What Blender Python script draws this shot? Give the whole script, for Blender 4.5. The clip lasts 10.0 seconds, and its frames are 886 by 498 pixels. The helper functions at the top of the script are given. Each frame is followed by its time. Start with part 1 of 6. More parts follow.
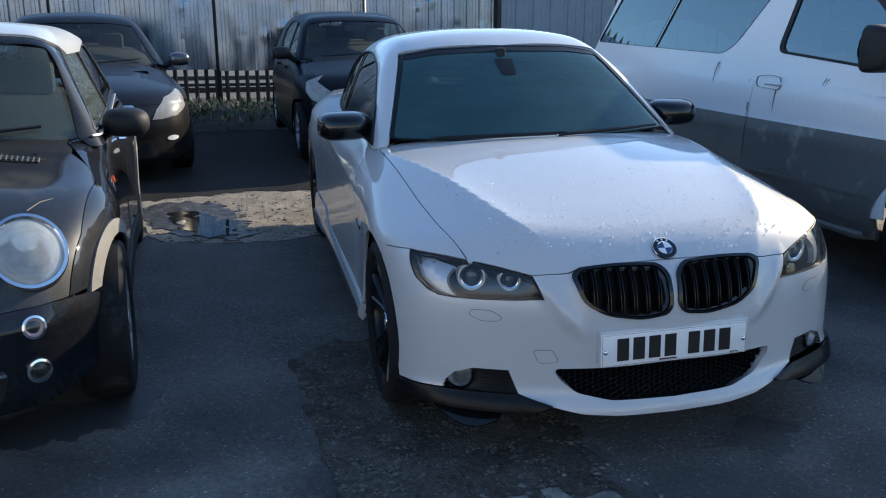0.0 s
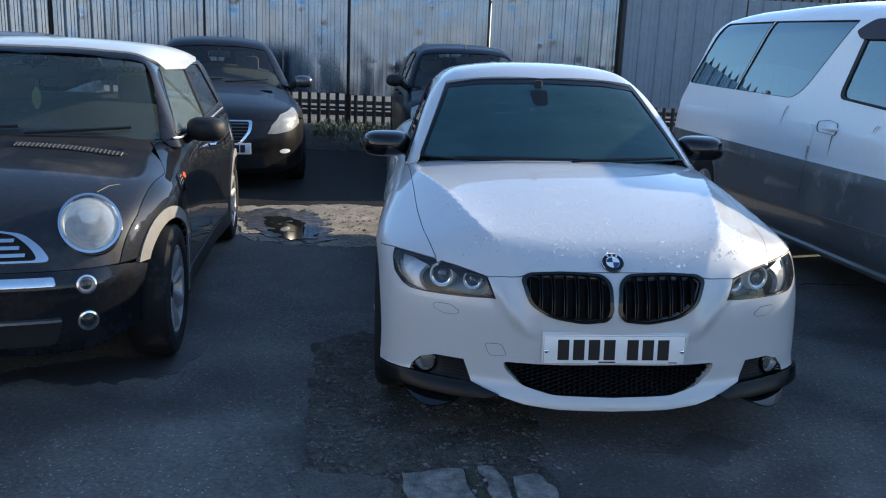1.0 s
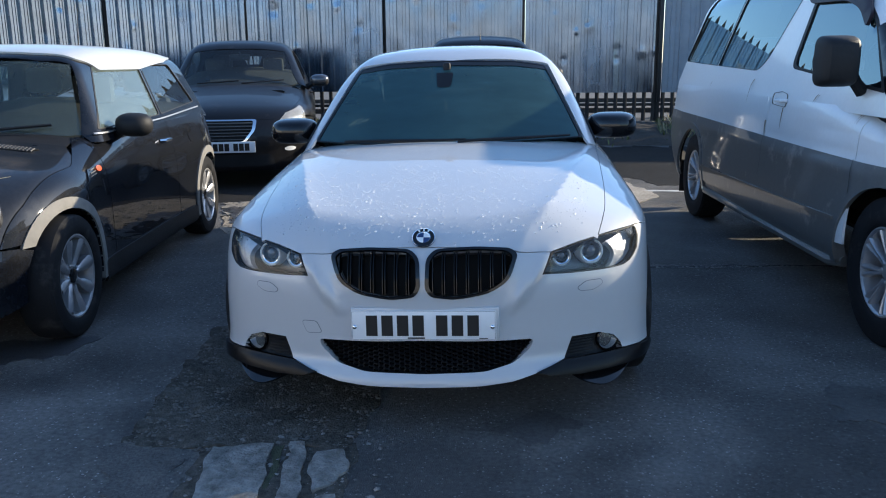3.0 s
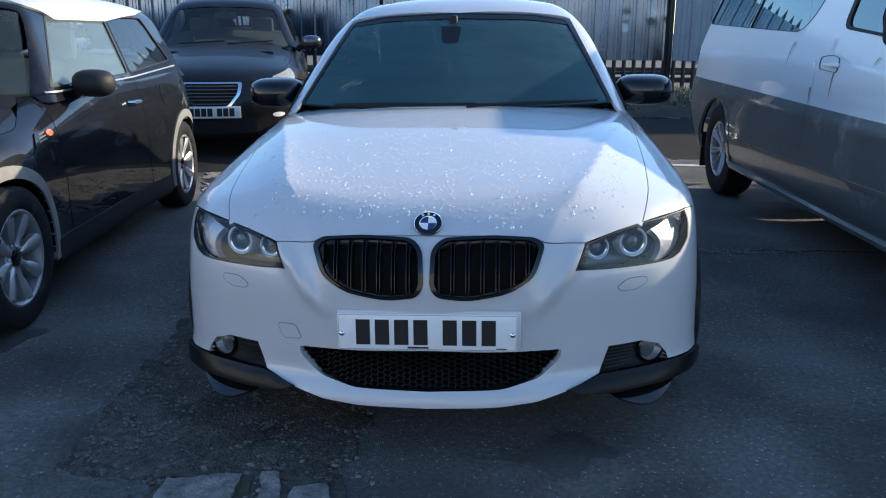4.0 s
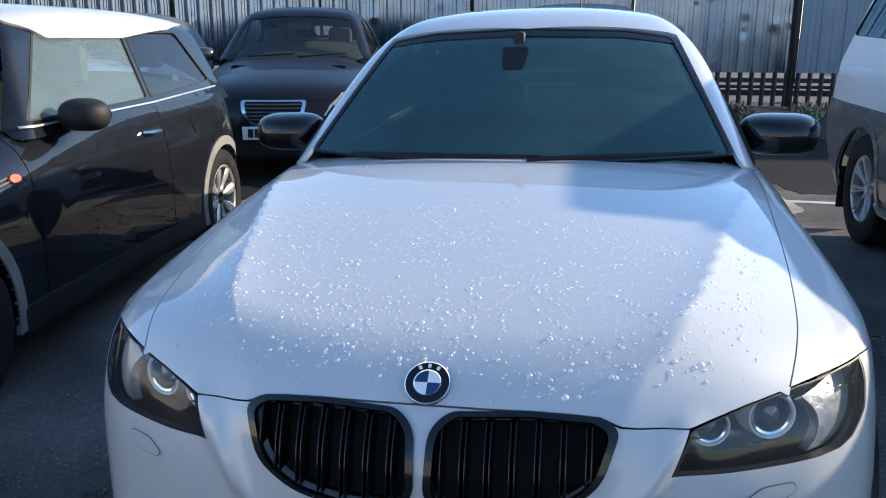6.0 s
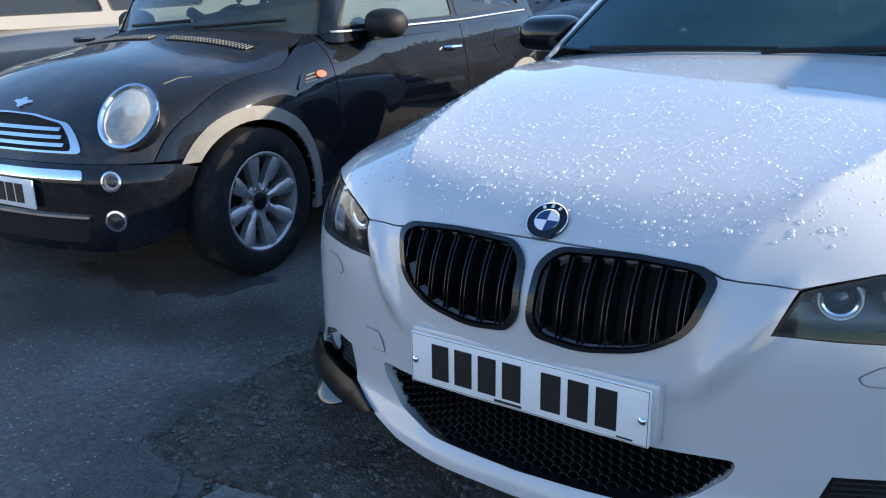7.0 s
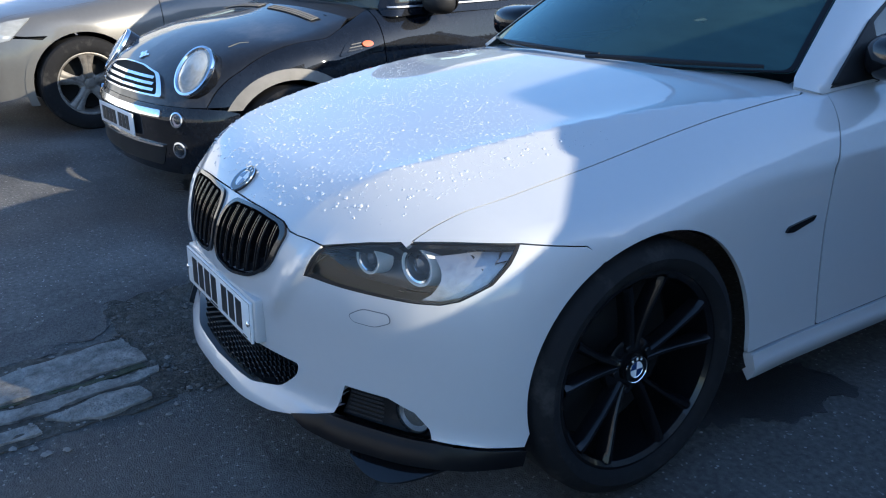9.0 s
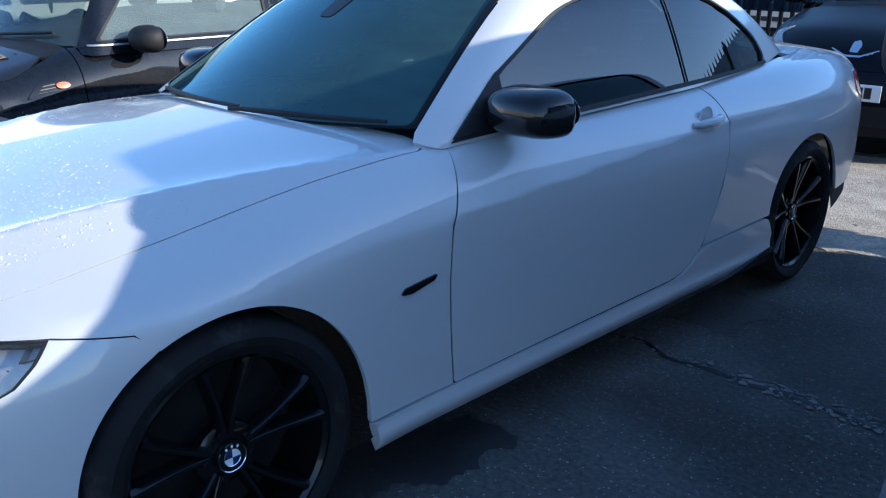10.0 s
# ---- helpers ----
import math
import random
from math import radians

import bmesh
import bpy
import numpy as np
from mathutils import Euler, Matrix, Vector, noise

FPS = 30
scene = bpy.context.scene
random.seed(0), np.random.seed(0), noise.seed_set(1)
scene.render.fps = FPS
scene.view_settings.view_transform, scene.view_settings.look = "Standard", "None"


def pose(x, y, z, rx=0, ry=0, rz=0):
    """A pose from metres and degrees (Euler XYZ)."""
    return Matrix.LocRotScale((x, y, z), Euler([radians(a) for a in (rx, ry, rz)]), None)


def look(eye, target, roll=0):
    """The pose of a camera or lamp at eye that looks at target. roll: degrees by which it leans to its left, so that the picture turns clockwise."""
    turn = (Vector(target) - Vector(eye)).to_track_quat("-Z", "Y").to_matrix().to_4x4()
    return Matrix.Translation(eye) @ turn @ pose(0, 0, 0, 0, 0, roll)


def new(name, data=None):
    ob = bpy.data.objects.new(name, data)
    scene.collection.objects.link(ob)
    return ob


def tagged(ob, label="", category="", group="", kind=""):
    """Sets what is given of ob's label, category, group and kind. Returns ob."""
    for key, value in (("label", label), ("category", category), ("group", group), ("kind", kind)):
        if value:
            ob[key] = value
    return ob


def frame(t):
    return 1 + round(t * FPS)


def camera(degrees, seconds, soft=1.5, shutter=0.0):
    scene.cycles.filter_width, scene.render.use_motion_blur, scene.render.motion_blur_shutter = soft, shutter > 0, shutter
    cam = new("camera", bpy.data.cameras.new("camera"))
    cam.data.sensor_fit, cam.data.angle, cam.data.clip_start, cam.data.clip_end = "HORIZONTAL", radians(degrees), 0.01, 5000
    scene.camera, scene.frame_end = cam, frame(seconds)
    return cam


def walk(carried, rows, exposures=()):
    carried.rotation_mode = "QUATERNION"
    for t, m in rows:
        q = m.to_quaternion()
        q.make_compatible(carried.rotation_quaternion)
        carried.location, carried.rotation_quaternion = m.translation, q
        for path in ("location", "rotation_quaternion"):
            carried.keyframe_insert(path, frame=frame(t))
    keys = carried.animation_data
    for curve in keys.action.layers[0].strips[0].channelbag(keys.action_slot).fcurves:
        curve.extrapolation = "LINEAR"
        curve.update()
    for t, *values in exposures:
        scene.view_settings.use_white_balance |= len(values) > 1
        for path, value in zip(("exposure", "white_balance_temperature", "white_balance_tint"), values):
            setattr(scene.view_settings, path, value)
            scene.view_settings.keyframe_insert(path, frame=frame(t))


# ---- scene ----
cam = camera(56.4, 10.0, soft=1.1)
# seconds, stops, kelvin, tint
EXPOSURES = [(0.0, 0.91, 5750.0, 8.0), (1.0, 1.0, 5700.0, 8.0), (3.0, 1.05, 5570.0, 8.0), (4.5, 1.12, 5550.0, 8.0), (5.0, 1.21, 5550.0, 8.0), (6.5, 1.06, 5700.0, 8.0), (7.5, 1.55, 5500.0, 8.0), (8.5, 1.17, 5450.0, 8.0), (9.0, 1.16, 5300.0, 8.0), (10.0, 1.12, 5000.0, 8.0)]
PATH = [
    (0, (-1.287, -2.225, 1.375), (-0.842, -0.344, 0.861), 0.0),
    (0.5, (-1.026, -2.473, 1.372), (-0.804, -0.542, 0.9), 2.4),
    (1, (-0.757, -2.71, 1.37), (-0.653, -0.762, 0.926), 2.3),
    (1.5, (-0.401, -2.785, 1.339), (-0.411, -0.829, 0.924), 1.3),
    (2, (-0.067, -2.89, 1.336), (-0.133, -0.936, 0.914), 0.9),
    (2.5, (0.171, -2.908, 1.333), (0.066, -0.956, 0.911), 0.3),
    (3, (0.289, -2.717, 1.308), (0.138, -0.774, 0.859), -0.5),
    (3.2, (0.308, -2.617, 1.283), (0.143, -0.681, 0.808), -0.3),
    (4.5, (0.129, -1.85, 1.229), (0.025, 0.073, 0.69), 0.5),
    (5, (0.109, -1.566, 1.253), (0.091, 0.351, 0.683), -0.5),
    (5.2, (0.104, -1.477, 1.296), (0.13, 0.444, 0.74), -0.8),
    (6.3, (0.441, -1.154, 1.267), (-0.182, 0.68, 0.768), 0.1),
    (6.5, (0.555, -1.156, 1.235), (-0.226, 0.607, 0.706), -0.3),
    (7, (0.707, -1.19, 1.108), (-0.412, 0.354, 0.505), -1.1),
    (7.5, (0.936, -1.164, 1.044), (-0.337, 0.245, 0.415), -0.7),
    (8, (1.313, -1.113, 1.126), (-0.071, 0.185, 0.493), -0.1),
    (8.5, (1.712, -0.905, 1.22), (0.187, 0.207, 0.557), 0.1),
    (9, (2.016, -0.563, 1.273), (0.44, 0.445, 0.566), -0.5),
    (9.5, (2.102, -0.245, 1.287), (0.627, 0.901, 0.572), 0.4),
    (10, (2.22, -0.028, 1.334), (0.878, 1.302, 0.679), 0.8),
]
walk(cam, [(t, look(eye, target, roll)) for t, eye, target, roll in PATH], EXPOSURES)

# ---- world, sun, exposure ----
SUN_AZ, SUN_EL = radians(28.4), radians(20.5)   # azimuth measured from +x towards +y
world = bpy.data.worlds.new("sky")
scene.world = world
world.use_nodes = True
wn = world.node_tree
sky = wn.nodes.new("ShaderNodeTexSky")
sky.sky_type = "NISHITA"
sky.sun_disc = False
sky.ozone_density, sky.dust_density = 2.2, 0.55
sky.sun_elevation = SUN_EL
sky.sun_rotation = radians(90) - SUN_AZ
wn.nodes["Background"].inputs["Strength"].default_value = 0.145
wn.links.new(sky.outputs[0], wn.nodes["Background"].inputs["Color"])
sun_data = bpy.data.lights.new("sun", "SUN")
sun_data.energy, sun_data.angle, sun_data.color = 4.2, radians(0.55), (1.0, 0.79, 0.52)
sun = new("sun", sun_data)
sun_to = Vector((math.cos(SUN_EL) * math.cos(SUN_AZ), math.cos(SUN_EL) * math.sin(SUN_AZ), math.sin(SUN_EL)))
sun.matrix_world = look(sun_to * 60, (0, 0, 0))
scene.view_settings.exposure = 0.0


# ---- materials ----
def material(name, color, rough=0.5, metal=0.0, coat=0.0, vary=0.12, grain=40.0, stain=2.0, bump=0.0, bump_scale=120.0,
             spec=0.5, alpha=1.0, dirt=None, dirt_amount=0.0, dirt_scale=5.0, rough_vary=0.1, coat_rough=0.03):
    """A principled material with variation at two scales, optional dirt and fine relief."""
    m = bpy.data.materials.new(name)
    m.use_nodes = True
    nt = m.node_tree
    b = nt.nodes["Principled BSDF"]
    tc = nt.nodes.new("ShaderNodeTexCoord")
    fine, wide = nt.nodes.new("ShaderNodeTexNoise"), nt.nodes.new("ShaderNodeTexNoise")
    fine.inputs["Scale"].default_value, wide.inputs["Scale"].default_value = grain, stain
    fine.inputs["Detail"].default_value, wide.inputs["Detail"].default_value = 4, 5
    for n in (fine, wide):
        nt.links.new(tc.outputs["Object"], n.inputs["Vector"])
    add = nt.nodes.new("ShaderNodeMath")
    add.operation = "ADD"
    nt.links.new(fine.outputs["Fac"], add.inputs[0])
    nt.links.new(wide.outputs["Fac"], add.inputs[1])
    ramp = nt.nodes.new("ShaderNodeMapRange")
    ramp.inputs["From Min"].default_value, ramp.inputs["From Max"].default_value = 0.6, 1.4
    ramp.inputs["To Min"].default_value, ramp.inputs["To Max"].default_value = 1 - vary, 1 + vary
    nt.links.new(add.outputs[0], ramp.inputs["Value"])
    mul = nt.nodes.new("ShaderNodeVectorMath")
    mul.operation = "SCALE"
    mul.inputs[0].default_value = color[:3]
    nt.links.new(ramp.outputs[0], mul.inputs["Scale"])
    out = mul.outputs[0]
    if dirt:
        dn = nt.nodes.new("ShaderNodeTexNoise")
        dn.inputs["Scale"].default_value, dn.inputs["Detail"].default_value = dirt_scale, 8
        dn.inputs["Roughness"].default_value = 0.65
        nt.links.new(tc.outputs["Object"], dn.inputs["Vector"])
        dr = nt.nodes.new("ShaderNodeMapRange")
        dr.inputs["From Min"].default_value, dr.inputs["From Max"].default_value = 0.62 - 0.25 * dirt_amount, 0.72
        nt.links.new(dn.outputs["Fac"], dr.inputs["Value"])
        mix = nt.nodes.new("ShaderNodeMix")
        mix.data_type = "RGBA"
        nt.links.new(dr.outputs[0], mix.inputs["Factor"])
        nt.links.new(out, mix.inputs["A"])
        mix.inputs["B"].default_value = (*dirt, 1)
        out = mix.outputs["Result"]
    nt.links.new(out, b.inputs["Base Color"])
    rr = nt.nodes.new("ShaderNodeMapRange")
    rr.inputs["From Min"].default_value, rr.inputs["From Max"].default_value = 0.3, 0.7
    rr.inputs["To Min"].default_value, rr.inputs["To Max"].default_value = max(0.0, rough - rough_vary * rough), min(1.0, rough + rough_vary * rough)
    nt.links.new(wide.outputs["Fac"], rr.inputs["Value"])
    nt.links.new(rr.outputs[0], b.inputs["Roughness"])
    b.inputs["Metallic"].default_value = metal
    b.inputs["Coat Weight"].default_value = coat
    b.inputs["Coat Roughness"].default_value = coat_rough
    b.inputs["Specular IOR Level"].default_value = spec
    if bump:
        bn = nt.nodes.new("ShaderNodeTexNoise")
        bn.inputs["Scale"].default_value, bn.inputs["Detail"].default_value = bump_scale, 5
        nt.links.new(tc.outputs["Object"], bn.inputs["Vector"])
        bp = nt.nodes.new("ShaderNodeBump")
        bp.inputs["Strength"].default_value, bp.inputs["Distance"].default_value = bump, 0.01
        nt.links.new(bn.outputs["Fac"], bp.inputs["Height"])
        nt.links.new(bp.outputs[0], b.inputs["Normal"])
    return m


def glass(name, tint, rough=0.0, ior=1.5, haze=0.0, film=(0.7, 0.74, 0.72), sheen=(0.8, 0.8, 0.8)):
    """Thin pane: tinted see-through with a clear gloss on top."""
    m = bpy.data.materials.new(name)
    m.use_nodes = True
    nt = m.node_tree
    nt.nodes.remove(nt.nodes["Principled BSDF"])
    tr, gl, mx, lw, pw, fr = (nt.nodes.new(n) for n in ("ShaderNodeBsdfTransparent", "ShaderNodeBsdfGlossy", "ShaderNodeMixShader", "ShaderNodeLayerWeight", "ShaderNodeMath", "ShaderNodeMapRange"))
    tr.inputs[0].default_value = (*tint, 1)
    gl.inputs["Roughness"].default_value = rough
    gl.inputs[0].default_value = (*sheen, 1)
    # gloss grows towards grazing angles, the same from both sides of the pane
    lw.inputs["Blend"].default_value = 0.5
    pw.operation = "POWER"
    pw.inputs[1].default_value = 5.0
    fr.inputs["To Min"].default_value = ((ior - 1) / (ior + 1)) ** 2
    nt.links.new(lw.outputs["Facing"], pw.inputs[0])
    nt.links.new(pw.outputs[0], fr.inputs["Value"])
    nt.links.new(fr.outputs[0], mx.inputs[0])
    base = tr.outputs[0]
    if haze:
        df, hz, nz, mr = (nt.nodes.new(n) for n in ("ShaderNodeBsdfDiffuse", "ShaderNodeMixShader", "ShaderNodeTexNoise", "ShaderNodeMapRange"))
        df.inputs[0].default_value = (*film, 1)
        nz.inputs["Scale"].default_value, nz.inputs["Detail"].default_value = 6, 5
        mr.inputs["From Min"].default_value, mr.inputs["From Max"].default_value = 0.3, 0.7
        mr.inputs["To Min"].default_value, mr.inputs["To Max"].default_value = haze * 0.85, haze * 1.15
        nt.links.new(nz.outputs["Fac"], mr.inputs["Value"])
        nt.links.new(mr.outputs[0], hz.inputs[0])
        nt.links.new(base, hz.inputs[1])
        nt.links.new(df.outputs[0], hz.inputs[2])
        base = hz.outputs[0]
    nt.links.new(base, mx.inputs[1])
    nt.links.new(gl.outputs[0], mx.inputs[2])
    nt.links.new(mx.outputs[0], nt.nodes["Material Output"].inputs[0])
    return m


M = {}
M["white"] = material("white_car_paint", (0.485, 0.49, 0.495), 0.45, spec=0.85, coat=1.0, vary=0.015, rough_vary=0.03)
M["black_gloss"] = material("gloss_black", (0.006, 0.006, 0.007), 0.12, coat=0.3, spec=0.35, vary=0.2)
M["black_plastic"] = material("black_plastic", (0.013, 0.013, 0.014), 0.55, vary=0.25, spec=0.3, bump=0.15, bump_scale=300)
M["grey_plastic"] = material("faded_grey_plastic", (0.125, 0.118, 0.108), 0.75, vary=0.15, bump=0.15, bump_scale=300)
M["rubber"] = material("tyre_rubber", (0.009, 0.009, 0.010), 0.8, vary=0.25, grain=60, spec=0.25, dirt=(0.04, 0.038, 0.036), dirt_amount=0.25, dirt_scale=9)
M["inner"] = material("dark_underbody", (0.006, 0.006, 0.006), 0.9)
M["rim_black"] = material("black_alloy", (0.005, 0.005, 0.006), 0.24, coat=0.28, spec=0.25, vary=0.3)
M["hub_dull"] = material("brake_dusted_wheel", (0.20, 0.185, 0.165), 0.5, metal=0.4, vary=0.3, dirt=(0.07, 0.055, 0.045), dirt_amount=0.6, dirt_scale=14)
M["arch_plastic"] = material("sun_bleached_plastic", (0.18, 0.171, 0.155), 0.7, vary=0.25, grain=18, stain=6, bump=0.15, bump_scale=300)
M["mirror_cap"] = material("satin_silver_cap", (0.10, 0.10, 0.105), 0.25, metal=0.6, coat=0.5, vary=0.1)
# damp asphalt whose base colour also carries the fence's shade
M["wet_shaded_asphalt"] = material("wet_shade_darkened_asphalt", (0.024, 0.023, 0.022), 0.7, vary=0.6, grain=45, stain=2.5, spec=0.1, bump=0.9, bump_scale=150)
M["turn_pink"] = material("pale_pink_bulb_bowl", (0.50, 0.34, 0.28), 0.3, coat=0.5, vary=0.2)
M["wet_mud"] = material("wet_mud", (0.050, 0.043, 0.034), 0.32, vary=0.5, grain=40, stain=5, bump=0.7, bump_scale=90)
M["faint_damp"] = material("faint_damp_asphalt", (0.088, 0.086, 0.083), 0.6, vary=0.45, grain=55, stain=4, spec=0.15, bump=0.8, bump_scale=210)
M["alloy"] = material("silver_alloy", (0.42, 0.42, 0.43), 0.38, metal=0.7, vary=0.1, dirt=(0.2, 0.17, 0.14), dirt_amount=0.2, dirt_scale=12)
M["chrome"] = material("chrome", (0.75, 0.76, 0.78), 0.12, metal=1.0, vary=0.08)
M["plate"] = material("white_plate", (0.78, 0.78, 0.77), 0.35, coat=0.3, vary=0.03)
M["gap_grey"] = material("shadow_gap", (0.16, 0.17, 0.19), 0.7)
M["ink"] = material("black_ink", (0.012, 0.012, 0.012), 0.4)
M["screen_dark"] = glass("tinted_glass", (0.045, 0.065, 0.07), ior=1.9)
M["screen_film"] = glass("filmed_windscreen", (0.05, 0.08, 0.085), ior=1.55, haze=0.13, film=(0.22, 0.44, 0.44), sheen=(0.62, 0.86, 0.92))
M["glass"] = glass("car_glass", (0.80, 0.88, 0.85), ior=1.55, haze=0.012)
M["glass_fog"] = glass("misted_glass", (0.74, 0.84, 0.80), ior=1.6, haze=0.13, film=(0.62, 0.78, 0.74))
M["screen_misted"] = glass("smeared_windscreen", (0.62, 0.70, 0.68), ior=1.55, haze=0.07, film=(0.50, 0.64, 0.60))
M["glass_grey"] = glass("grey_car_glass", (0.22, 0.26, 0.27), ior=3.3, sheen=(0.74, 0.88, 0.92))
M["visor"] = material("smoked_deflector", (0.030, 0.022, 0.030), 0.45, spec=0.2, vary=0.1)
M["logo_blue"] = material("badge_blue", (0.010, 0.03, 0.11), 0.2, coat=0.8)
M["lens"] = glass("headlight_lens", (0.93, 0.94, 0.95), 0.01, haze=0.022)
M["lens_dull"] = glass("dulled_lamp_glass", (0.90, 0.91, 0.90), 0.03, haze=0.34, film=(0.80, 0.80, 0.76))
M["fog_lens"] = glass("fog_lamp_lens", (0.85, 0.85, 0.86), 0.03, haze=0.10)


def water_bead():
    """Clear water: light passes, a share of it is scattered inside, with a constant faint gloss."""
    m = bpy.data.materials.new("rain_water")
    m.use_nodes = True
    nt = m.node_tree
    nt.nodes.remove(nt.nodes["Principled BSDF"])
    tr, tl, df, gl, a, b, c = (nt.nodes.new("Shader" + "Node" + n) for n in ("BsdfTransparent", "BsdfTranslucent", "BsdfDiffuse", "BsdfGlossy", "MixShader", "MixShader", "MixShader"))
    tl.inputs[0].default_value = df.inputs[0].default_value = (0.95, 0.97, 1.0, 1)
    gl.inputs["Roughness"].default_value = 0.2
    a.inputs[0].default_value, b.inputs[0].default_value, c.inputs[0].default_value = 0.25, 0.42, 0.12
    nt.links.new(df.outputs[0], a.inputs[1])
    nt.links.new(tl.outputs[0], a.inputs[2])
    nt.links.new(tr.outputs[0], b.inputs[1])
    nt.links.new(a.outputs[0], b.inputs[2])
    nt.links.new(b.outputs[0], c.inputs[1])
    nt.links.new(gl.outputs[0], c.inputs[2])
    nt.links.new(c.outputs[0], nt.nodes["Material Output"].inputs[0])
    return m


M["drop"] = water_bead()
M["black_satin"] = material("satin_black", (0.006, 0.006, 0.007), 0.3, vary=0.3, spec=0.18)
M["black_clean"] = material("clean_black_paint", (0.004, 0.005, 0.008), 0.3, coat=0.12, spec=0.1, vary=0.3)
M["lamp_cream"] = material("pale_reflector", (0.80, 0.80, 0.77), 0.25, metal=0.1, vary=0.08, grain=25, stain=9)
M["lens_ball"] = material("projector_glass", (0.05, 0.055, 0.065), 0.03, coat=1.0, vary=0.1)
M["fluted"] = material("fluted_reflector", (0.44, 0.44, 0.45), 0.36, metal=0.7, vary=0.2, bump=0.3, bump_scale=40)
M["lamp_black"] = material("lamp_bezel", (0.035, 0.035, 0.037), 0.3, metal=0.3, coat=0.5)
M["amber"] = material("amber_lens", (0.75, 0.12, 0.02), 0.2, coat=0.6)
M["red_lens"] = material("red_lens", (0.45, 0.015, 0.015), 0.15, coat=0.8)
M["black_paint"] = material("dusty_black_car_paint", (0.006, 0.007, 0.010), 0.5, coat=0.8, coat_rough=0.03, vary=0.35, spec=0.04, stain=5, dirt=(0.019, 0.019, 0.021), dirt_amount=0.15, dirt_scale=6)
M["dusty_bonnet"] = material("dust_covered_black_paint", (0.011, 0.011, 0.012), 0.5, coat=0.7, coat_rough=0.05, vary=0.5, spec=0.22, stain=4, dirt=(0.058, 0.050, 0.042), dirt_amount=0.45, dirt_scale=4)
M["dark_brown"] = material("dark_purple_paint", (0.006, 0.006, 0.007), 0.35, coat=0.25, spec=0.2, vary=0.2, dirt=(0.03, 0.028, 0.029), dirt_amount=0.05, dirt_scale=5)
M["silver"] = material("silver_paint", (0.145, 0.138, 0.125), 0.38, metal=0.3, coat=0.8, vary=0.05)
M["grey_two_tone"] = material("grey_lower_paint", (0.12, 0.123, 0.12), 0.4, metal=0.2, coat=0.6, vary=0.12, dirt=(0.3, 0.28, 0.25), dirt_amount=0.2)
M["van_white"] = material("aged_white_paint", (0.72, 0.73, 0.73), 0.35, coat=0.8, vary=0.04)
M["roof_white"] = material("cream_white_paint", (0.50, 0.49, 0.46), 0.4, coat=0.6, vary=0.05)
M["seat"] = material("seat_fabric", (0.05, 0.05, 0.052), 0.9, vary=0.3, bump=0.3)
M["rust"] = material("rust_stain", (0.20, 0.15, 0.09), 0.8, vary=0.4)


# ---- mesh helpers ----
def smooth_key(*pairs):
    """A smooth curve through (position, value) pairs, for arrays."""
    xs = np.array([p[0] for p in pairs], float)
    ys = np.array([p[1] for p in pairs], float)
    d = np.diff(ys) / np.diff(xs)
    t = np.empty_like(ys)
    t[0], t[-1] = d[0], d[-1]
    if len(xs) > 2:
        w = np.diff(xs)
        t[1:-1] = (d[:-1] * w[1:] + d[1:] * w[:-1]) / (w[:-1] + w[1:])
        flat = d[:-1] * d[1:] <= 0
        t[1:-1][flat] = 0

    def f(x):
        x = np.asarray(x, float)
        i = np.clip(np.searchsorted(xs, x) - 1, 0, len(xs) - 2)
        h = xs[i + 1] - xs[i]
        u = np.clip((x - xs[i]) / h, 0, 1)
        return ((1 + 2 * u) * (1 - u) ** 2 * ys[i] + u * (1 - u) ** 2 * h * t[i] + u * u * (3 - 2 * u) * ys[i + 1] + u * u * (u - 1) * h * t[i + 1])
    return f


def smax(a, b, k):
    h = np.maximum(k - np.abs(a - b), 0) / k
    return np.maximum(a, b) + h * h * k * 0.25


def thing(name, label, category, m=None, group="", kind=""):
    ob = new(name)
    ob.empty_display_size = 0.1
    if m is not None:
        ob.matrix_world = m
    return tagged(ob, label, category, group, kind)


def mesh_object(name, verts, faces, mat, parent=None, label="", normals=None, smooth=True, sharp=None):
    me = bpy.data.meshes.new(name)
    me.from_pydata([tuple(map(float, v)) for v in verts], [], [tuple(map(int, f)) for f in faces])
    me.materials.append(mat)
    if smooth:
        me.polygons.foreach_set("use_smooth", [True] * len(me.polygons))
        if sharp is not None:
            me.set_sharp_from_angle(angle=radians(sharp))
    if normals is not None:
        me.normals_split_custom_set_from_vertices([tuple(map(float, n)) for n in normals])
    ob = new(name, me)
    if parent is not None:
        ob.parent = parent
    if label:
        ob["label"] = label
    return ob


def part(name, bm, mat, parent=None, label="", sharp=35):
    me = bpy.data.meshes.new(name)
    bm.to_mesh(me)
    bm.free()
    me.materials.append(mat)
    me.polygons.foreach_set("use_smooth", [True] * len(me.polygons))
    me.set_sharp_from_angle(angle=radians(sharp))
    ob = new(name, me)
    if parent is not None:
        ob.parent = parent
    if label:
        ob["label"] = label
    return ob


def box(bm, x0, x1, y0, y1, z0, z1, bevel=0.0, seg=2):
    r = bmesh.ops.create_cube(bm, size=1)
    for v in r["verts"]:
        v.co = Vector((x0 + (x1 - x0) * (v.co.x + 0.5), y0 + (y1 - y0) * (v.co.y + 0.5), z0 + (z1 - z0) * (v.co.z + 0.5)))
    if bevel:
        es = list({e for v in r["verts"] for e in v.link_edges})
        bmesh.ops.bevel(bm, geom=es, offset=bevel, segments=seg, affect="EDGES", profile=0.5)
    return bm


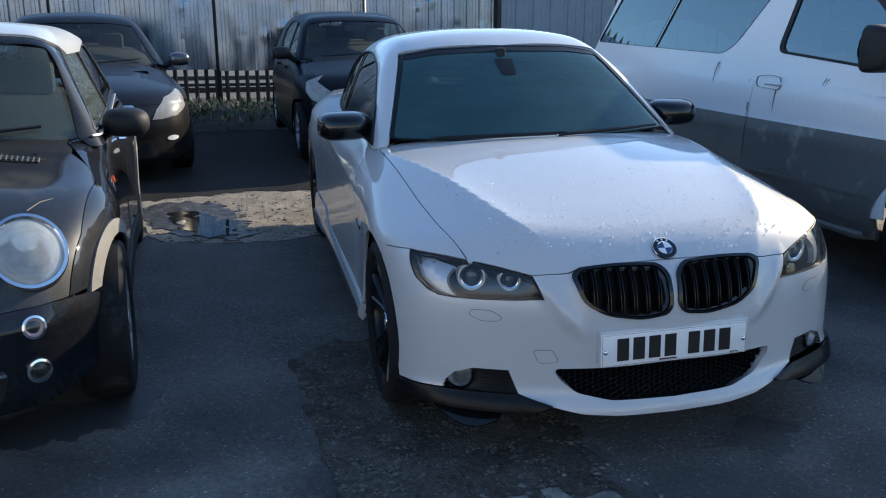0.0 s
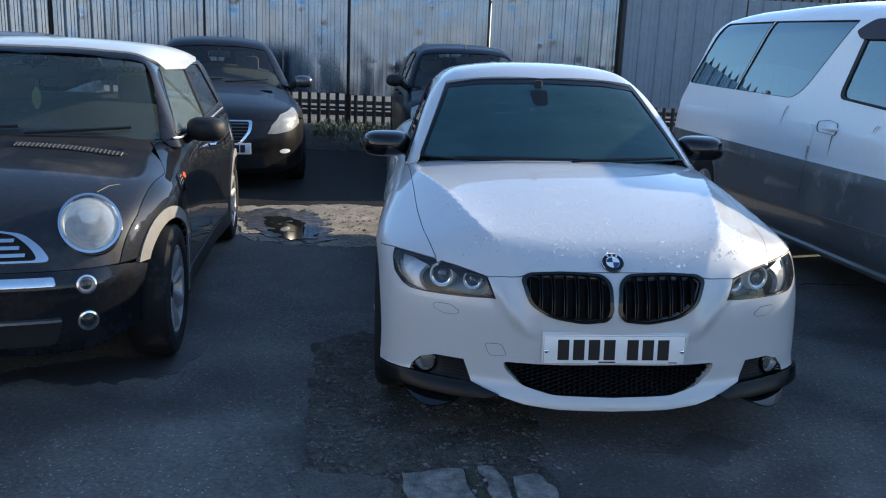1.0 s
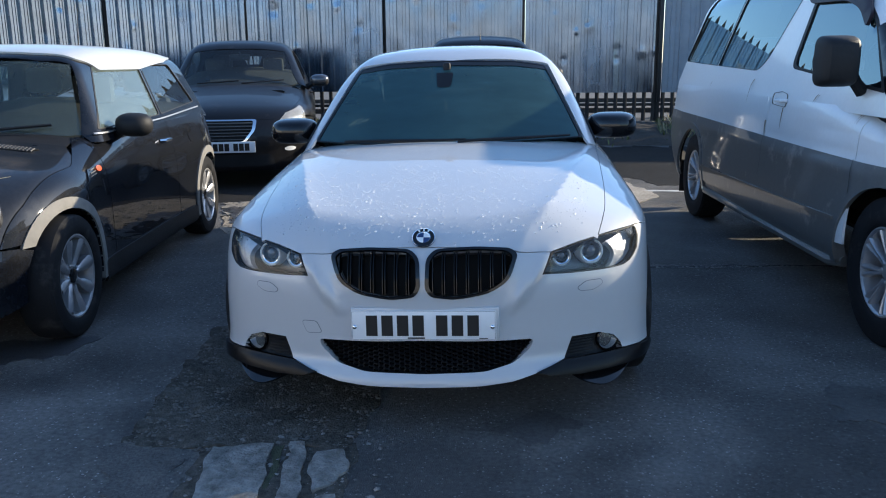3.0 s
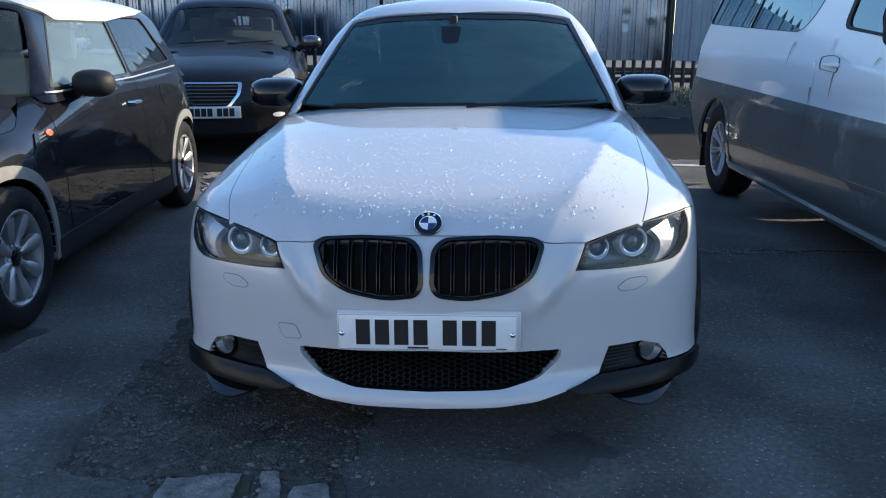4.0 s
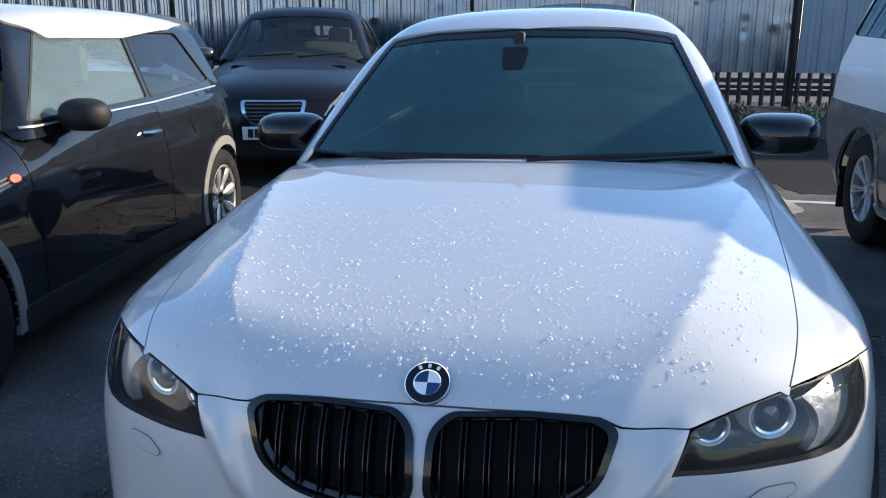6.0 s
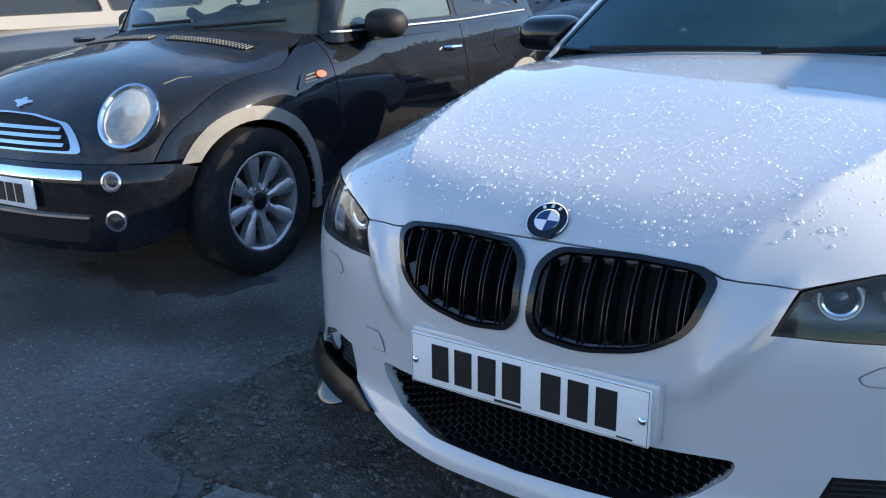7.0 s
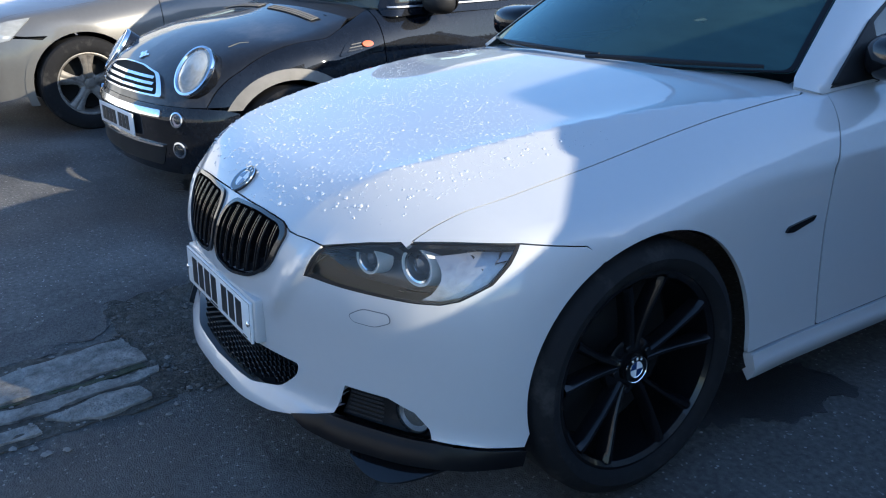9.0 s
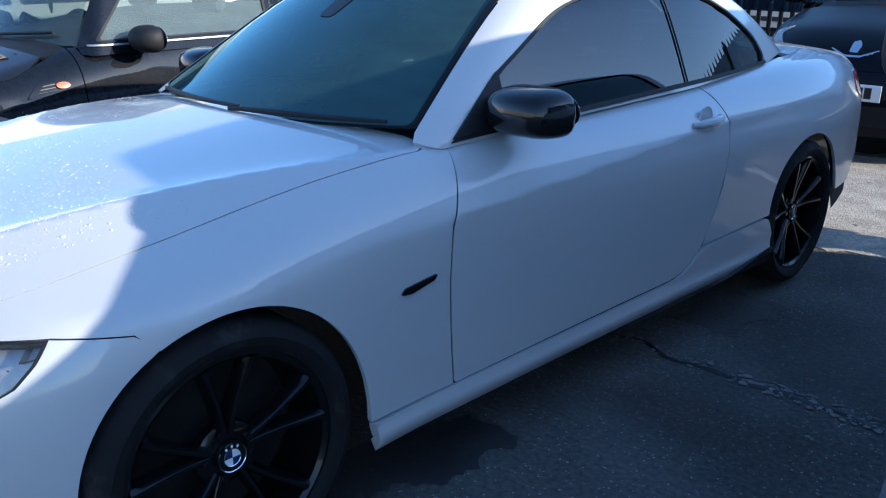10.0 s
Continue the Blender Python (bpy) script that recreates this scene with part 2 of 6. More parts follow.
def lathe(bm, profile, axis="X", center=(0, 0, 0), seg=48, close=True):
    """Turns (radius, along) pairs round an axis."""
    rings = []
    c = Vector(center)
    for r, a in profile:
        ring = []
        for i in range(seg):
            t = 2 * math.pi * i / seg
            p = {"X": (a, r * math.cos(t), r * math.sin(t)), "Y": (r * math.cos(t), a, r * math.sin(t)), "Z": (r * math.cos(t), r * math.sin(t), a)}[axis]
            ring.append(bm.verts.new(c + Vector(p)))
        rings.append(ring)
    for r0, r1 in zip(rings, rings[1:]):
        for i in range(seg):
            bm.faces.new((r0[i], r0[(i + 1) % seg], r1[(i + 1) % seg], r1[i]))
    if close:
        for r in (rings[0], rings[-1]):
            bm.faces.new(r)
    bmesh.ops.recalc_face_normals(bm, faces=bm.faces[:])
    return bm


def tube(bm, points, radius, seg=8):
    """A round bar along a line of points; radius may be one number or one a point."""
    pts = [Vector(p) for p in points]
    rad = radius if isinstance(radius, (list, tuple)) else [radius] * len(pts)
    rings = []
    for i, p in enumerate(pts):
        d = (pts[min(i + 1, len(pts) - 1)] - pts[max(i - 1, 0)]).normalized()
        a = d.orthogonal().normalized() if i == 0 else (a - d * a.dot(d)).normalized()
        b = d.cross(a)
        rings.append([bm.verts.new(p + (a * math.cos(2 * math.pi * k / seg) + b * math.sin(2 * math.pi * k / seg)) * rad[i]) for k in range(seg)])
    for r0, r1 in zip(rings, rings[1:]):
        for k in range(seg):
            bm.faces.new((r0[k], r0[(k + 1) % seg], r1[(k + 1) % seg], r1[k]))
    bm.faces.new(rings[0][::-1])
    bm.faces.new(rings[-1])
    bmesh.ops.recalc_face_normals(bm, faces=bm.faces[:])
    return bm


def rounded(pts, r=0.02, n=4):
    """A closed 2D outline with its corners rounded; a point's third number is its own radius."""
    out = []
    k = len(pts)
    for i in range(k):
        p, a, b = Vector(pts[i][:2]), Vector(pts[i - 1][:2]), Vector(pts[(i + 1) % k][:2])
        ri = pts[i][2] if len(pts[i]) > 2 else r
        la, lb = (a - p).length, (b - p).length
        ri = min(ri, la * 0.48, lb * 0.48)
        if ri <= 1e-5:
            out.append((p.x, p.y))
            continue
        p0, p1 = p + (a - p) * (ri / la), p + (b - p) * (ri / lb)
        for j in range(n + 1):
            t = j / n
            q = p0 * (1 - t) ** 2 + p * 2 * t * (1 - t) + p1 * t * t
            out.append((q.x, q.y))
    return out


def inside(loops, pts):
    """Even-odd test of points against closed loops."""
    hit = np.zeros(len(pts), bool)
    for lp in loops:
        a, b = lp, np.roll(lp, -1, axis=0)
        for (x0, y0), (x1, y1) in zip(a, b):
            if y0 == y1:
                continue
            c = (y0 > pts[:, 1]) != (y1 > pts[:, 1])
            hit ^= c & (pts[:, 0] < (x1 - x0) * (pts[:, 1] - y0) / (y1 - y0) + x0)
    return hit


def densify(lp, step):
    out = []
    for i in range(len(lp)):
        a, b = np.array(lp[i]), np.array(lp[(i + 1) % len(lp)])
        n = max(1, int(np.ceil(np.linalg.norm(b - a) / step)))
        out += [a + (b - a) * j / n for j in range(n)]
    return np.array(out)


def fill(loops, step):
    """Triangles over the region between closed 2D loops, with inner points on a grid."""
    from mathutils.geometry import delaunay_2d_cdt
    dense = [densify(lp, step * 0.6) for lp in loops]
    allp = np.vstack(dense)
    lo, hi = allp.min(0), allp.max(0)
    gx, gy = np.meshgrid(np.arange(lo[0] + step / 2, hi[0], step), np.arange(lo[1] + step / 2, hi[1], step))
    gx[1::2] += step * 0.5
    g = np.column_stack([gx.ravel(), gy.ravel()])
    if len(g):
        g = g[inside(dense, g)]
    if len(g):
        keep = np.ones(len(g), bool)
        for i in range(0, len(g), 400):
            d = np.min(np.linalg.norm(g[i:i + 400, None] - allp[None], axis=2), axis=1)
            keep[i:i + 400] = d > step * 0.45
        g = g[keep]
    edges, k = [], 0
    for lp in dense:
        edges += [(k + i, k + (i + 1) % len(lp)) for i in range(len(lp))]
        k += len(lp)
    pts = [Vector(p) for p in np.vstack([allp, g])] if len(g) else [Vector(p) for p in allp]
    vs, _, fs, *_ = delaunay_2d_cdt(pts, edges, [], 0, 1e-7)
    v = np.array([tuple(p) for p in vs])
    f = np.array([tuple(t) for t in fs if len(t) == 3])
    cen = v[f].mean(1)
    f = f[inside(dense, cen)]
    return v, f


class Skin:
    """A closed smooth surface given as the zero of a function of points, on which panels are laid by projection."""

    def __init__(self, fn, yc=0.9, zc=0.5):
        self.fn, self.yc, self.zc = fn, yc, zc

    def rays(self, kind, uv):
        u, v = uv[:, 0], uv[:, 1]
        z = np.zeros_like(u)
        if kind == "T":
            return np.column_stack([u, v, z + self.zc]), np.tile((0.0, 0, 1), (len(u), 1))
        if kind == "S":
            return np.column_stack([z, u, v]), np.tile((1.0, 0, 0), (len(u), 1))
        if kind == "F":
            return np.column_stack([u, z + self.yc, v]), np.tile((0.0, -1, 0), (len(u), 1))
        if kind == "B":
            return np.column_stack([u, z + self.yc, v]), np.tile((0.0, 1, 0), (len(u), 1))
        if kind == "R":
            a = v / 0.7
            return np.column_stack([z, u, z + self.zc]), np.column_stack([np.sin(a), z, np.cos(a)])
        a = u / 0.9
        return np.column_stack([z, z + self.yc, v]), np.column_stack([np.sin(a), -np.cos(a), z])

    def lay(self, kind, uv, reach=3.0):
        uv = np.asarray(uv, float)
        o, d = self.rays(kind, uv)
        ts = np.linspace(0, reach, 46)
        val = np.array([self.fn(o + d * t) for t in ts])
        out = val > 0
        first = np.argmax(out, axis=0)
        first = np.where(out.any(0), first, len(ts) - 1)
        lo, hi = ts[np.maximum(first - 1, 0)], ts[first]
        for _ in range(26):
            mid = (lo + hi) / 2
            s = self.fn(o + d * mid[:, None]) > 0
            hi = np.where(s, mid, hi)
            lo = np.where(s, lo, mid)
        return o + d * ((lo + hi) / 2)[:, None]

    def coords(self, kind, p):
        p = np.asarray(p, float)
        x, y, z = p[:, 0], p[:, 1], p[:, 2]
        if kind == "T":
            return np.column_stack([x, y])
        if kind == "S":
            return np.column_stack([y, z])
        if kind in "FB":
            return np.column_stack([x, z])
        if kind == "R":
            return np.column_stack([y, 0.7 * np.arctan2(x, z - self.zc)])
        return np.column_stack([0.9 * np.arctan2(x, self.yc - y), z])

    def normal(self, p):
        e = 1e-3
        g = np.column_stack([self.fn(p + np.eye(3)[i] * e) - self.fn(p - np.eye(3)[i] * e) for i in range(3)])
        return g / np.maximum(np.linalg.norm(g, axis=1, keepdims=True), 1e-9)

    def outline(self, kind, src, pts, step=0.02):
        """Outline points drawn in one projection, taken over to another."""
        if isinstance(pts[0][0], str):
            out = np.zeros((len(pts), 2))
            for k in {p[0] for p in pts}:
                at = [i for i, p in enumerate(pts) if p[0] == k]
                q = np.array([pts[i][1:] if k == "P" else pts[i][1:3] for i in at], float)
                out[at] = self.coords(kind, q if k == "P" else self.lay(k, q))
            return out
        d = densify(np.array([p[:2] for p in pts], float), step)
        if kind == src:
            return d
        return self.coords(kind, self.lay(src, d))

    def panel(self, kind, loops, step=0.03, off=0.0, flange=0.012):
        uv, f = fill([np.asarray(lp) for lp in loops], step)
        p = self.lay(kind, uv)
        n = self.normal(p)
        p = p + n * off
        a, b, c = p[f[:, 0]], p[f[:, 1]], p[f[:, 2]]
        fn = np.cross(b - a, c - a)
        flip = np.einsum("ij,ij->i", fn, n[f[:, 0]]) < 0
        f[flip] = f[flip][:, ::-1]
        verts, norms, faces = list(p), list(n), [tuple(t) for t in f]
        if flange:
            count = {}
            for t in f:
                for i in range(3):
                    e = (t[i], t[(i + 1) % 3])
                    if (e[1], e[0]) in count:
                        del count[(e[1], e[0])]
                    else:
                        count[e] = 1
            k = len(verts)
            idx = {}
            nn = {}
            for i, j in count:
                t = p[j] - p[i]
                side = np.cross(t, (n[i] + n[j]) / 2)
                side /= max(np.linalg.norm(side), 1e-9)
                for q in (i, j):
                    nn[q] = nn.get(q, 0) + side
            for q, s in nn.items():
                idx[q] = k
                s = s / max(np.linalg.norm(s), 1e-9)
                verts += [p[q], p[q] - n[q] * flange]
                norms += [s, s]
                k += 2
            for i, j in count:
                faces.append((idx[j], idx[i], idx[i] + 1, idx[j] + 1))
        return np.array(verts), faces, np.array(norms)


def finer(pts, step=0.018):
    """Adds points between neighbours drawn in the same projection."""
    out = []
    for a, b in zip(pts, pts[1:]):
        out.append(a)
        if a[0] == b[0] and a[0] != "P":
            n = int(math.hypot(b[1] - a[1], b[2] - a[2]) / step) + 1
            out += [(a[0], a[1] + (b[1] - a[1]) * i / n, a[2] + (b[2] - a[2]) * i / n) for i in range(1, n)]
    return out + [pts[-1]]


class Car:
    """Keeps a car's root and skins, and lays panels as parts, mirrored where asked."""

    def __init__(self, root, body, cabin=None):
        self.root, self.body, self.cabin = root, body, cabin

    def panel(self, name, mat, kind, loops, src=None, skin=None, step=0.03, off=0.0, flange=0.012, mirror=False, parent=None, label=""):
        skin = skin or self.body
        lps = [skin.outline(kind, src or kind, lp, step * 0.6) for lp in loops]
        v, f, n = skin.panel(kind, lps, step, off, flange)
        par = parent or self.root
        obs = [mesh_object(name, v, f, mat, par if not isinstance(par, tuple) else par[0], label, n)]
        if mirror:
            s = np.array((-1.0, 1, 1))
            obs.append(mesh_object(name, v * s, [t[::-1] for t in f], mat, par if not isinstance(par, tuple) else par[1], label, n * s))
        return obs


def on_both(bm_fn, name, mat, parent, label="", sharp=35):
    """A part and its mirror image."""
    out = []
    for s in (1, -1):
        bm = bmesh.new()
        bm_fn(bm)
        if s < 0:
            bmesh.ops.scale(bm, vec=(-1, 1, 1), verts=bm.verts[:])
            bmesh.ops.reverse_faces(bm, faces=bm.faces[:])
        out.append(part(name, bm, mat, parent, label, sharp))
    return out

# ---- ground and fence ----
def ground_height(x, y):
    dip = -.03 * np.exp(-((x + .75) / .45) ** 2 - ((y - 1.2) / 2.4) ** 2)
    rise = .016 * np.clip(y - 4.2, 0, 5.0) + .20 * np.clip((y - 9.0) / 1.5, 0, 1)
    return dip + rise


ROAD_Z = .28


def asphalt_material():
    m = material("worn_asphalt", (0.138, 0.133, 0.125), 0.74, vary=0.55, grain=55, stain=1.6, spec=0.15, bump=0.9, bump_scale=210)
    nt = m.node_tree
    b = nt.nodes["Principled BSDF"]
    tc = nt.nodes.new("ShaderNodeTexCoord")
    # pale stone chips in the binder
    vor = nt.nodes.new("ShaderNodeTexVoronoi")
    vor.inputs["Scale"].default_value = 170
    nt.links.new(tc.outputs["Object"], vor.inputs["Vector"])
    chip = nt.nodes.new("ShaderNodeMapRange")
    chip.inputs["From Min"].default_value, chip.inputs["From Max"].default_value = 0.968, 1.0
    sep = nt.nodes.new("ShaderNodeSeparateColor")
    nt.links.new(vor.outputs["Color"], sep.inputs[0])
    nt.links.new(sep.outputs[0], chip.inputs["Value"])
    # damp patches
    wet = nt.nodes.new("ShaderNodeTexNoise")
    wet.inputs["Scale"].default_value, wet.inputs["Detail"].default_value = 1.1, 8
    nt.links.new(tc.outputs["Object"], wet.inputs["Vector"])
    wr = nt.nodes.new("ShaderNodeMapRange")
    wr.inputs["From Min"].default_value, wr.inputs["From Max"].default_value = 0.47, 0.60
    nt.links.new(wet.outputs["Fac"], wr.inputs["Value"])
    base = b.inputs["Base Color"].links[0].from_socket
    mx = nt.nodes.new("ShaderNodeMix")
    mx.data_type = "RGBA"
    nt.links.new(chip.outputs[0], mx.inputs["Factor"])
    nt.links.new(base, mx.inputs["A"])
    mx.inputs["B"].default_value = (0.42, 0.41, 0.39, 1)
    dk = nt.nodes.new("ShaderNodeMix")
    dk.data_type = "RGBA"
    dk.blend_type = "MULTIPLY"
    nt.links.new(mx.outputs["Result"], dk.inputs["A"])
    dk.inputs["B"].default_value = (0.56, 0.56, 0.57, 1)
    nt.links.new(wr.outputs[0], dk.inputs["Factor"])
    nt.links.new(dk.outputs["Result"], b.inputs["Base Color"])
    rm = nt.nodes.new("ShaderNodeMapRange")
    rm.inputs["To Min"].default_value, rm.inputs["To Max"].default_value = 0.78, 0.5
    nt.links.new(wr.outputs[0], rm.inputs["Value"])
    nt.links.new(rm.outputs[0], b.inputs["Roughness"])
    return m


M["asphalt"] = asphalt_material()
M["sheet"] = material("galvanised_sheet", (0.215, 0.258, 0.325), 0.20, metal=0.9, vary=0.22, grain=5, stain=1.0, rough_vary=0.5)
M["sheet_dull"] = material("dull_blue_grey_sheet", (0.23, 0.265, 0.31), 0.45, metal=0.3, vary=0.12, grain=10, stain=1.5)
M["far_paving"] = material("pale_concrete_paving", (0.095, 0.090, 0.083), 0.9, vary=0.3, grain=8, stain=.8, bump=.4, bump_scale=60)
M["yellow"] = material("yellow_paint", (0.62, 0.42, 0.03), 0.5, vary=0.15, coat=0.3)
M["black_steel"] = material("black_steel", (0.012, 0.012, 0.013), 0.5, vary=0.3)
M["soil"] = material("verge_soil", (0.055, 0.047, 0.038), 0.95, vary=0.5, grain=25, stain=3, bump=1.0, bump_scale=60)
M["leaf"] = material("weed_leaf", (0.12, 0.145, 0.05), 0.6, vary=0.5, grain=6, stain=2)
M["dry_leaf"] = material("dry_stalk", (0.32, 0.27, 0.16), 0.8, vary=0.5, grain=6, stain=2)
M["dry_dirt"] = material("dry_dirt", (0.27, 0.24, 0.195), 0.95, vary=0.5, grain=45, stain=4, spec=0.1, bump=1.0, bump_scale=90)
# dry dirt lightened in colour to stand for strong sun on it
M["sunlit_dirt"] = material("sunlit_dry_grit", (0.40, 0.36, 0.30), 0.95, vary=0.45, grain=45, stain=4, spec=0.1, bump=1.0, bump_scale=90)
M["gravel"] = material("loose_gravel_bed", (0.085, 0.078, 0.066), 0.9, spec=0.1, vary=0.7, grain=45, stain=5, bump=1.0, bump_scale=110)
M["concrete"] = material("old_concrete", (0.24, 0.232, 0.21), 0.85, vary=0.45, grain=35, stain=6, bump=1.0, bump_scale=90, dirt=(0.07, 0.066, 0.06), dirt_amount=0.75, dirt_scale=14)
M["moss"] = material("mossy_dirt", (0.050, 0.056, 0.030), 0.95, vary=0.5, grain=40, stain=8, bump=1.0, bump_scale=120)
M["scab"] = material("coarse_worn_asphalt", (0.098, 0.095, 0.090), 0.9, vary=0.7, grain=90, stain=7, bump=1.0, bump_scale=160)
M["tar"] = material("tar_crack", (0.018, 0.018, 0.018), 0.6, vary=0.3)
M["oil"] = material("damp_stain", (0.042, 0.042, 0.044), 0.5, vary=0.3, grain=30, stain=4, bump=0.4, bump_scale=200)
M["water"] = material("puddle_water", (0.012, 0.012, 0.012), 0.02, vary=0.1, spec=0.6)
M["stone"] = material("pebble", (0.115, 0.106, 0.092), 0.85, vary=0.4, grain=30, stain=8)
M["crumb"] = material("pale_crumbs", (0.20, 0.19, 0.175), 0.9, vary=0.4, grain=30, stain=8)
M["chalk"] = material("white_line_paint", (0.5, 0.5, 0.48), 0.8, vary=0.3, grain=30, stain=6)
M["pale_wall"] = material("pale_render", (0.72, 0.71, 0.69), 0.9, vary=0.15, grain=15, stain=0.5)
M["brick_wall"] = material("plain_render", (0.14, 0.13, 0.125), 0.9, vary=0.15, grain=15, stain=0.5)


def build_ground():
    xs = np.unique(np.concatenate([np.linspace(-120, -8, 15), np.linspace(-8, 8, 129), np.linspace(8, 120, 15)]))
    ys = np.unique(np.concatenate([np.linspace(-120, -6, 15), np.linspace(-6, 12, 145), np.linspace(12, 150, 15)]))
    gx, gy = np.meshgrid(xs, ys)
    gz = ground_height(gx, gy)
    nx = len(xs)
    v = np.column_stack([gx.ravel(), gy.ravel(), gz.ravel()])
    f = [(j * nx + i, j * nx + i + 1, (j + 1) * nx + i + 1, (j + 1) * nx + i) for j in range(len(ys) - 1) for i in range(nx - 1)]
    ob = mesh_object("ground", v, f, M["asphalt"])
    return tagged(ob, "worn dark asphalt car park, damp and gritty", "ground", kind="structure")


build_ground()


def fence_sheet(x0, x1, z0, z1, y, pitch=.20, rib=.055, dents=9, seed=1):
    """Ribbed steel sheet: wide slightly wavy pans between narrow proud ribs, knocked in here and there."""
    rnd = random.Random(seed)
    hits = [(rnd.uniform(x0, x1), rnd.choice((.30, .62, .80)) * (z1 - z0) + z0 + rnd.gauss(0, .10), rnd.uniform(.03, .08), rnd.uniform(-.008, .009)) for _ in range(dents)]
    xs, prof = [], []
    x = x0
    while x < x1:
        for a, b in ((0, 0), (.10, 0), (.20, 0), (.285, 0), (.30, .24), (.325, .24), (.34, 0), (.44, 0), (.545, 0), (.56, .24), (.585, .24), (.60, 0), (.70, 0), (.79, 0), (.815, 1), (.875, 1), (.90, 0)):
            if x + a * pitch < x1:
                xs.append(x + a * pitch)
                prof.append(b * rib)
        x += pitch
    zs = np.linspace(z0, z1, 64)
    xa, za = np.meshgrid(np.array(xs), zs)
    wave = np.array([[.0105 * noise.noise(Vector((a * 3.4, z * .40, seed * 3.1))) + .0050 * noise.noise(Vector((a * 6, z * 1.8, seed * 1.7))) for a in xs] for z in zs])
    for hx, hz, r, d in hits:
        wave += d * np.exp(-(((xa - hx) / r) ** 2 + ((za - hz) / (r * 1.2)) ** 2))
    n = len(xs)
    v = np.column_stack([xa.ravel(), (y - np.array(prof)[None, :] + wave).ravel(), za.ravel()])
    f = [(j * n + i, j * n + i + 1, (j + 1) * n + i + 1, (j + 1) * n + i) for j in range(len(zs) - 1) for i in range(n - 1)]
    return v, f


FENCE_TOP, FENCE_FOOT = 2.52, .785
fence = thing("metal_fence", "tall dented galvanised ribbed steel sheets hung on a palisade", "fence", kind="structure")
edges = [-12.8, -10.6, -8.4, -6.17, -3.86, -1.64, .55, 2.60]
for k, (a, b) in enumerate(zip(edges, edges[1:])):
    v, f = fence_sheet(a + .016, b - .016, FENCE_FOOT + .02 * math.sin(k * 5.0), FENCE_TOP + .02 * math.sin(k * 3.0), 10.65 + .012 * math.sin(a * 7), dents=16 if k > 3 else 9, seed=k + 2)
    mesh_object("fence_panel", v, f, M["sheet"], fence, sharp=30)
for k, (a, b) in enumerate(((2.70, 4.62), (4.64, 6.5), (6.52, 8.4), (8.42, 10.4))):
    v, f = fence_sheet(a, b, FENCE_FOOT - .02, FENCE_TOP - .02, 10.66, pitch=.29, rib=.026, dents=2, seed=k + 30)
    mesh_object("fence_panel", v, f, M["sheet_dull"], fence, "dull blue-grey profiled sheet", sharp=30)
for x in (-10.6, -6.17, -1.64, 2.65, 6.51):
    bm = bmesh.new()
    box(bm, x - .035, x + .035, 10.70, 10.78, .1, 2.72, .006)
    part("fence_post", bm, M["black_steel"], fence)
bm = bmesh.new()
box(bm, 2.625, 2.675, 10.60, 10.64, .62, 2.60, .005)
part("fence_post", bm, M["black_steel"], fence, "dark upright at the end of the sheets")

palisade = thing("palisade_fence", "black steel palisade with pointed pales behind the sheets", "fence", kind="structure")
for z in (.575, 2.30):
    bm = bmesh.new()
    box(bm, -12.8, 10.6, 10.745, 10.775, z - .022, z + .022, .004)
    part("rail", bm, M["black_steel"], palisade)
me = bpy.data.meshes.new("pale")
pv, pf = [], []
for z, h in ((.20, .030), (2.56, .030), (2.67, .003)):
    pv += [(-h, 10.712, z), (-h * .4, 10.700, z), (h * .4, 10.700, z), (h, 10.712, z), (h, 10.722, z), (-h, 10.722, z)]
for j in (0, 6):
    pf += [(j + k, j + (k + 1) % 6, j + 6 + (k + 1) % 6, j + 6 + k) for k in range(6)]
me.from_pydata(pv, [], pf + [(5, 4, 3, 2, 1, 0), (12, 13, 14, 15, 16, 17)])
me.materials.append(M["black_steel"])
for i in range(158):
    o = new("pale", me)
    o.parent = palisade
    o.location = (-12.7 + i * .147, 0, .012 * math.sin(i * 2.7))

# beyond the fence: pale yard, kerb and a yellow barrier
bm = bmesh.new()
box(bm, -30, 14, 11.6, 24.0, .16, ROAD_Z + .012)
tagged(part("pavement", bm, M["far_paving"]), "pale sunlit concrete yard beyond the fence", "pavement", kind="structure")
for y in (13.2, 17.0):
    bm = bmesh.new()
    box(bm, -30, 14, y, y + .16, .16, ROAD_Z + .10, .01)
    tagged(part("kerb", bm, M["soil"]), "dark kerb across the far yard", "kerb", kind="structure")
barrier = thing("yellow_barrier", "yellow painted steel barrier beyond the fence", "barrier")
bm = bmesh.new()
box(bm, 2.6, 4.72, 12.4, 12.52, 2.60, 2.80, .01)
part("beam", bm, M["yellow"], barrier)
for x in (4.77,):
    bm = bmesh.new()
    box(bm, x - .05, x + .05, 12.42, 12.50, ROAD_Z, 2.86, .008)
    part("post", bm, M["yellow"], barrier)

# verge soil with weeds at the foot of the pickets
def verge():
    v, f = [], []
    nx, ny = 160, 14
    for j in range(ny):
        for i in range(nx):
            x, y = -11 + 22 * i / (nx - 1), 9.0 + 2.4 * j / (ny - 1)
            h = ground_height(np.float64(x), np.float64(y)) + .01 + .05 * noise.noise(Vector((x * 3, y * 3, 1))) * min(1, j / 3) + .03 * min(1, j / 2)
            v.append((x, y, h if j else h - .05))
    f = [(j * nx + i, j * nx + i + 1, (j + 1) * nx + i + 1, (j + 1) * nx + i) for j in range(ny - 1) for i in range(nx - 1)]
    tagged(mesh_object("verge", v, f, M["soil"]), "bare soil verge along the fence", "verge", kind="structure")


verge()


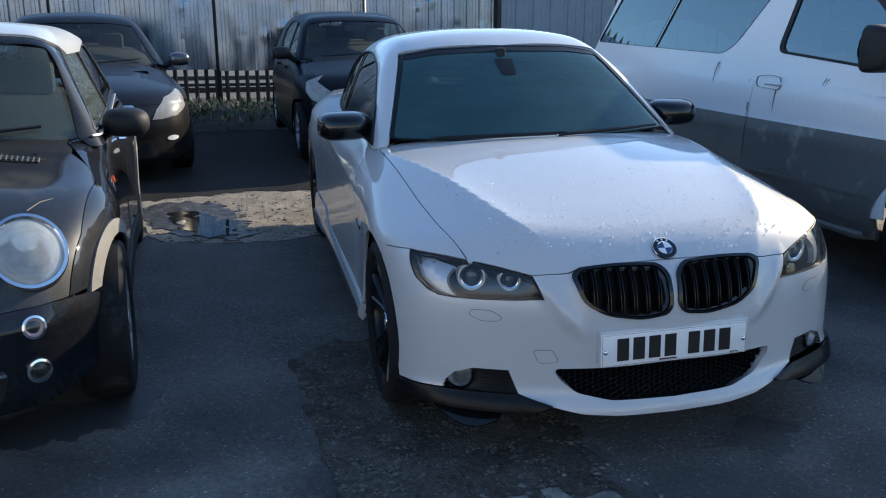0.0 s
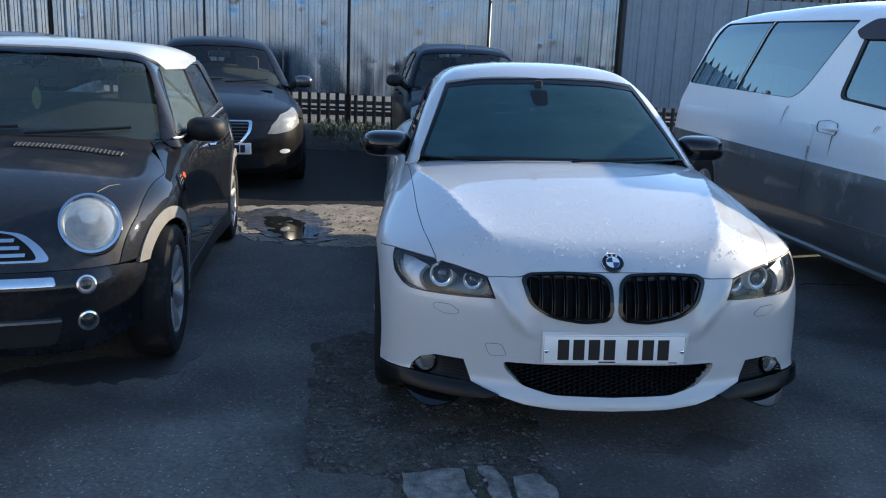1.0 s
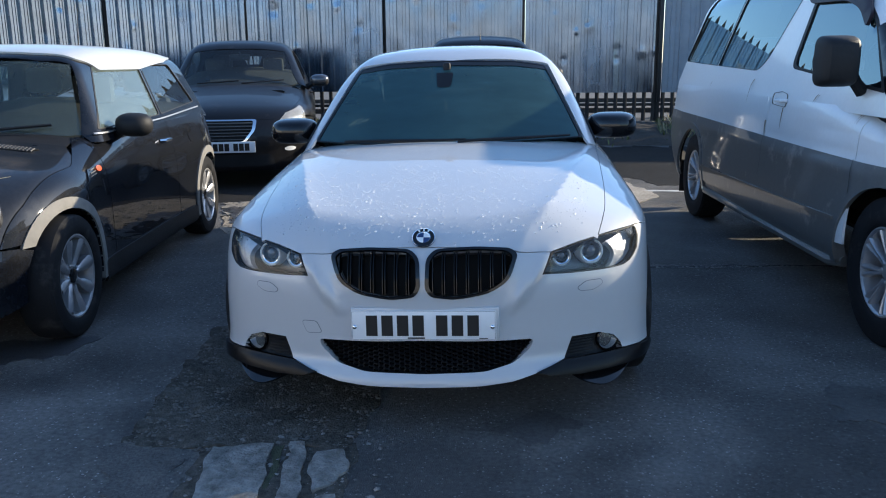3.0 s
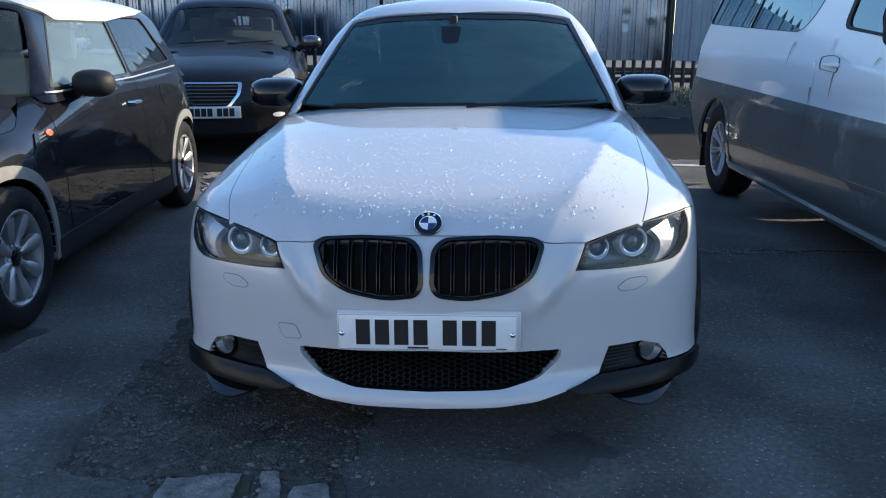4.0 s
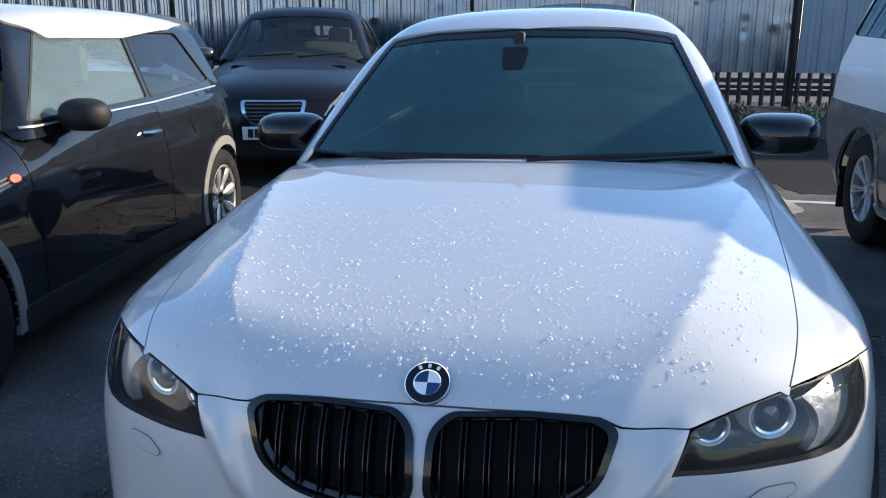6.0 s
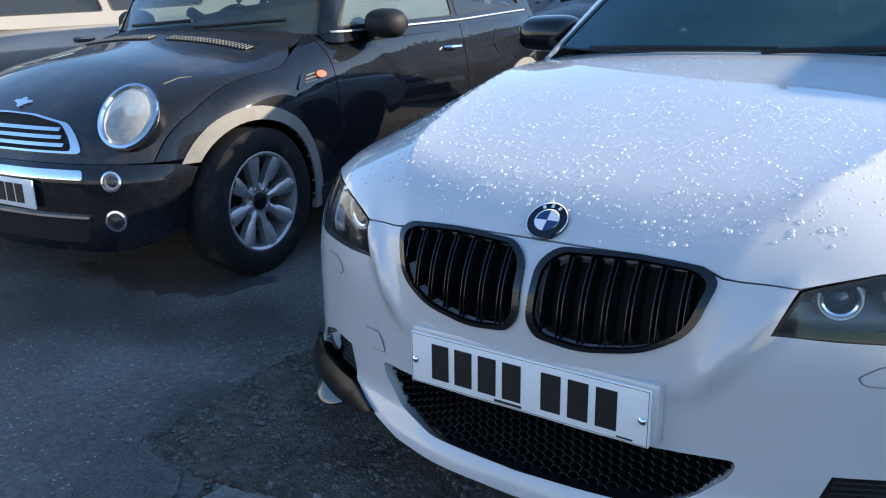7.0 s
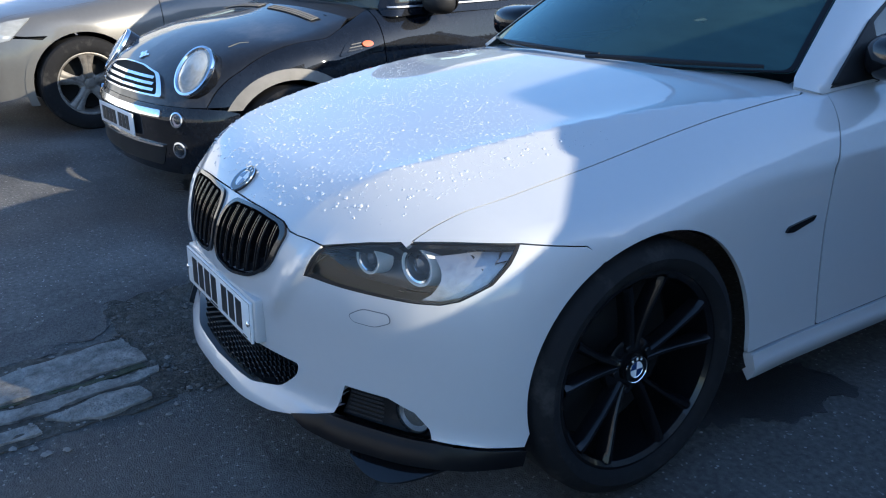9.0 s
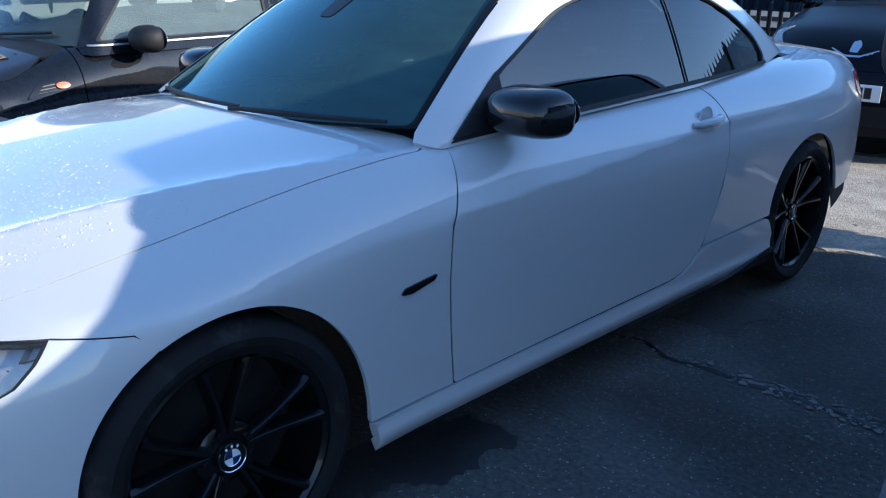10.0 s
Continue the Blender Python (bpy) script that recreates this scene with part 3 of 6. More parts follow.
def weeds(name, mat, count, x0, x1, y0, y1, h0, h1, label, seed):
    rnd = random.Random(seed)
    v, f = [], []
    for _ in range(count):
        x, y = rnd.uniform(x0, x1), rnd.gauss((y0 + y1) / 2, (y1 - y0) / 4)
        if noise.noise(Vector((x * 1.5, 3, seed))) < -.15:
            continue
        z = float(ground_height(np.float64(x), np.float64(y)))
        a, L, w = rnd.uniform(0, 6.28), rnd.uniform(h0, h1), rnd.uniform(.006, .02)
        d, s = Vector((math.cos(a), math.sin(a), 0)), Vector((-math.sin(a), math.cos(a), 0))
        lean = rnd.uniform(.2, .9)
        k = len(v)
        for t, ww in ((0, .4), (.35, 1), (.7, .8), (1, .05)):
            p = Vector((x, y, z)) + d * L * lean * t * t + Vector((0, 0, 1)) * L * (t - .35 * lean * t * t)
            v += [tuple(p + s * w * ww), tuple(p - s * w * ww)]
        f += [(k, k + 1, k + 3, k + 2), (k + 2, k + 3, k + 5, k + 4), (k + 4, k + 5, k + 7, k + 6)]
    tagged(mesh_object(name, v, f, mat), label, "weeds", kind="stuff")


weeds("weeds", M["leaf"], 7500, -8, 7, 9.35, 10.75, .03, .15, "scrubby green weeds along the fence foot", 3)
weeds("dry_weeds", M["dry_leaf"], 2200, -8, 7, 9.5, 10.8, .04, .22, "dry pale stalks among the weeds", 5)

# the yard's other sides, out of view: walls that block and bounce light
# inferred building; length fits its cast shadow, pale face added for bounce light
wall_e = bmesh.new()
box(wall_e, 8.0, 8.4, -1.0, 4.13, 0, 5.2)
tagged(part("wall_east", wall_e, M["pale_wall"]), "unseen rendered building wall shading the yard, pale for bounce", "wall", kind="structure")
# south and west walls are assumed, added for reflections and bounce light
wall_s = bmesh.new()
box(wall_s, -16, 8.0, -14.4, -14, 0, 4.0)
tagged(part("added_wall_south", wall_s, M["pale_wall"]), "added unseen rendered wall closing the yard, pale for bounce", "wall", kind="structure")
wall_w = thing("added_wall_west", "added unseen pale wall that bounces sunlight", "wall", kind="structure")
bm = bmesh.new()
box(bm, -16.4, -16, -14, 12, 0, 4.2)
part("wall_face", bm, M["pale_wall"], wall_w)

# assumed wall, added out of view to keep low sun off the far side
wall_n = bmesh.new()
box(wall_n, 16.0, 16.4, 3.0, 40, 0, 4.8)
tagged(part("added_wall_north_east", wall_n, M["brick_wall"]), "added unseen rendered wall closing and shading the far side", "wall", kind="structure")

# ---- white coupe-cabriolet: its skin ----
w_nose = smooth_key((0, .015), (.2, .026), (.385, .072), (.5, .113), (.6, .165), (.68, .216), (.74, .272), (.79, .338), (.83, .425), (.862, .55), (.92, .9))
w_lean = smooth_key((.10, .06), (.14, -.015), (.17, -.034), (.205, -.030), (.25, -.004), (.32, .002), (.40, .004), (.53, .008), (.60, .025), (.68, .06), (.8, .14))
w_width = smooth_key((0, .84), (.45, .858), (.73, .868), (1.0, .858), (1.3, .846), (2.2, .848), (3.0, .862), (3.5, .880), (3.85, .862), (4.2, .80), (4.6, .70))
w_side = smooth_key((.10, -.10), (.17, -.03), (.235, .010), (.28, .009), (.36, .003), (.45, -.002), (.55, -.005), (.64, -.006), (.70, -.011), (.78, -.038), (.87, -.085), (.95, -.14), (1.05, -.25))
w_top = smooth_key((-.2, .55), (0, .630), (.05, .662), (.108, .696), (.16, .722), (.22, .745), (.29, .764), (.5, .808), (.8, .860), (1.1, .900), (1.4, .928), (2.2, .945), (3.2, .975), (3.7, .985), (4.2, .975), (4.6, .94))

w_crease = smooth_key((0, .25), (.1, .325), (.2, .395), (.33, .455), (.5, .508), (.75, .57), (1.02, .645), (1.3, .71), (1.8, .8))
w_fall = smooth_key((0, .26), (.25, .29), (.45, .34), (.8, .37), (2, .33))
w_crown = smooth_key((0, .002), (.35, .005), (.7, .019), (1.0, .036), (1.35, .052), (2.0, .055))
w_line = smooth_key((.8, .70), (1.2, .714), (1.85, .742), (2.78, .789), (3.6, .818), (4.4, .842))


def w_body(p):
    x, y, z = np.abs(p[:, 0]), p[:, 1], p[:, 2]
    e = z - w_line(y)
    ridge = .017 * np.exp(-(np.sqrt(e * e + 1.6e-5) - .004) / np.where(e > 0, .12, .045)) * np.clip((y - 1.0) / .5, 0, 1) * np.clip((4.4 - y) / .5, 0, 1)
    skirt = .019 * np.exp(-((z - .212) / .032) ** 2) * np.clip((y - 1.0) / .1, 0, 1) * np.clip((3.25 - y) / .12, 0, 1)
    side = x - (w_width(y) + w_side(z) + ridge + skirt)
    # bonnet: flat middle rising to a raised crease beyond which it falls away
    fall = w_fall(y) * smax(x - w_crease(y), np.zeros_like(x), .003) * np.clip((1.7 - y) / .5, 0, 1)
    d = x - w_crease(y)
    lip = .0095 * np.exp(-(np.sqrt(d * d + 9e-6) - .003) / np.where(d < 0, .070, .16)) * np.clip((1.45 - y) / .4, 0, 1)
    top = (z - (w_top(y) + lip - w_crown(y) * (x / .7) ** 2.2 - fall)) * .95
    front = (w_nose(x - .014 * np.clip((.62 - z) / .2, 0, 1) * np.clip((x - .5) / .25, 0, 1)) + w_lean(z) - y) * .8
    front = front - .011 * np.exp(-((x - (.30 + (z - .44) * .75)) / .028) ** 2) * np.clip((z - .42) / .06, 0, 1) * np.clip((.66 - z) / .04, 0, 1)
    rear = (y - 4.56 + .22 * (x / .8) ** 4 + .30 * np.clip(.42 - z, 0, 1) + .25 * np.clip(z - .7, 0, 1) ** 1.5) * .9
    f = smax(side, top, .07)
    f = smax(f, front, .085)
    f = smax(f, rear, .12)
    return smax(f, .145 - z, .02)


w_roof = smooth_key((1.5, 1.23), (1.86, 1.318), (2.2, 1.372), (2.5, 1.380), (2.9, 1.352), (3.3, 1.27), (3.8, 1.1))


def w_cabin(p):
    x, y, z = np.abs(p[:, 0]), p[:, 1], p[:, 2]
    side = (x - (.738 - (z - .87) * .36 - .25 * np.clip(z - 1.0, 0, 1) ** 2 - .10 * np.clip(y - 2.6, 0, 2) ** 2)) * .92
    top = z - (w_roof(y) - .07 * (x / .6) ** 2.5)
    front = (1.24 + (z - .914) * 1.65 + .36 * x * x - y) * .55
    rear = (y - (3.86 - (z - 1.0) * 1.75 - .30 * x * x)) * .48
    f = smax(top, side, .10)
    f = smax(f, front, .07)
    f = smax(f, rear, .08)
    return smax(f, .86 - z, .01)


W = Skin(w_body, yc=1.0, zc=.45)
WC = Skin(w_cabin, yc=2.2, zc=.9)

# ---- white coupe-cabriolet ----
def arch_points(cy, cz, r, a0, a1, n=15):
    return [("S", cy + r * math.cos(radians(a0 + (a1 - a0) * i / (n - 1))), cz + r * math.sin(radians(a0 + (a1 - a0) * i / (n - 1)))) for i in range(n)]


bmw = thing("white_convertible_car", "white two-door hardtop convertible car with black kidney grille, wet bonnet", "car", pose(.0125, 0, .003, 0, -1.0, 0))
C = Car(bmw, W, WC)
KIDNEY = [(.323, .633), (.297, .650), (.184, .657), (.047, .651), (.017, .625), (.013, .531), (.033, .503), (.115, .494), (.226, .512), (.294, .550)]
kidney = rounded(KIDNEY, .03)
kidney_l = [(-x, z) for x, z in kidney][::-1]
HEAD_LOW = [("F", .415, .560), ("F", .511, .555), ("F", .613, .552), ("F", .680, .552), ("F", .718, .554), ("F", .745, .564), ("S", .346, .598), ("S", .385, .636), ("S", .414, .672)]
HEAD_TOP = [("S", .346, .672), ("F", .639, .667), ("F", .544, .653), ("F", .449, .630)]
shut_x = smooth_key((.235, .619), (.30, .640), (.38, .658), (.6, .685), (.916, .703), (1.2, .716), (1.37, .722))
SHUT = [("T", float(shut_x(y)), y) for y in np.linspace(.238, 1.365, 30)]
FOG = [("F", .494, .246), ("F", .522, .323), ("F", .625, .322), ("F", .680, .302), ("F", .708, .268), ("F", .716, .246)]
ARCH_F, ARCH_R = (.738, .318, .338), (3.487, .315, .345)
low_right = [("F", .0, .6595), ("F", .1, .6590), ("F", .184, .6588), ("F", .25, .6562), ("F", .297, .6515), ("F", .331, .6380), ("F", .36, .6350), ("F", .444, .632)] + HEAD_LOW[:] + [("S", .543, .656), ("S", .590, .626)] \
    + arch_points(*ARCH_F, 120, 190, 17) + [("S", .392, .232)] + FOG[::-1] + [("F", .40, .213), ("F", .31, .192), ("F", .2, .184), ("F", 0, .181)]


def mixed_loop(skin, kind, right):
    """A closed outline symmetric about the car's middle, from its right half."""
    a = skin.outline(kind, kind, right)
    b = a * np.array((-1.0, 1.0))
    return [tuple(p) for p in a] + [tuple(p) for p in b[::-1][1:-1]]


bump = mixed_loop(W, "C", finer(low_right))
INTAKE = [(.385, .332), (.375, .300), (.318, .252), (.215, .230), (0, .226), (-.215, .230), (-.318, .252), (-.375, .300), (-.385, .332), (0, .342)]
holes = [[tuple(q) for q in W.outline("C", "F", lp)] for lp in (kidney, kidney_l, rounded(INTAKE, .02))]
C.panel("front_bumper", M["white"], "C", [bump] + holes, step=.022, flange=.03)
# bonnet
front_edge = [("F", 0, .6625), ("F", .1, .6618), ("F", .184, .6616), ("F", .25, .6590), ("F", .298, .6545), ("F", .333, .6410), ("F", .36, .6376), ("F", .446, .6343), ("F", .544, .6553), ("F", .604, .6642)]
shut_in = [(p[0], p[1] - .0028, p[2]) for p in SHUT]
rear_edge = [("P", .708, 1.386, .86), ("P", .66, 1.41, .88), ("P", .62, 1.41, .88), ("P", .48, 1.36, .90), ("P", .25, 1.295, .91), ("P", 0, 1.27, .91)]
hood = mixed_loop(W, "T", finer(front_edge, .012) + [("T", shut_in[0][1], shut_in[0][2])] + shut_in[1:] + rear_edge)
C.panel("bonnet", M["white"], "T", [hood], step=.017, flange=.012)
# wings
wing = SHUT + [("T", .716, 1.386), ("T", .66, 1.388), ("T", .64, 1.45), ("S", 1.455, .862), ("S", 1.40, .76), ("S", 1.370, .70), ("S", 1.362, .54), ("S", 1.360, .270), ("S", 1.076, .272)] \
    + arch_points(*ARCH_F, -6, 117, 31) + [("S", .545, .6585), ("S", .418, .6745)] + [("S", .346, .6745), ("F", .641, .6692), ("F", .61, .6655)]
wing = finer(wing)
C.panel("front_wing", M["white"], "R", [[tuple(q) for q in W.outline("R", "R", wing)]], step=.03, mirror=True)
# doors
door = rounded([(1.461, .872, .01), (1.406, .76), (1.376, .70), (1.368, .54), (1.366, .270, .01), (2.04, .276), (2.50, .280, .1), (2.64, .36, .05), (2.76, .55, .1), (2.80, .785, .05), (2.757, .912, .005)], .03)
doors = C.panel("door", M["white"], "S", [door], step=.013, mirror=True)
sill = rounded([(1.085, .266), (2.04, .270), (2.50, .274, .08), (2.64, .352, .05), (3.13, .368, .03), (3.16, .30), (3.13, .195, .03), (1.085, .195, .004)], .01)
C.panel("sill", M["white"], "S", [sill], step=.03, off=.008, mirror=True, flange=.03)
C.panel("sill_blade", M["black_satin"], "S", [rounded([(2.1, .170), (3.10, .165), (3.14, .245), (2.95, .225), (2.6, .190), (2.2, .180)], .01)], off=.018, flange=.04, mirror=True)
# rear quarter
quarter = [("S", 2.761, .912), ("S", 2.804, .785), ("S", 2.764, .55), ("S", 2.645, .358)] + [("S", 3.135, .373)] + arch_points(*ARCH_R, 170, 8, 37) \
    + [("S", 4.05, .365), ("S", 4.24, .47), ("S", 4.32, .62), ("S", 4.34, .80), ("P", .62, 4.30, .93), ("P", .60, 3.95, .96), ("P", .62, 3.74, .965), ("S", 3.45, .939)]
C.panel("rear_wing", M["white"], "R", [[tuple(q) for q in W.outline("R", "R", quarter)]], step=.035, mirror=True)
C.panel("boot_lid", M["white"], "T", [rounded([(-.60, 3.78), (.60, 3.78), (.585, 3.95), (.64, 4.29), (.5, 4.42), (0, 4.46), (-.5, 4.42), (-.64, 4.29), (-.585, 3.95)], .05)], step=.05)
C.panel("rear_bumper", M["white"], "B", [rounded([(-.74, .22), (.74, .22), (.78, .66), (.6, .74), (-.6, .74), (-.78, .66)], .05)], skin=W, step=.05)
C.panel("tail_light", M["red_lens"], "S", [rounded([(4.16, .77), (4.28, .71), (4.35, .73), (4.36, .82), (4.30, .86), (4.18, .85)], .03)], off=.004, mirror=True)
# dark inner shell behind the gaps
shell = [("S", .40, .25)] + arch_points(.738, .318, .36, 170, 0, 13) + [("S", 1.12, .2), ("S", 3.1, .2)] + arch_points(3.49, .31, .36, 175, 5, 13) + [("S", 3.9, .25), ("S", 4.3, .3), ("P", .6, 4.3, .9), ("P", 0, 4.3, .9), ("P", 0, .16, .7), ("P", .5, .22, .7), ("P", .62, .32, .66)]
C.panel("inner_shell", M["inner"], "R", [[tuple(q) for q in W.outline("R", "R", shell)]], step=.06, off=-.03, flange=0, mirror=True)

# cabin
def pc(x, y, z):
    return ("P", x, y, z)


SCREEN = [(.672, .916), (.55, .912), (.35, .908), (0, .906), (-.35, .908), (-.55, .912), (-.672, .916), (-.515, 1.262), (-.35, 1.288), (0, 1.300), (.35, 1.288), (.515, 1.262)]
WIN = rounded([(1.515, .897, .01), (1.69, 1.030), (2.03, 1.195, .1), (2.40, 1.268, .3), (2.80, 1.258, .3), (3.10, 1.180, .2), (3.36, 1.050, .1), (3.43, .975, .03), (3.42, .944, .01), (2.66, .922), (2.08, .902)], .03)
edge_r = [pc(.75, 1.44, .864), pc(.70, 1.375, .885)] + [("F", .677 - .157 * k / 12, .905 + .360 * k / 12) for k in range(13)] + [("F", .44, 1.281), ("F", .35, 1.291), ("F", .2, 1.299), pc(0, 1.885, 1.304)]
back_r = [pc(0, 3.78, 1.05), pc(.45, 3.76, 1.02), pc(.60, 3.74, .965), ("S", 3.47, .938), ("S", 2.7, .905), ("S", 2.0, .886), ("S", 1.47, .868)]
ra = WC.outline("R", "R", edge_r + back_r)
loop = [tuple(q) for q in ra] 
C.panel("roof_half", M["white"], "R", [loop, [tuple(q) for q in WC.outline("R", "S", WIN)], [tuple(q) for q in WC.outline("R", "R", [("P", .02, 3.12, 1.3), ("P", .42, 3.14, 1.28), ("P", .45, 3.58, 1.09), ("P", .02, 3.62, 1.09)])]], skin=WC, step=.022, mirror=True)
C.panel("windscreen", M["screen_film"], "F", [rounded(SCREEN, .02)], skin=WC, step=.05, off=-.004, flange=0)
C.panel("side_window", M["screen_dark"], "S", [WIN], skin=WC, step=.05, off=-.006, flange=0, mirror=True)


def alloy_wheel(root, name, x, y, z, R, rim_r, width, mat_rim, spokes, side, cap=None, spoke_w=.028, label="", twin=True, spread=.11, flare=(1.1, .8, .75, .95, 1.2)):
    """A wheel on the side (+1 or -1) of its car: tyre, rim with spokes, hub cap."""
    w = new(name)
    w.parent = root
    w.matrix_local = Matrix.Translation((x, y, z)) @ (Matrix.Rotation(math.pi, 4, "Z") if side < 0 else Matrix.Identity(4))
    if label:
        w["label"] = label
    h = width / 2
    bm = bmesh.new()
    lathe(bm, [(rim_r - .004, h * .75), (rim_r + .006, h * .92), (rim_r + .02, h * 1.0), (rim_r + (R - rim_r) * .5, h * 1.04), (R - .014, h * .94), (R - .003, h * .80), (R, h * .5), (R, -h * .5), (R - .003, -h * .8), (R - .02, -h), (rim_r, -h)], "X", seg=56, close=False)
    part("tyre", bm, M["rubber"], w, sharp=30)
    bm = bmesh.new()
    lathe(bm, [(rim_r - .001, h * .78), (rim_r + .004, h * .88), (rim_r - .004, h * .90), (rim_r - .014, h * .82), (rim_r - .022, h * .2), (rim_r - .03, -h * .8)], "X", seg=56, close=False)
    part("rim_barrel", bm, mat_rim, w)
    bm = bmesh.new()
    lathe(bm, [(0, -h * .2), (rim_r - .03, -h * .3)], "X", seg=40, close=False)
    part("brake_disc", bm, M["inner"], w)
    bm = bmesh.new()
    for i in range(spokes):
        a0 = 2 * math.pi * (i + .25) / spokes
        for da in ((-spread, spread) if twin else (0,)):
            pts = []
            for (rr, dep), wd in zip(((.045, h * .55), (.09, h * .60), (rim_r * .55, h * .66), (rim_r * .85, h * .78), (rim_r - .012, h * .80)), flare):
                a = a0 + da * (.35 + .65 * rr / rim_r) * (1 if twin else 0)
                d, t = Vector((0, math.cos(a), math.sin(a))), Vector((0, -math.sin(a), math.cos(a)))
                s = spoke_w * wd / 2
                pts.append((d * rr + t * s + Vector((dep, 0, 0)), d * rr + t * s * .35 + Vector((dep + .010, 0, 0)), d * rr - t * s * .35 + Vector((dep + .010, 0, 0)), d * rr - t * s + Vector((dep, 0, 0)), d * rr - t * s + Vector((dep - .03, 0, 0)), d * rr + t * s + Vector((dep - .03, 0, 0))))
            rings = [[bm.verts.new(p) for p in q] for q in pts]
            for r0, r1 in zip(rings, rings[1:]):
                for k in range(6):
                    bm.faces.new((r0[k], r0[(k + 1) % 6], r1[(k + 1) % 6], r1[k]))
    bmesh.ops.recalc_face_normals(bm, faces=bm.faces[:])
    part("spokes", bm, mat_rim, w, sharp=40)
    bm = bmesh.new()
    lathe(bm, [(.075, h * .3), (.072, h * .50), (.058, h * .58), (.036, h * .58)], "X", seg=32, close=False)
    for i in range(5):
        a = 2 * math.pi * (i + .5) / 5
        lathe(bm, [(.011, h * .4), (.011, h * .62), (.008, h * .66)], "X", (0, .055 * math.cos(a), .055 * math.sin(a)), 10)
    part("hub", bm, mat_rim, w)
    bm = bmesh.new()
    lathe(bm, [(.036, h * .55), (.035, h * .66), (.028, h * .69), (0.001, h * .69)], "X", seg=28, close=False)
    part("centre_cap", bm, cap or mat_rim, w)
    return w


for s in (1, -1):
    alloy_wheel(bmw, "front_wheel", s * .74, .727, .312, .315, .243, .225, M["rim_black"], 5, s, spoke_w=.026, spread=.25)
    alloy_wheel(bmw, "rear_wheel", s * .745, 3.487, .312, .315, .243, .24, M["rim_black"], 5, s, spoke_w=.026, spread=.25)

# ---- other cars: skins ----
def car_skin(nose, lean, width, side, top, crown, length, floor, round_top=.08, round_nose=.12, yc=1.0, zc=.45, tail=.3, tuck=0.0):
    nose, lean, width, side, top = (smooth_key(*t) for t in (nose, lean, width, side, top))

    def fn(p):
        x, y, z = np.abs(p[:, 0]), p[:, 1], p[:, 2]
        s = x - (width(y) + side(z))
        t = (z - (top(y) - crown * (x / .7) ** 2.2)) * .95
        a = (nose(x) + lean(z) - y) * .8
        b = (y - length + .16 * (x / .8) ** 4 + tail * np.clip(z - .75, 0, 1) ** 1.5 + tuck * np.clip(.62 - z, 0, 1)) * .9
        f = smax(s, t, round_top)
        f = smax(f, a, round_nose)
        f = smax(f, b, .12)
        return smax(f, floor - z, .03)
    return Skin(fn, yc, zc)


def cabin_skin(roof, crown, xb, zb, lean_in, ys, rake, bow, yr, rake_r, taper=0.0, round_side=.10, zc=None, yc=2.2):
    roof = smooth_key(*roof)

    def fn(p):
        x, y, z = np.abs(p[:, 0]), p[:, 1], p[:, 2]
        s = (x - (xb - (z - zb) * lean_in - taper * np.clip(y - 2.4, 0, 3) ** 2)) * .92
        t = z - (roof(y) - crown * (x / .6) ** 2.5)
        a = (ys + (z - zb) * rake + bow * x * x - y) / math.hypot(1, rake)
        b = (y - (yr - (z - zb) * rake_r - .25 * x * x)) / math.hypot(1, rake_r)
        f = smax(t, s, round_side)
        f = smax(f, a, .05)
        f = smax(f, b, .06)
        return smax(f, zb - .06 - z, .01)
    return Skin(fn, yc, zc or zb)


MINI = car_skin(((0, .02), (.3, .045), (.5, .10), (.62, .17), (.72, .30), (.79, .48), (.84, .75)),
                ((.12, .06), (.2, .01), (.3, 0), (.45, 0), (.52, .03), (.62, .08), (.72, .16), (.85, .35)),
                ((0, .80), (.64, .838), (1.2, .80), (2.0, .80), (3.1, .838), (3.6, .78)),
                ((.12, -.06), (.2, 0), (.5, 0), (.7, -.012), (.80, -.030), (.92, -.060), (1.05, -.10)),
                ((-.1, .62), (.1, .70), (.2, .75), (.5, .835), (.9, .905), (1.25, .98), (1.8, 1.07), (3.6, 1.08)), .07, 3.60, .16, round_top=.14, round_nose=.14)
MINI_C = cabin_skin(((1.3, 1.33), (1.5, 1.37), (1.8, 1.40), (2.3, 1.408), (2.9, 1.395), (3.3, 1.365), (3.6, 1.33)), .045, .736, .93, .42, 1.10, .62, .34, 3.62, .45, round_side=.09)

VAN = car_skin(((0, .0), (.4, .02), (.62, .09), (.74, .20), (.82, .38), (.88, .75)),
               ((.2, .03), (.3, 0), (.6, 0), (.8, .05), (.95, .16), (1.1, .4)),
               ((0, .82), (.7, .865), (4.0, .868), (4.5, .862), (4.8, .84)),
               ((.2, -.05), (.3, 0), (.72, .012), (.78, .010), (.83, 0), (.90, -.004), (.97, -.011), (1.04, -.023), (1.1, -.037), (1.3, -.085), (1.5, -.13)),
               ((-.1, .8), (.2, .92), (.5, .965), (.8, 1.03), (1.3, 1.13), (5.4, 1.15)), .04, 5.10, .28, zc=.6, tail=.22, tuck=1.3)
VAN_C = cabin_skin(((.82, 1.616), (1.22, 1.726), (1.62, 1.80), (2.0, 1.845), (2.6, 1.89), (3.8, 1.90), (4.5, 1.86), (5.0, 1.80)), .06, .848, 1.04, .235, .46, 1.54, .1, 5.04, .60, round_side=.14, zc=1.1, taper=.004)

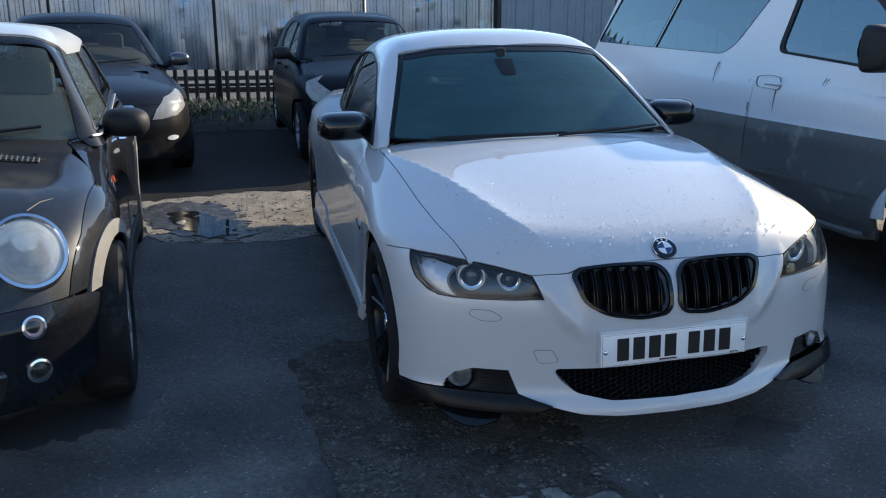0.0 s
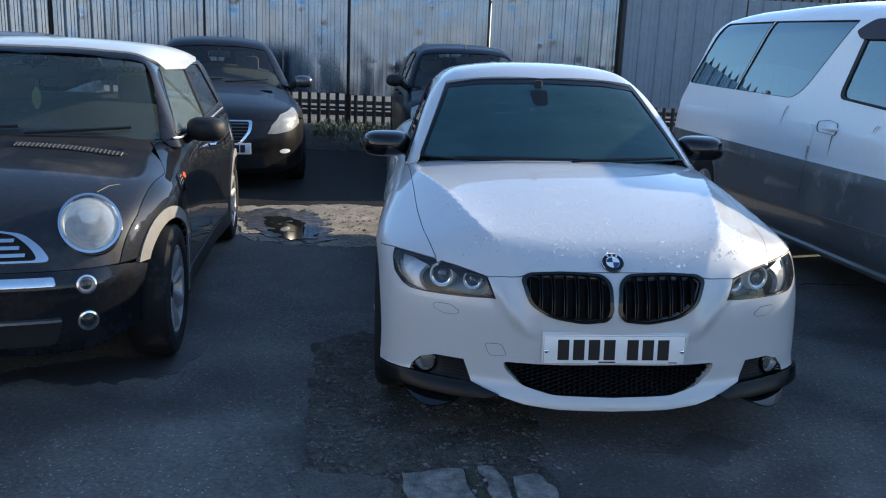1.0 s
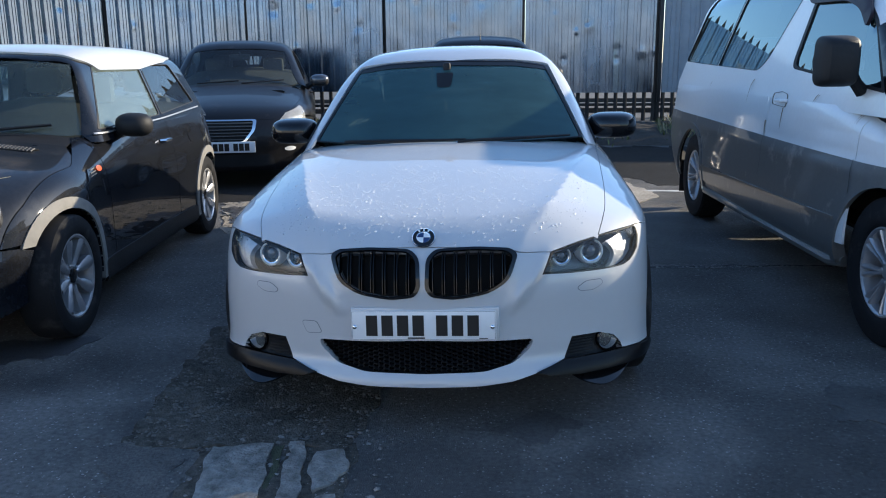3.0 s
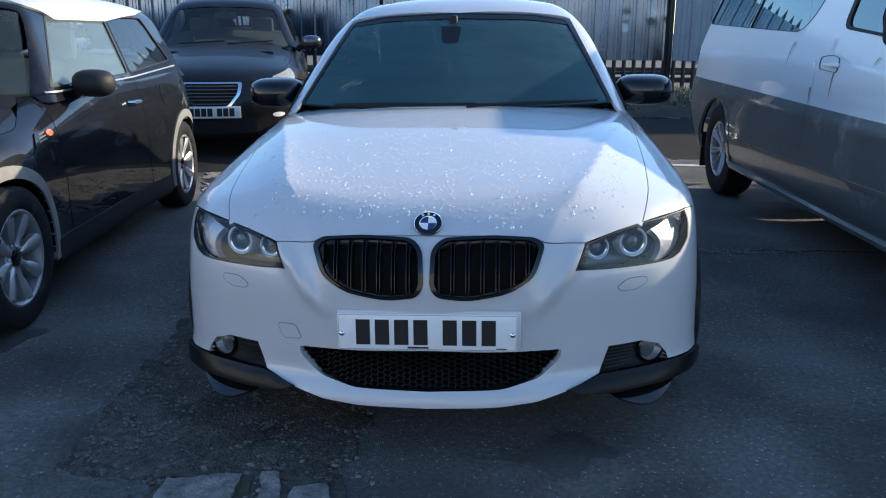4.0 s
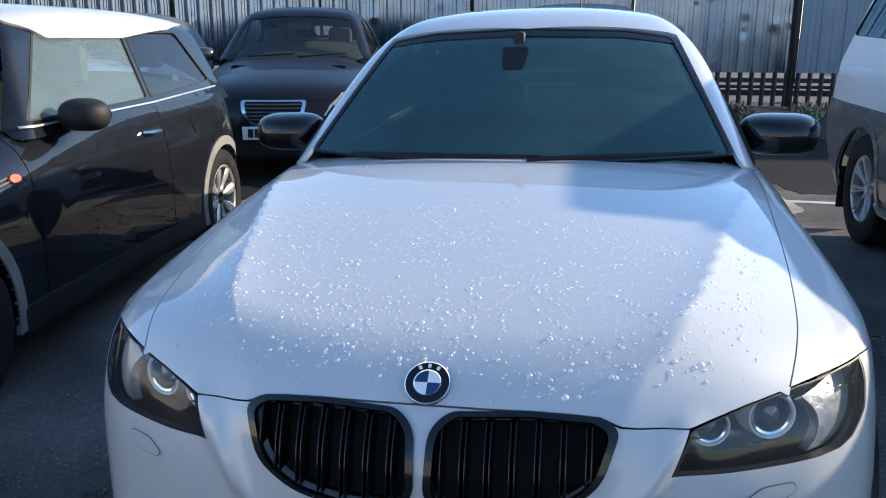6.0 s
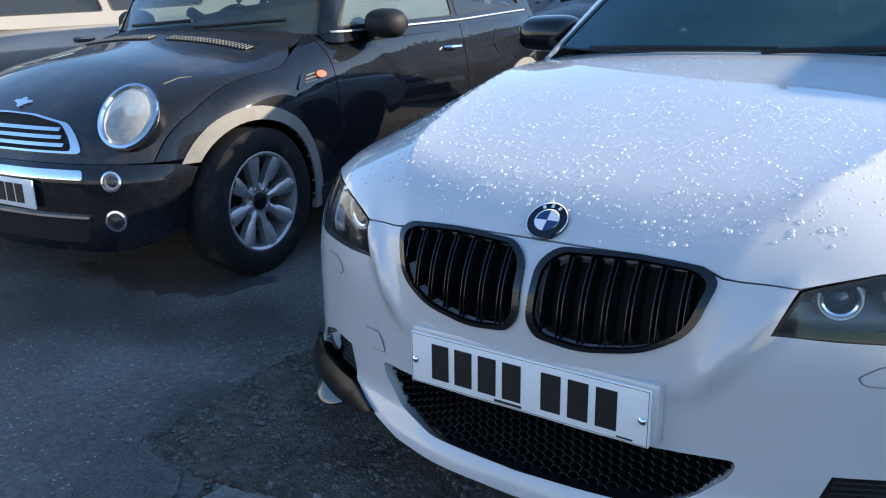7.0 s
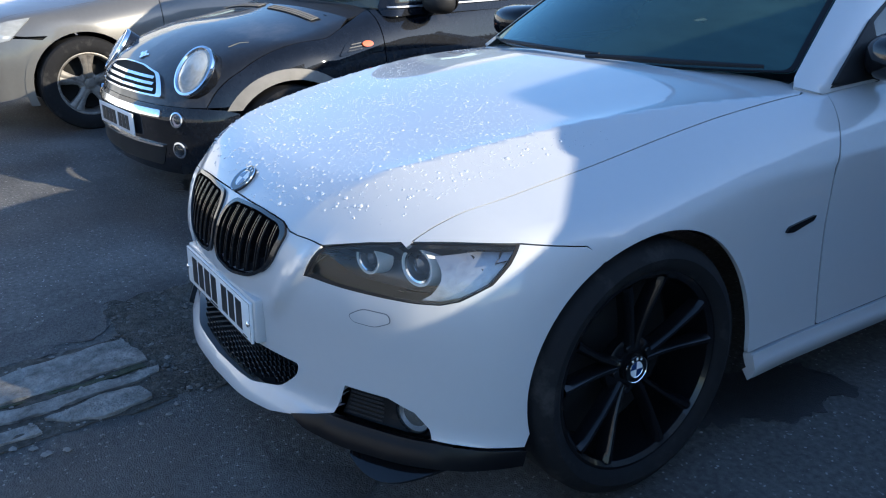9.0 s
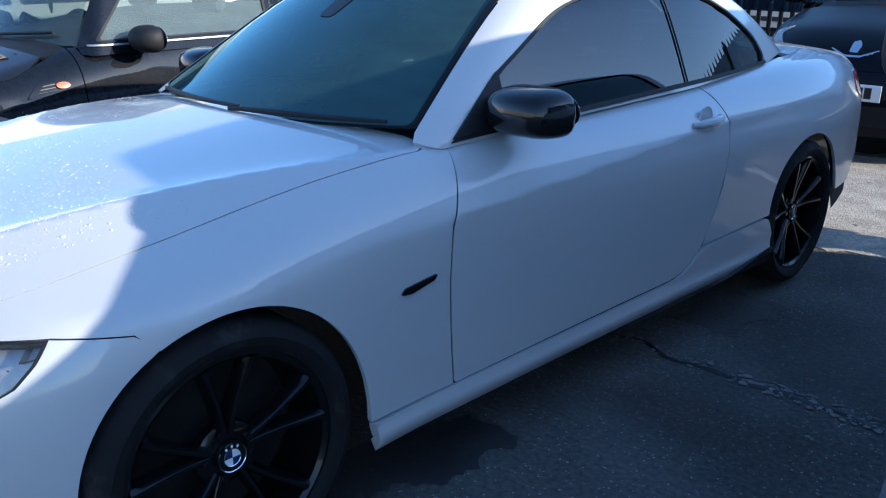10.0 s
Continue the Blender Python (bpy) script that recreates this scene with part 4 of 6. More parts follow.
LANCIA = car_skin(((0, .0), (.3, .03), (.5, .10), (.65, .20), (.76, .36), (.83, .55), (.87, .8)),
                  ((.12, .05), (.2, .01), (.3, 0), (.55, .01), (.68, .05), (.8, .13), (.9, .25)),
                  ((0, .82), (.9, .875), (1.5, .86), (3.6, .875), (4.4, .82)),
                  ((.12, -.06), (.2, 0), (.55, 0), (.75, -.02), (.88, -.06), (1.0, -.12)),
                  ((-.1, .68), (.1, .76), (.4, .86), (.9, .955), (1.4, 1.03), (2, 1.14), (4.5, 1.16)), .08, 4.5, .16, round_top=.12)
LANCIA_C = cabin_skin(((1.6, 1.36), (2.0, 1.46), (2.5, 1.50), (3.2, 1.48), (4.0, 1.40), (4.4, 1.33)), .06, .775, .98, .42, 1.28, 1.55, .36, 4.35, .8, zc=1.0)

PUG = car_skin(((0, .0), (.3, .04), (.5, .12), (.62, .22), (.72, .38), (.78, .55), (.82, .8)),
               ((.12, .05), (.2, .01), (.35, 0), (.5, .01), (.62, .05), (.75, .13), (.9, .28)),
               ((0, .76), (.7, .81), (1.3, .80), (2.9, .81), (3.4, .76)),
               ((.12, -.06), (.2, 0), (.55, 0), (.75, -.02), (.88, -.055), (1.0, -.11)),
               ((-.1, .66), (.1, .74), (.4, .87), (.8, .97), (1.1, 1.04), (1.7, 1.14), (3.4, 1.16)), .08, 3.42, .16, round_top=.12)
PUG_C = cabin_skin(((1.3, 1.32), (1.6, 1.42), (2.0, 1.465), (2.6, 1.46), (3.1, 1.41), (3.4, 1.36)), .06, .72, .98, .38, .95, 1.35, .36, 3.42, .5, zc=1.0)

HATCH = car_skin(((0, .0), (.3, .03), (.5, .10), (.65, .20), (.76, .36), (.83, .55), (.87, .8)),
                 ((.12, .05), (.2, .01), (.3, 0), (.55, .01), (.68, .05), (.8, .13), (.9, .25)),
                 ((0, .82), (.85, .875), (1.5, .86), (3.4, .875), (4.2, .82)),
                 ((.12, -.06), (.2, 0), (.55, 0), (.75, -.02), (.88, -.06), (1.0, -.12)),
                 ((-.1, .66), (.1, .74), (.4, .85), (.9, .94), (1.4, 1.01), (2, 1.12), (4.3, 1.14)), .08, 4.25, .16, round_top=.12)
HATCH_C = cabin_skin(((1.6, 1.32), (2.0, 1.42), (2.5, 1.46), (3.2, 1.45), (3.9, 1.37), (4.2, 1.3)), .06, .775, .96, .42, 1.25, 1.6, .36, 4.2, .75, zc=.98)

# ---- other cars: builder ----
def oval(cx, cz, a, b, tilt=0.0, n=28):
    t = radians(tilt)
    return [(cx + a * math.cos(k) * math.cos(t) - b * math.sin(k) * math.sin(t), cz + a * math.cos(k) * math.sin(t) + b * math.sin(k) * math.cos(t)) for k in [2 * math.pi * i / n for i in range(n)]]


def shrink(lp, k):
    c = np.mean(np.array([q[:2] for q in lp]), axis=0)
    return [tuple(c + (np.array(q[:2]) - c) * k) for q in lp]


def lens_lamp(car, skin, kind, outline):
    """A lamp: bright bowl, bezel, two round reflectors and a hazed lens flush with the skin."""
    lens = car.panel("headlight", M["lens_dull"], kind, [outline], skin=skin, step=.03, off=.006, flange=.01, mirror=True)
    par = tuple(lens)
    car.panel("reflector", M["lamp_cream"], kind, [outline], skin=skin, step=.03, off=-.010, flange=0, mirror=True, parent=par)
    car.panel("lamp_bezel", M["lamp_black"], kind, [outline, [tuple(q) for q in shrink(outline, .90)]], skin=skin, step=.03, off=.001, flange=.008, mirror=True, parent=par)
    q = np.array(outline)
    for u in (.30, .62):
        c = q.min(0) + (q.max(0) - q.min(0)) * (u, .52)
        r = .16 * min(np.ptp(q[:, 0]), np.ptp(q[:, 1]) * 1.6)
        car.panel("bulb_ring", M["chrome"], kind, [oval(c[0], c[1], r, r), oval(c[0], c[1], r * .7, r * .7)], skin=skin, step=.015, off=-.004, flange=.005, mirror=True, parent=par)
    return lens


def bars_plate(name, w, h, m, parent, groups=2, per=4):
    """A number plate with plain bars in place of its characters."""
    root = new(name)
    root.parent = parent
    root.matrix_local = m
    bm = bmesh.new()
    box(bm, -w / 2, w / 2, -.004, .004, -h / 2, h / 2, .003)
    part("plate_blank", bm, M["plate"], root)
    x = -w * .41
    for g, n in ((0, per), (1, 3)):
        for i in range(n):
            bm = bmesh.new()
            box(bm, x, x + w * .088, -.0062, -.004, -h * .33, h * .33)
            part("bar", bm, M["ink"], root)
            x += w * .108
        x += w * .06
    return root


def seat(root, x, y, z):
    bm = bmesh.new()
    box(bm, x - .24, x + .24, y - .28, y + .25, z - .06, z + .10, .05)
    box(bm, x - .23, x + .23, y + .18, y + .32, z + .08, z + .62, .06)
    bmesh.ops.rotate(bm, verts=[v for v in bm.verts if v.co.z > z + .11], cent=(x, y + .22, z + .1), matrix=Matrix.Rotation(radians(-12), 3, "X"))
    box(bm, x - .13, x + .13, y + .33, y + .42, z + .63, z + .82, .04)
    part("seat", bm, M["seat"], root)


def cockpit(root, screen_y, belt, half, seat_y, rear_y, wheel_x, mirror_at=None):
    """Dashboard, steering wheel, seats and mirror behind the glass."""
    bm = bmesh.new()
    box(bm, -half, half, screen_y - .12, screen_y + .30, belt - .22, belt - .03, .05)
    part("dashboard", bm, M["black_plastic"], root)
    bm = bmesh.new()
    n = 28
    c, t = Vector((-wheel_x, screen_y + .45, belt - .06)), Matrix.Rotation(radians(-28), 3, "X")
    tube(bm, [c + t @ Vector((.18 * math.cos(2 * math.pi * i / n), 0, .18 * math.sin(2 * math.pi * i / n))) for i in range(n + 1)], .015, 8)
    for a in (200, 340, 270):
        tube(bm, [c, c + t @ Vector((.17 * math.cos(radians(a)), 0, .17 * math.sin(radians(a))))], .012, 6)
    tube(bm, [c, c + t @ Vector((0, -.3, 0))], .03, 8)
    part("steering_wheel", bm, M["black_plastic"], root)
    for sx in (-.36, .36):
        seat(root, sx, seat_y, belt - .52)
        seat(root, sx, rear_y, belt - .48)
    bm = bmesh.new()
    box(bm, -half, half, screen_y, rear_y + .6, belt - .62, belt - .60)
    part("cabin_floor", bm, M["inner"], root)
    if mirror_at:
        my, mz = mirror_at
        bm = bmesh.new()
        box(bm, -.12, .12, my, my + .035, mz - .035, mz + .035, .015)
        tube(bm, [(0, my, mz + .02), (0, my - .03, mz + .06)], .012, 8)
        part("rear_view_mirror", bm, M["black_plastic"], root)


def side_mirror(root, x, y, z, w, h, d, mat, mat_arm, arm=.08, sq=.75):
    def body(bm):
        bmesh.ops.create_uvsphere(bm, u_segments=20, v_segments=14, radius=1)
        for v in bm.verts:
            c = v.co
            c.y = c.y if c.y < 0 else c.y * .35
            v.co = Vector((x + w / 2 * math.copysign(abs(c.x) ** sq, c.x), y + d * c.y, z + h / 2 * math.copysign(abs(c.z) ** sq, c.z)))
    obs = on_both(body, "wing_mirror", mat, root)

    def stalk(bm):
        tube(bm, [(x - w * .42, y, z - h * .25), (x - w / 2 - arm * .4, y + .01, z - h * .45), (x - w / 2 - arm, y + .02, z - h * .6)], [.035, .03, .035], 8)
    for o, s in zip(obs, (1, -1)):
        bm = bmesh.new()
        stalk(bm)
        if s < 0:
            bmesh.ops.scale(bm, vec=(-1, 1, 1), verts=bm.verts[:])
            bmesh.ops.reverse_faces(bm, faces=bm.faces[:])
        part("mirror_arm", bm, mat_arm, o)
        bm = bmesh.new()
        bmesh.ops.create_uvsphere(bm, u_segments=18, v_segments=10, radius=1)
        for v in bm.verts:
            v.co = Vector((s * (x + w * .46 * v.co.x), y + d * .36 + .002 * v.co.y, z + h * .45 * v.co.z))
        part("mirror_glass", bm, M["chrome"], o)
    return obs


def build_car(root, body, cabin, P):
    """Panels, glass, wheels and fittings of a car from its outlines (right half; y back from the nose)."""
    car = Car(root, body, cabin)
    paint, low, top = P["paint"], P.get("low", P["paint"]), P.get("bonnet_paint", P["paint"])
    (ay, az, ar), (by, bz, br) = P["arches"]
    sill, belt, d0 = P["sill"], P["belt"], P["door"][0]
    seam = P["seam"]
    c = lambda sk, k, pts: [tuple(q) for q in sk.outline(k, k, pts)]
    a1 = degrees_at(sill, az, ar)
    front = [("F", 0, seam), ("F", .3, seam), ("F", .55, seam), ("S", ay - ar * 1.02, seam - .01)] + arch_points(ay, az, ar, 180 - degrees_at(seam - .03, az, ar), 180 - a1, 7) + [("F", .55, P["chin"]), ("F", .3, P["chin"]), ("F", 0, P["chin"])]
    lp = mixed_loop(body, "C", finer(front))
    car.panel("front_bumper", P.get("bumper", paint), "C", [lp] + [[tuple(q) for q in body.outline("C", "F", h)] for h in P.get("holes", ())], step=.03)
    hz = seam + .0025
    bk = smooth_key(*[(y, x) for x, y in P["bonnet"]])
    bx = [(float(bk(y)), y) for y in np.linspace(P["bonnet"][0][1], P["bonnet"][-1][1], 16)]
    lip = [("F", x, hz) for x in P["lip"]]
    corner = body.lay("F", [(P["lip"][-1], hz)])[0]
    bx = [(float(corner[0] + (bx[0][0] - corner[0]) * k / 10), float(corner[1] + (bx[0][1] - corner[1]) * k / 10)) for k in range(1, 10)] + bx
    car.panel("bonnet", top, "T", [mixed_loop(body, "T", finer(lip) + [("T", x, y) for x, y in bx] + [("T", x, y) for x, y in P["cowl"]])], step=.035)
    wing = [("T", x + .0028, y) for x, y in bx] + [("S", d0 - .006, belt), ("S", d0 - .006, sill + .005)] + arch_points(ay, az, ar, a1, 180 - degrees_at(seam, az, ar) - 2, 15) + [("S", ay - ar * 1.02, seam + .004)] + [("F", P["lip"][-1] + .003, hz)]
    car.panel("front_wing", paint, "R", [c(body, "R", finer(wing))], step=.035, mirror=True)
    for i, (ya, yb) in enumerate(zip(P["door"], P["door"][1:])):
        pts = [(ya, belt), (ya, sill + .005, .03), (yb, sill + .005, .05), (yb, belt)]
        if yb > by - br - .02:
            pts = [(ya, belt), (ya, sill + .005, .03), (by - br * 1.25, sill + .005, .08), (by - br * .95, bz + br * .75, .1), (yb, bz + br * 1.1, .05), (yb, belt)]
        ds = car.panel("door", paint, "S", [rounded(pts, .01)], step=.04, mirror=True)
        hy = yb - P.get("handle_back", .13) if not P.get("handle_front") else ya + .1
        for o, s in zip(ds, (1, -1)):
            q = body.lay("S", [(hy, P["handle_z"]), (hy - .14, P["handle_z"])])
            bm = bmesh.new()
            pts3 = [Vector((p[0] * 1.0, p[1], p[2])) for p in (q[1], q[1] + (.03, .02, 0), q[0] + (.03, -.02, 0), q[0])]
            tube(bm, [(s * p.x, p.y, p.z) for p in pts3], .011, 8)
            part("door_handle", bm, P.get("handle", paint), o)
    dl = P["door"][-1]
    L = P["length"]
    rear = [("S", dl + .006, belt), ("S", dl + .006, sill + .005 if dl < by - br else bz + br * 1.1 + .01)]
    if dl < by - br:
        rear += arch_points(by, bz, br, 180 - degrees_at(sill, bz, br), degrees_at(sill, bz, br), 19)
    else:
        rear += arch_points(by, bz, br, 100, degrees_at(sill, bz, br), 12)
    rear += [("S", L - .30, sill + .06), ("S", L - .22, .6), ("S", L - .22, belt)]
    car.panel("rear_wing", paint, "R", [c(body, "R", rear)], step=.04, mirror=True)
    car.panel("sill", low, "S", [rounded([(ay + ar * .98, sill), (by - br * .98, sill), (by - br * .98, sill - .11), (ay + ar * .98, sill - .11)], .01)], step=.06, mirror=True, flange=.05)
    car.panel("tailgate", paint, "B", [rounded([(-.6, .35), (.6, .35), (.62, .7), (.55, belt - .02), (-.55, belt - .02), (-.62, .7)], .05)], step=.08)
    car.panel("inner_shell", M["inner"], "R", [c(body, "R", [("S", ay - ar, .3)] + arch_points(ay, az, ar + .02, 178, 2, 11) + arch_points(by, bz, br + .02, 178, 2, 11) + [("S", L - .3, .3), ("P", .4, L - .3, .85), ("P", 0, L - .3, .85), ("P", 0, .2, .6), ("P", .4, .25, .6)])], step=.08, off=-.035, flange=0, mirror=True)
    # cabin
    win = [rounded(w, .025) for w in P["windows"]]
    sc = P["screen"]
    edge = [("S", P["belt_y"][0], belt - .03)] + [("F", x, z) for x, z in sc]
    back = [("R", P["belt_y"][1], 0.0), ("S", P["belt_y"][1], belt + .02)] + [("S", float(y), belt - .03) for y in np.linspace(P["belt_y"][1] - .02, P["belt_y"][0] + .25, 10)]
    loop = c(cabin, "R", edge + back)
    rw = P["rear_window"]
    hole = rw and c(cabin, "R", [("P", .015, rw[0], 1.4), ("R", rw[0], .30), ("R", rw[1], .33), ("P", .015, rw[1], 1.4)])
    car.panel("cabin_shell", P.get("pillar", paint), "R", [loop] + [[tuple(q) for q in cabin.outline("R", "S", w)] for w in win] + ([hole] if rw else []), skin=cabin, step=.03, mirror=True)
    full = [(x, z) for x, z in sc if x > .001] + [(0, sc[-1][1])] + [(-x, z) for x, z in sc[::-1] if x > .001] + [(0, sc[0][1] - .01)]
    car.panel("windscreen", P.get("screen_glass", M["glass"]), "F", [full], skin=cabin, step=.06, off=-.004, flange=0)
    for k, w in enumerate(win):
        car.panel("side_window", P.get("glass_rear", P.get("glass", M["glass"])) if k else P.get("glass", M["glass"]), "S", [w], skin=cabin, step=.06, off=-.006, flange=0, mirror=True)
        # rubber round the pane
        cen = np.mean(np.array(w), axis=0)
        car.panel("window_seal", P.get("seal", M["black_plastic"]), "S", [w, [tuple(cen + (np.array(q) - cen) * P.get("seal_width", (.965,) * 3)[k]) for q in w]], skin=cabin, step=.05, off=.002, flange=.008, mirror=True)
    R, rim, wd, wx, spokes, mat, sw, twin = P["wheels"]
    for s in (1, -1):
        for nm, wy in (("front_wheel", ay), ("rear_wheel", by)):
            alloy_wheel(root, nm, s * wx, wy, R - .004, R, rim, wd, mat, spokes, s, P.get("cap"), spoke_w=sw, twin=twin, flare=P.get("flare", (1.1, .8, .75, .95, 1.2)))
    car.panel("cowl", M["black_plastic"], "T", [[(x, y + .005) for x, y in P["cowl"]] + [(-x, y + .005) for x, y in P["cowl"][::-1][1:]] + [(-P["cowl"][0][0], P["cowl"][0][1] + .14), (0, P["cowl"][0][1] + .10), (P["cowl"][0][0], P["cowl"][0][1] + .14)]], step=.06, off=-.004)
    # wipers at the foot of the screen
    for x0, x1 in ((.05, .52), (-.45, .02)):
        zb = sc[0][1] + .015
        q = cabin.lay("F", [(x0 + (x1 - x0) * k / 8, zb + .03 * (k / 8)) for k in range(9)])
        bm = bmesh.new()
        tube(bm, [p + np.array((0, -.018, .012)) for p in q], .008, 6)
        part("wiper", bm, M["black_plastic"], root)
    return car


def degrees_at(z, cz, r):
    return math.degrees(math.asin(max(-1, min(1, (z - cz) / r))))

# ---- small black hatchback with a white roof ----
def arch_trim(car, name, mat, cy, cz, r0, r1, off, zmin=.2, zfront=None):
    lo0, lo1 = degrees_at(zmin, cz, r0), degrees_at(zmin, cz, r1)
    hi0, hi1 = degrees_at(zfront or zmin, cz, r0), degrees_at(zfront or zmin, cz, r1)
    pts = [(cy + r1 * math.cos(radians(a)), cz + r1 * math.sin(radians(a))) for a in np.linspace(180 - hi1, lo1, 26)]
    pts += [(cy + r0 * math.cos(radians(a)), cz + r0 * math.sin(radians(a))) for a in np.linspace(lo0, 180 - hi0, 26)]
    return car.panel(name, mat, "S", [pts], step=.04, off=off, flange=.02, mirror=True)


mini = thing("black_hatchback_car", "small dusty black hatchback with white roof and round lamps", "car", pose(-2.53, .305, 0, 0, 0, 5.5))
mc = build_car(mini, MINI, MINI_C, dict(screen_glass=M["screen_misted"],
    paint=M["black_paint"], low=M["black_plastic"], bumper=M["black_paint"], bonnet_paint=M["dusty_bonnet"], pillar=M["black_paint"], seal=M["black_plastic"],
    arches=((.64, .30, .325), (3.107, .30, .325)), sill=.26, belt=.915, seam=.515, chin=.185, length=3.60,
    lip=(0, .2, .4, .56, .66), bonnet=[(.70, .42), (.715, .62), (.735, .86), (.70, .98)], cowl=[(.64, 1.06), (.4, 1.02), (0, .98)],
    door=[1.20, 2.39], handle_z=.80, handle_back=.07, handle=M["chrome"], belt_y=(1.24, 3.52),
    windows=[[(1.30, .945), (1.63, 1.285), (2.415, 1.292), (2.375, .957)], [(2.405, .958), (2.445, 1.288), (3.08, 1.285), (3.27, 1.0)]],
    screen=[(.655, .925), (.55, 1.295), (.4, 1.315), (0, 1.325)], rear_window=(3.38, 3.48),
    wheels=(.300, .200, .18, .735, 8, M["alloy"], .062, False), flare=(.55, .50, .80, 1.05, .80), cap=M["black_gloss"], glass=M["glass_fog"], glass_rear=M["glass"]))
mc.panel("roof_panel", M["roof_white"], "T", [rounded([(0, 1.43), (.35, 1.45), (.545, 1.50, .05), (.598, 1.7), (.600, 2.4), (.578, 3.0), (.53, 3.34, .08), (0, 3.42), (-.53, 3.34, .08), (-.578, 3.0), (-.600, 2.4), (-.598, 1.7), (-.545, 1.50, .05), (-.35, 1.45)], .02)], skin=MINI_C, step=.05, off=.010, flange=.03, label="white painted roof")
cockpit(mini, 1.25, .93, .66, 1.85, 2.75, .33, (1.44, 1.235))
# lamps: chrome ring, clear lens, bowl and bulb
lamp_at = MINI.lay("F", [(.552, .668)])[0]
lamp_n = MINI.normal(lamp_at[None])[0]
for s in (1, -1):
    d = (Vector((s * lamp_n[0], lamp_n[1], lamp_n[2])) + Vector((0, -.40, .05))).normalized()
    side_v = d.cross(Vector((0, 0, 1))).normalized()
    up_v = side_v.cross(d)
    lamp = new("headlight")
    lamp.parent = mini
    lamp["label"] = "oval headlight with chrome ring and hazed lens"
    lamp.matrix_local = Matrix.Translation(Vector((s * lamp_at[0], lamp_at[1], lamp_at[2])) + d * .018) @ Matrix((side_v, up_v, d)).transposed().to_4x4() @ Matrix.Diagonal((1.0, 1.12, 1.0, 1.0))
    for nm, mat, prof in (("lamp_barrel", M["black_paint"], [(.117, -.10), (.119, -.008)]),
                          ("chrome_ring", M["chrome"], [(.119, -.010), (.121, .0), (.118, .012), (.108, .014), (.101, .006), (.100, -.004)]),
                          ("lamp_bowl", M["lamp_cream"], [(.101, .0), (.085, -.022), (.05, -.036), (.012, -.042), (.001, -.042)]),
                          ("lamp_lens", M["lens_dull"], [(.102, .004), (.085, .016), (.05, .025), (.001, .028)])):
        bm = bmesh.new()
        lathe(bm, prof, "Z", seg=44, close=False)
        part(nm, bm, mat, lamp)
    for (cx, cz, r), mat in (((-.018, -.045, .034), M["fluted"]), ((.034, -.040, .028), M["fluted"]), ((.0, .045, .040), M["lamp_cream"])):
        bm = bmesh.new()
        lathe(bm, [(r, -.05), (r, -.012), (r * .88, -.006), (r * .8, -.012), (r * .5, -.022), (.001, -.02)], "Z", (cx, cz, 0), 24, close=False)
        part("lamp_projector", bm, mat, lamp)
# grille with chrome frame and slats
GR = rounded([(-.44, .548), (.44, .548), (.40, .60), (.33, .645), (.15, .668), (0, .672), (-.15, .668), (-.33, .645), (-.40, .60)], .03)
gr = mc.panel("grille", M["inner"], "F", [GR], step=.04, off=.002, flange=0)[0]
mc.panel("grille_frame", M["chrome"], "F", [GR, shrink(GR, .90)], step=.03, off=.014, flange=.02, parent=gr)
for z in (.575, .600, .625):
    hw = .37 - (z - .55) * .9
    mc.panel("slat", M["chrome"], "F", [[(-hw, z - .006), (hw, z - .006), (hw, z + .006), (-hw, z + .006)]], step=.03, off=.012, flange=.012, parent=gr)
mc.panel("bumper_strip", M["chrome"], "C", [[tuple(q) for q in MINI.outline("C", "F", rounded([(-.46, .462), (.46, .462), (.45, .494), (-.45, .494)], .01))]], step=.03, off=.008, flange=.015)
mc.panel("lower_grille", M["inner"], "F", [rounded([(-.45, .225), (.45, .225), (.48, .33), (-.48, .33)], .03)], step=.05, off=.003, flange=0)
mc.panel("lower_chrome_bar", M["chrome"], "F", [rounded([(-.47, .320), (.47, .320), (.47, .330), (-.47, .330)], .004)], step=.02, off=.014, flange=.02)
for s in (1, -1):
    for z, r, mat, nm in ((.459, .038, M["lens"], "turn_light"), (.312, .040, M["lens"], "fog_light")):
        q = MINI.lay("F", [(.56, z)])[0]
        n = MINI.normal(q[None])[0]
        w = new(nm)
        w.parent = mini
        w.matrix_local = Matrix.Translation((s * q[0], q[1], q[2])) @ Vector((s * n[0], n[1], n[2])).to_track_quat("Z", "Y").to_matrix().to_4x4()
        bm = bmesh.new()
        lathe(bm, [(r, -.01), (r, .008), (r * .8, .010), (r * .76, .002)], "Z", seg=28, close=False)
        part("bezel", bm, M["chrome"], w)
        bm = bmesh.new()
        lathe(bm, [(r * .8, .002), (r * .4, -.006), (.001, -.010)], "Z", seg=24, close=False)
        part("bowl", bm, M["turn_pink"] if z > .4 else M["inner"], w)
        bm = bmesh.new()
        lathe(bm, [(r * .8, .004), (r * .5, .012), (.001, .014)], "Z", seg=24, close=False)
        part("lens", bm, M["lens"], w)
bars_plate("number_plate", .52, .111, pose(0, .015, .402), mini)
for q in (((0, .704), .028, .012),):
    mc.panel("badge", M["chrome"], "F", [oval(0, .706, .022, .016)], step=.01, off=.006, flange=.006)
    mc.panel("badge_wing", M["chrome"], "F", [[(.02, .70), (.058, .708), (.05, .714), (.02, .714)]], step=.01, off=.005, flange=.005, mirror=True)
arch_trim(mc, "arch_trim", M["arch_plastic"], .64, .30, .325, .378, .008, zfront=.50)
arch_trim(mc, "arch_trim", M["arch_plastic"], 3.107, .30, .325, .378, .008)
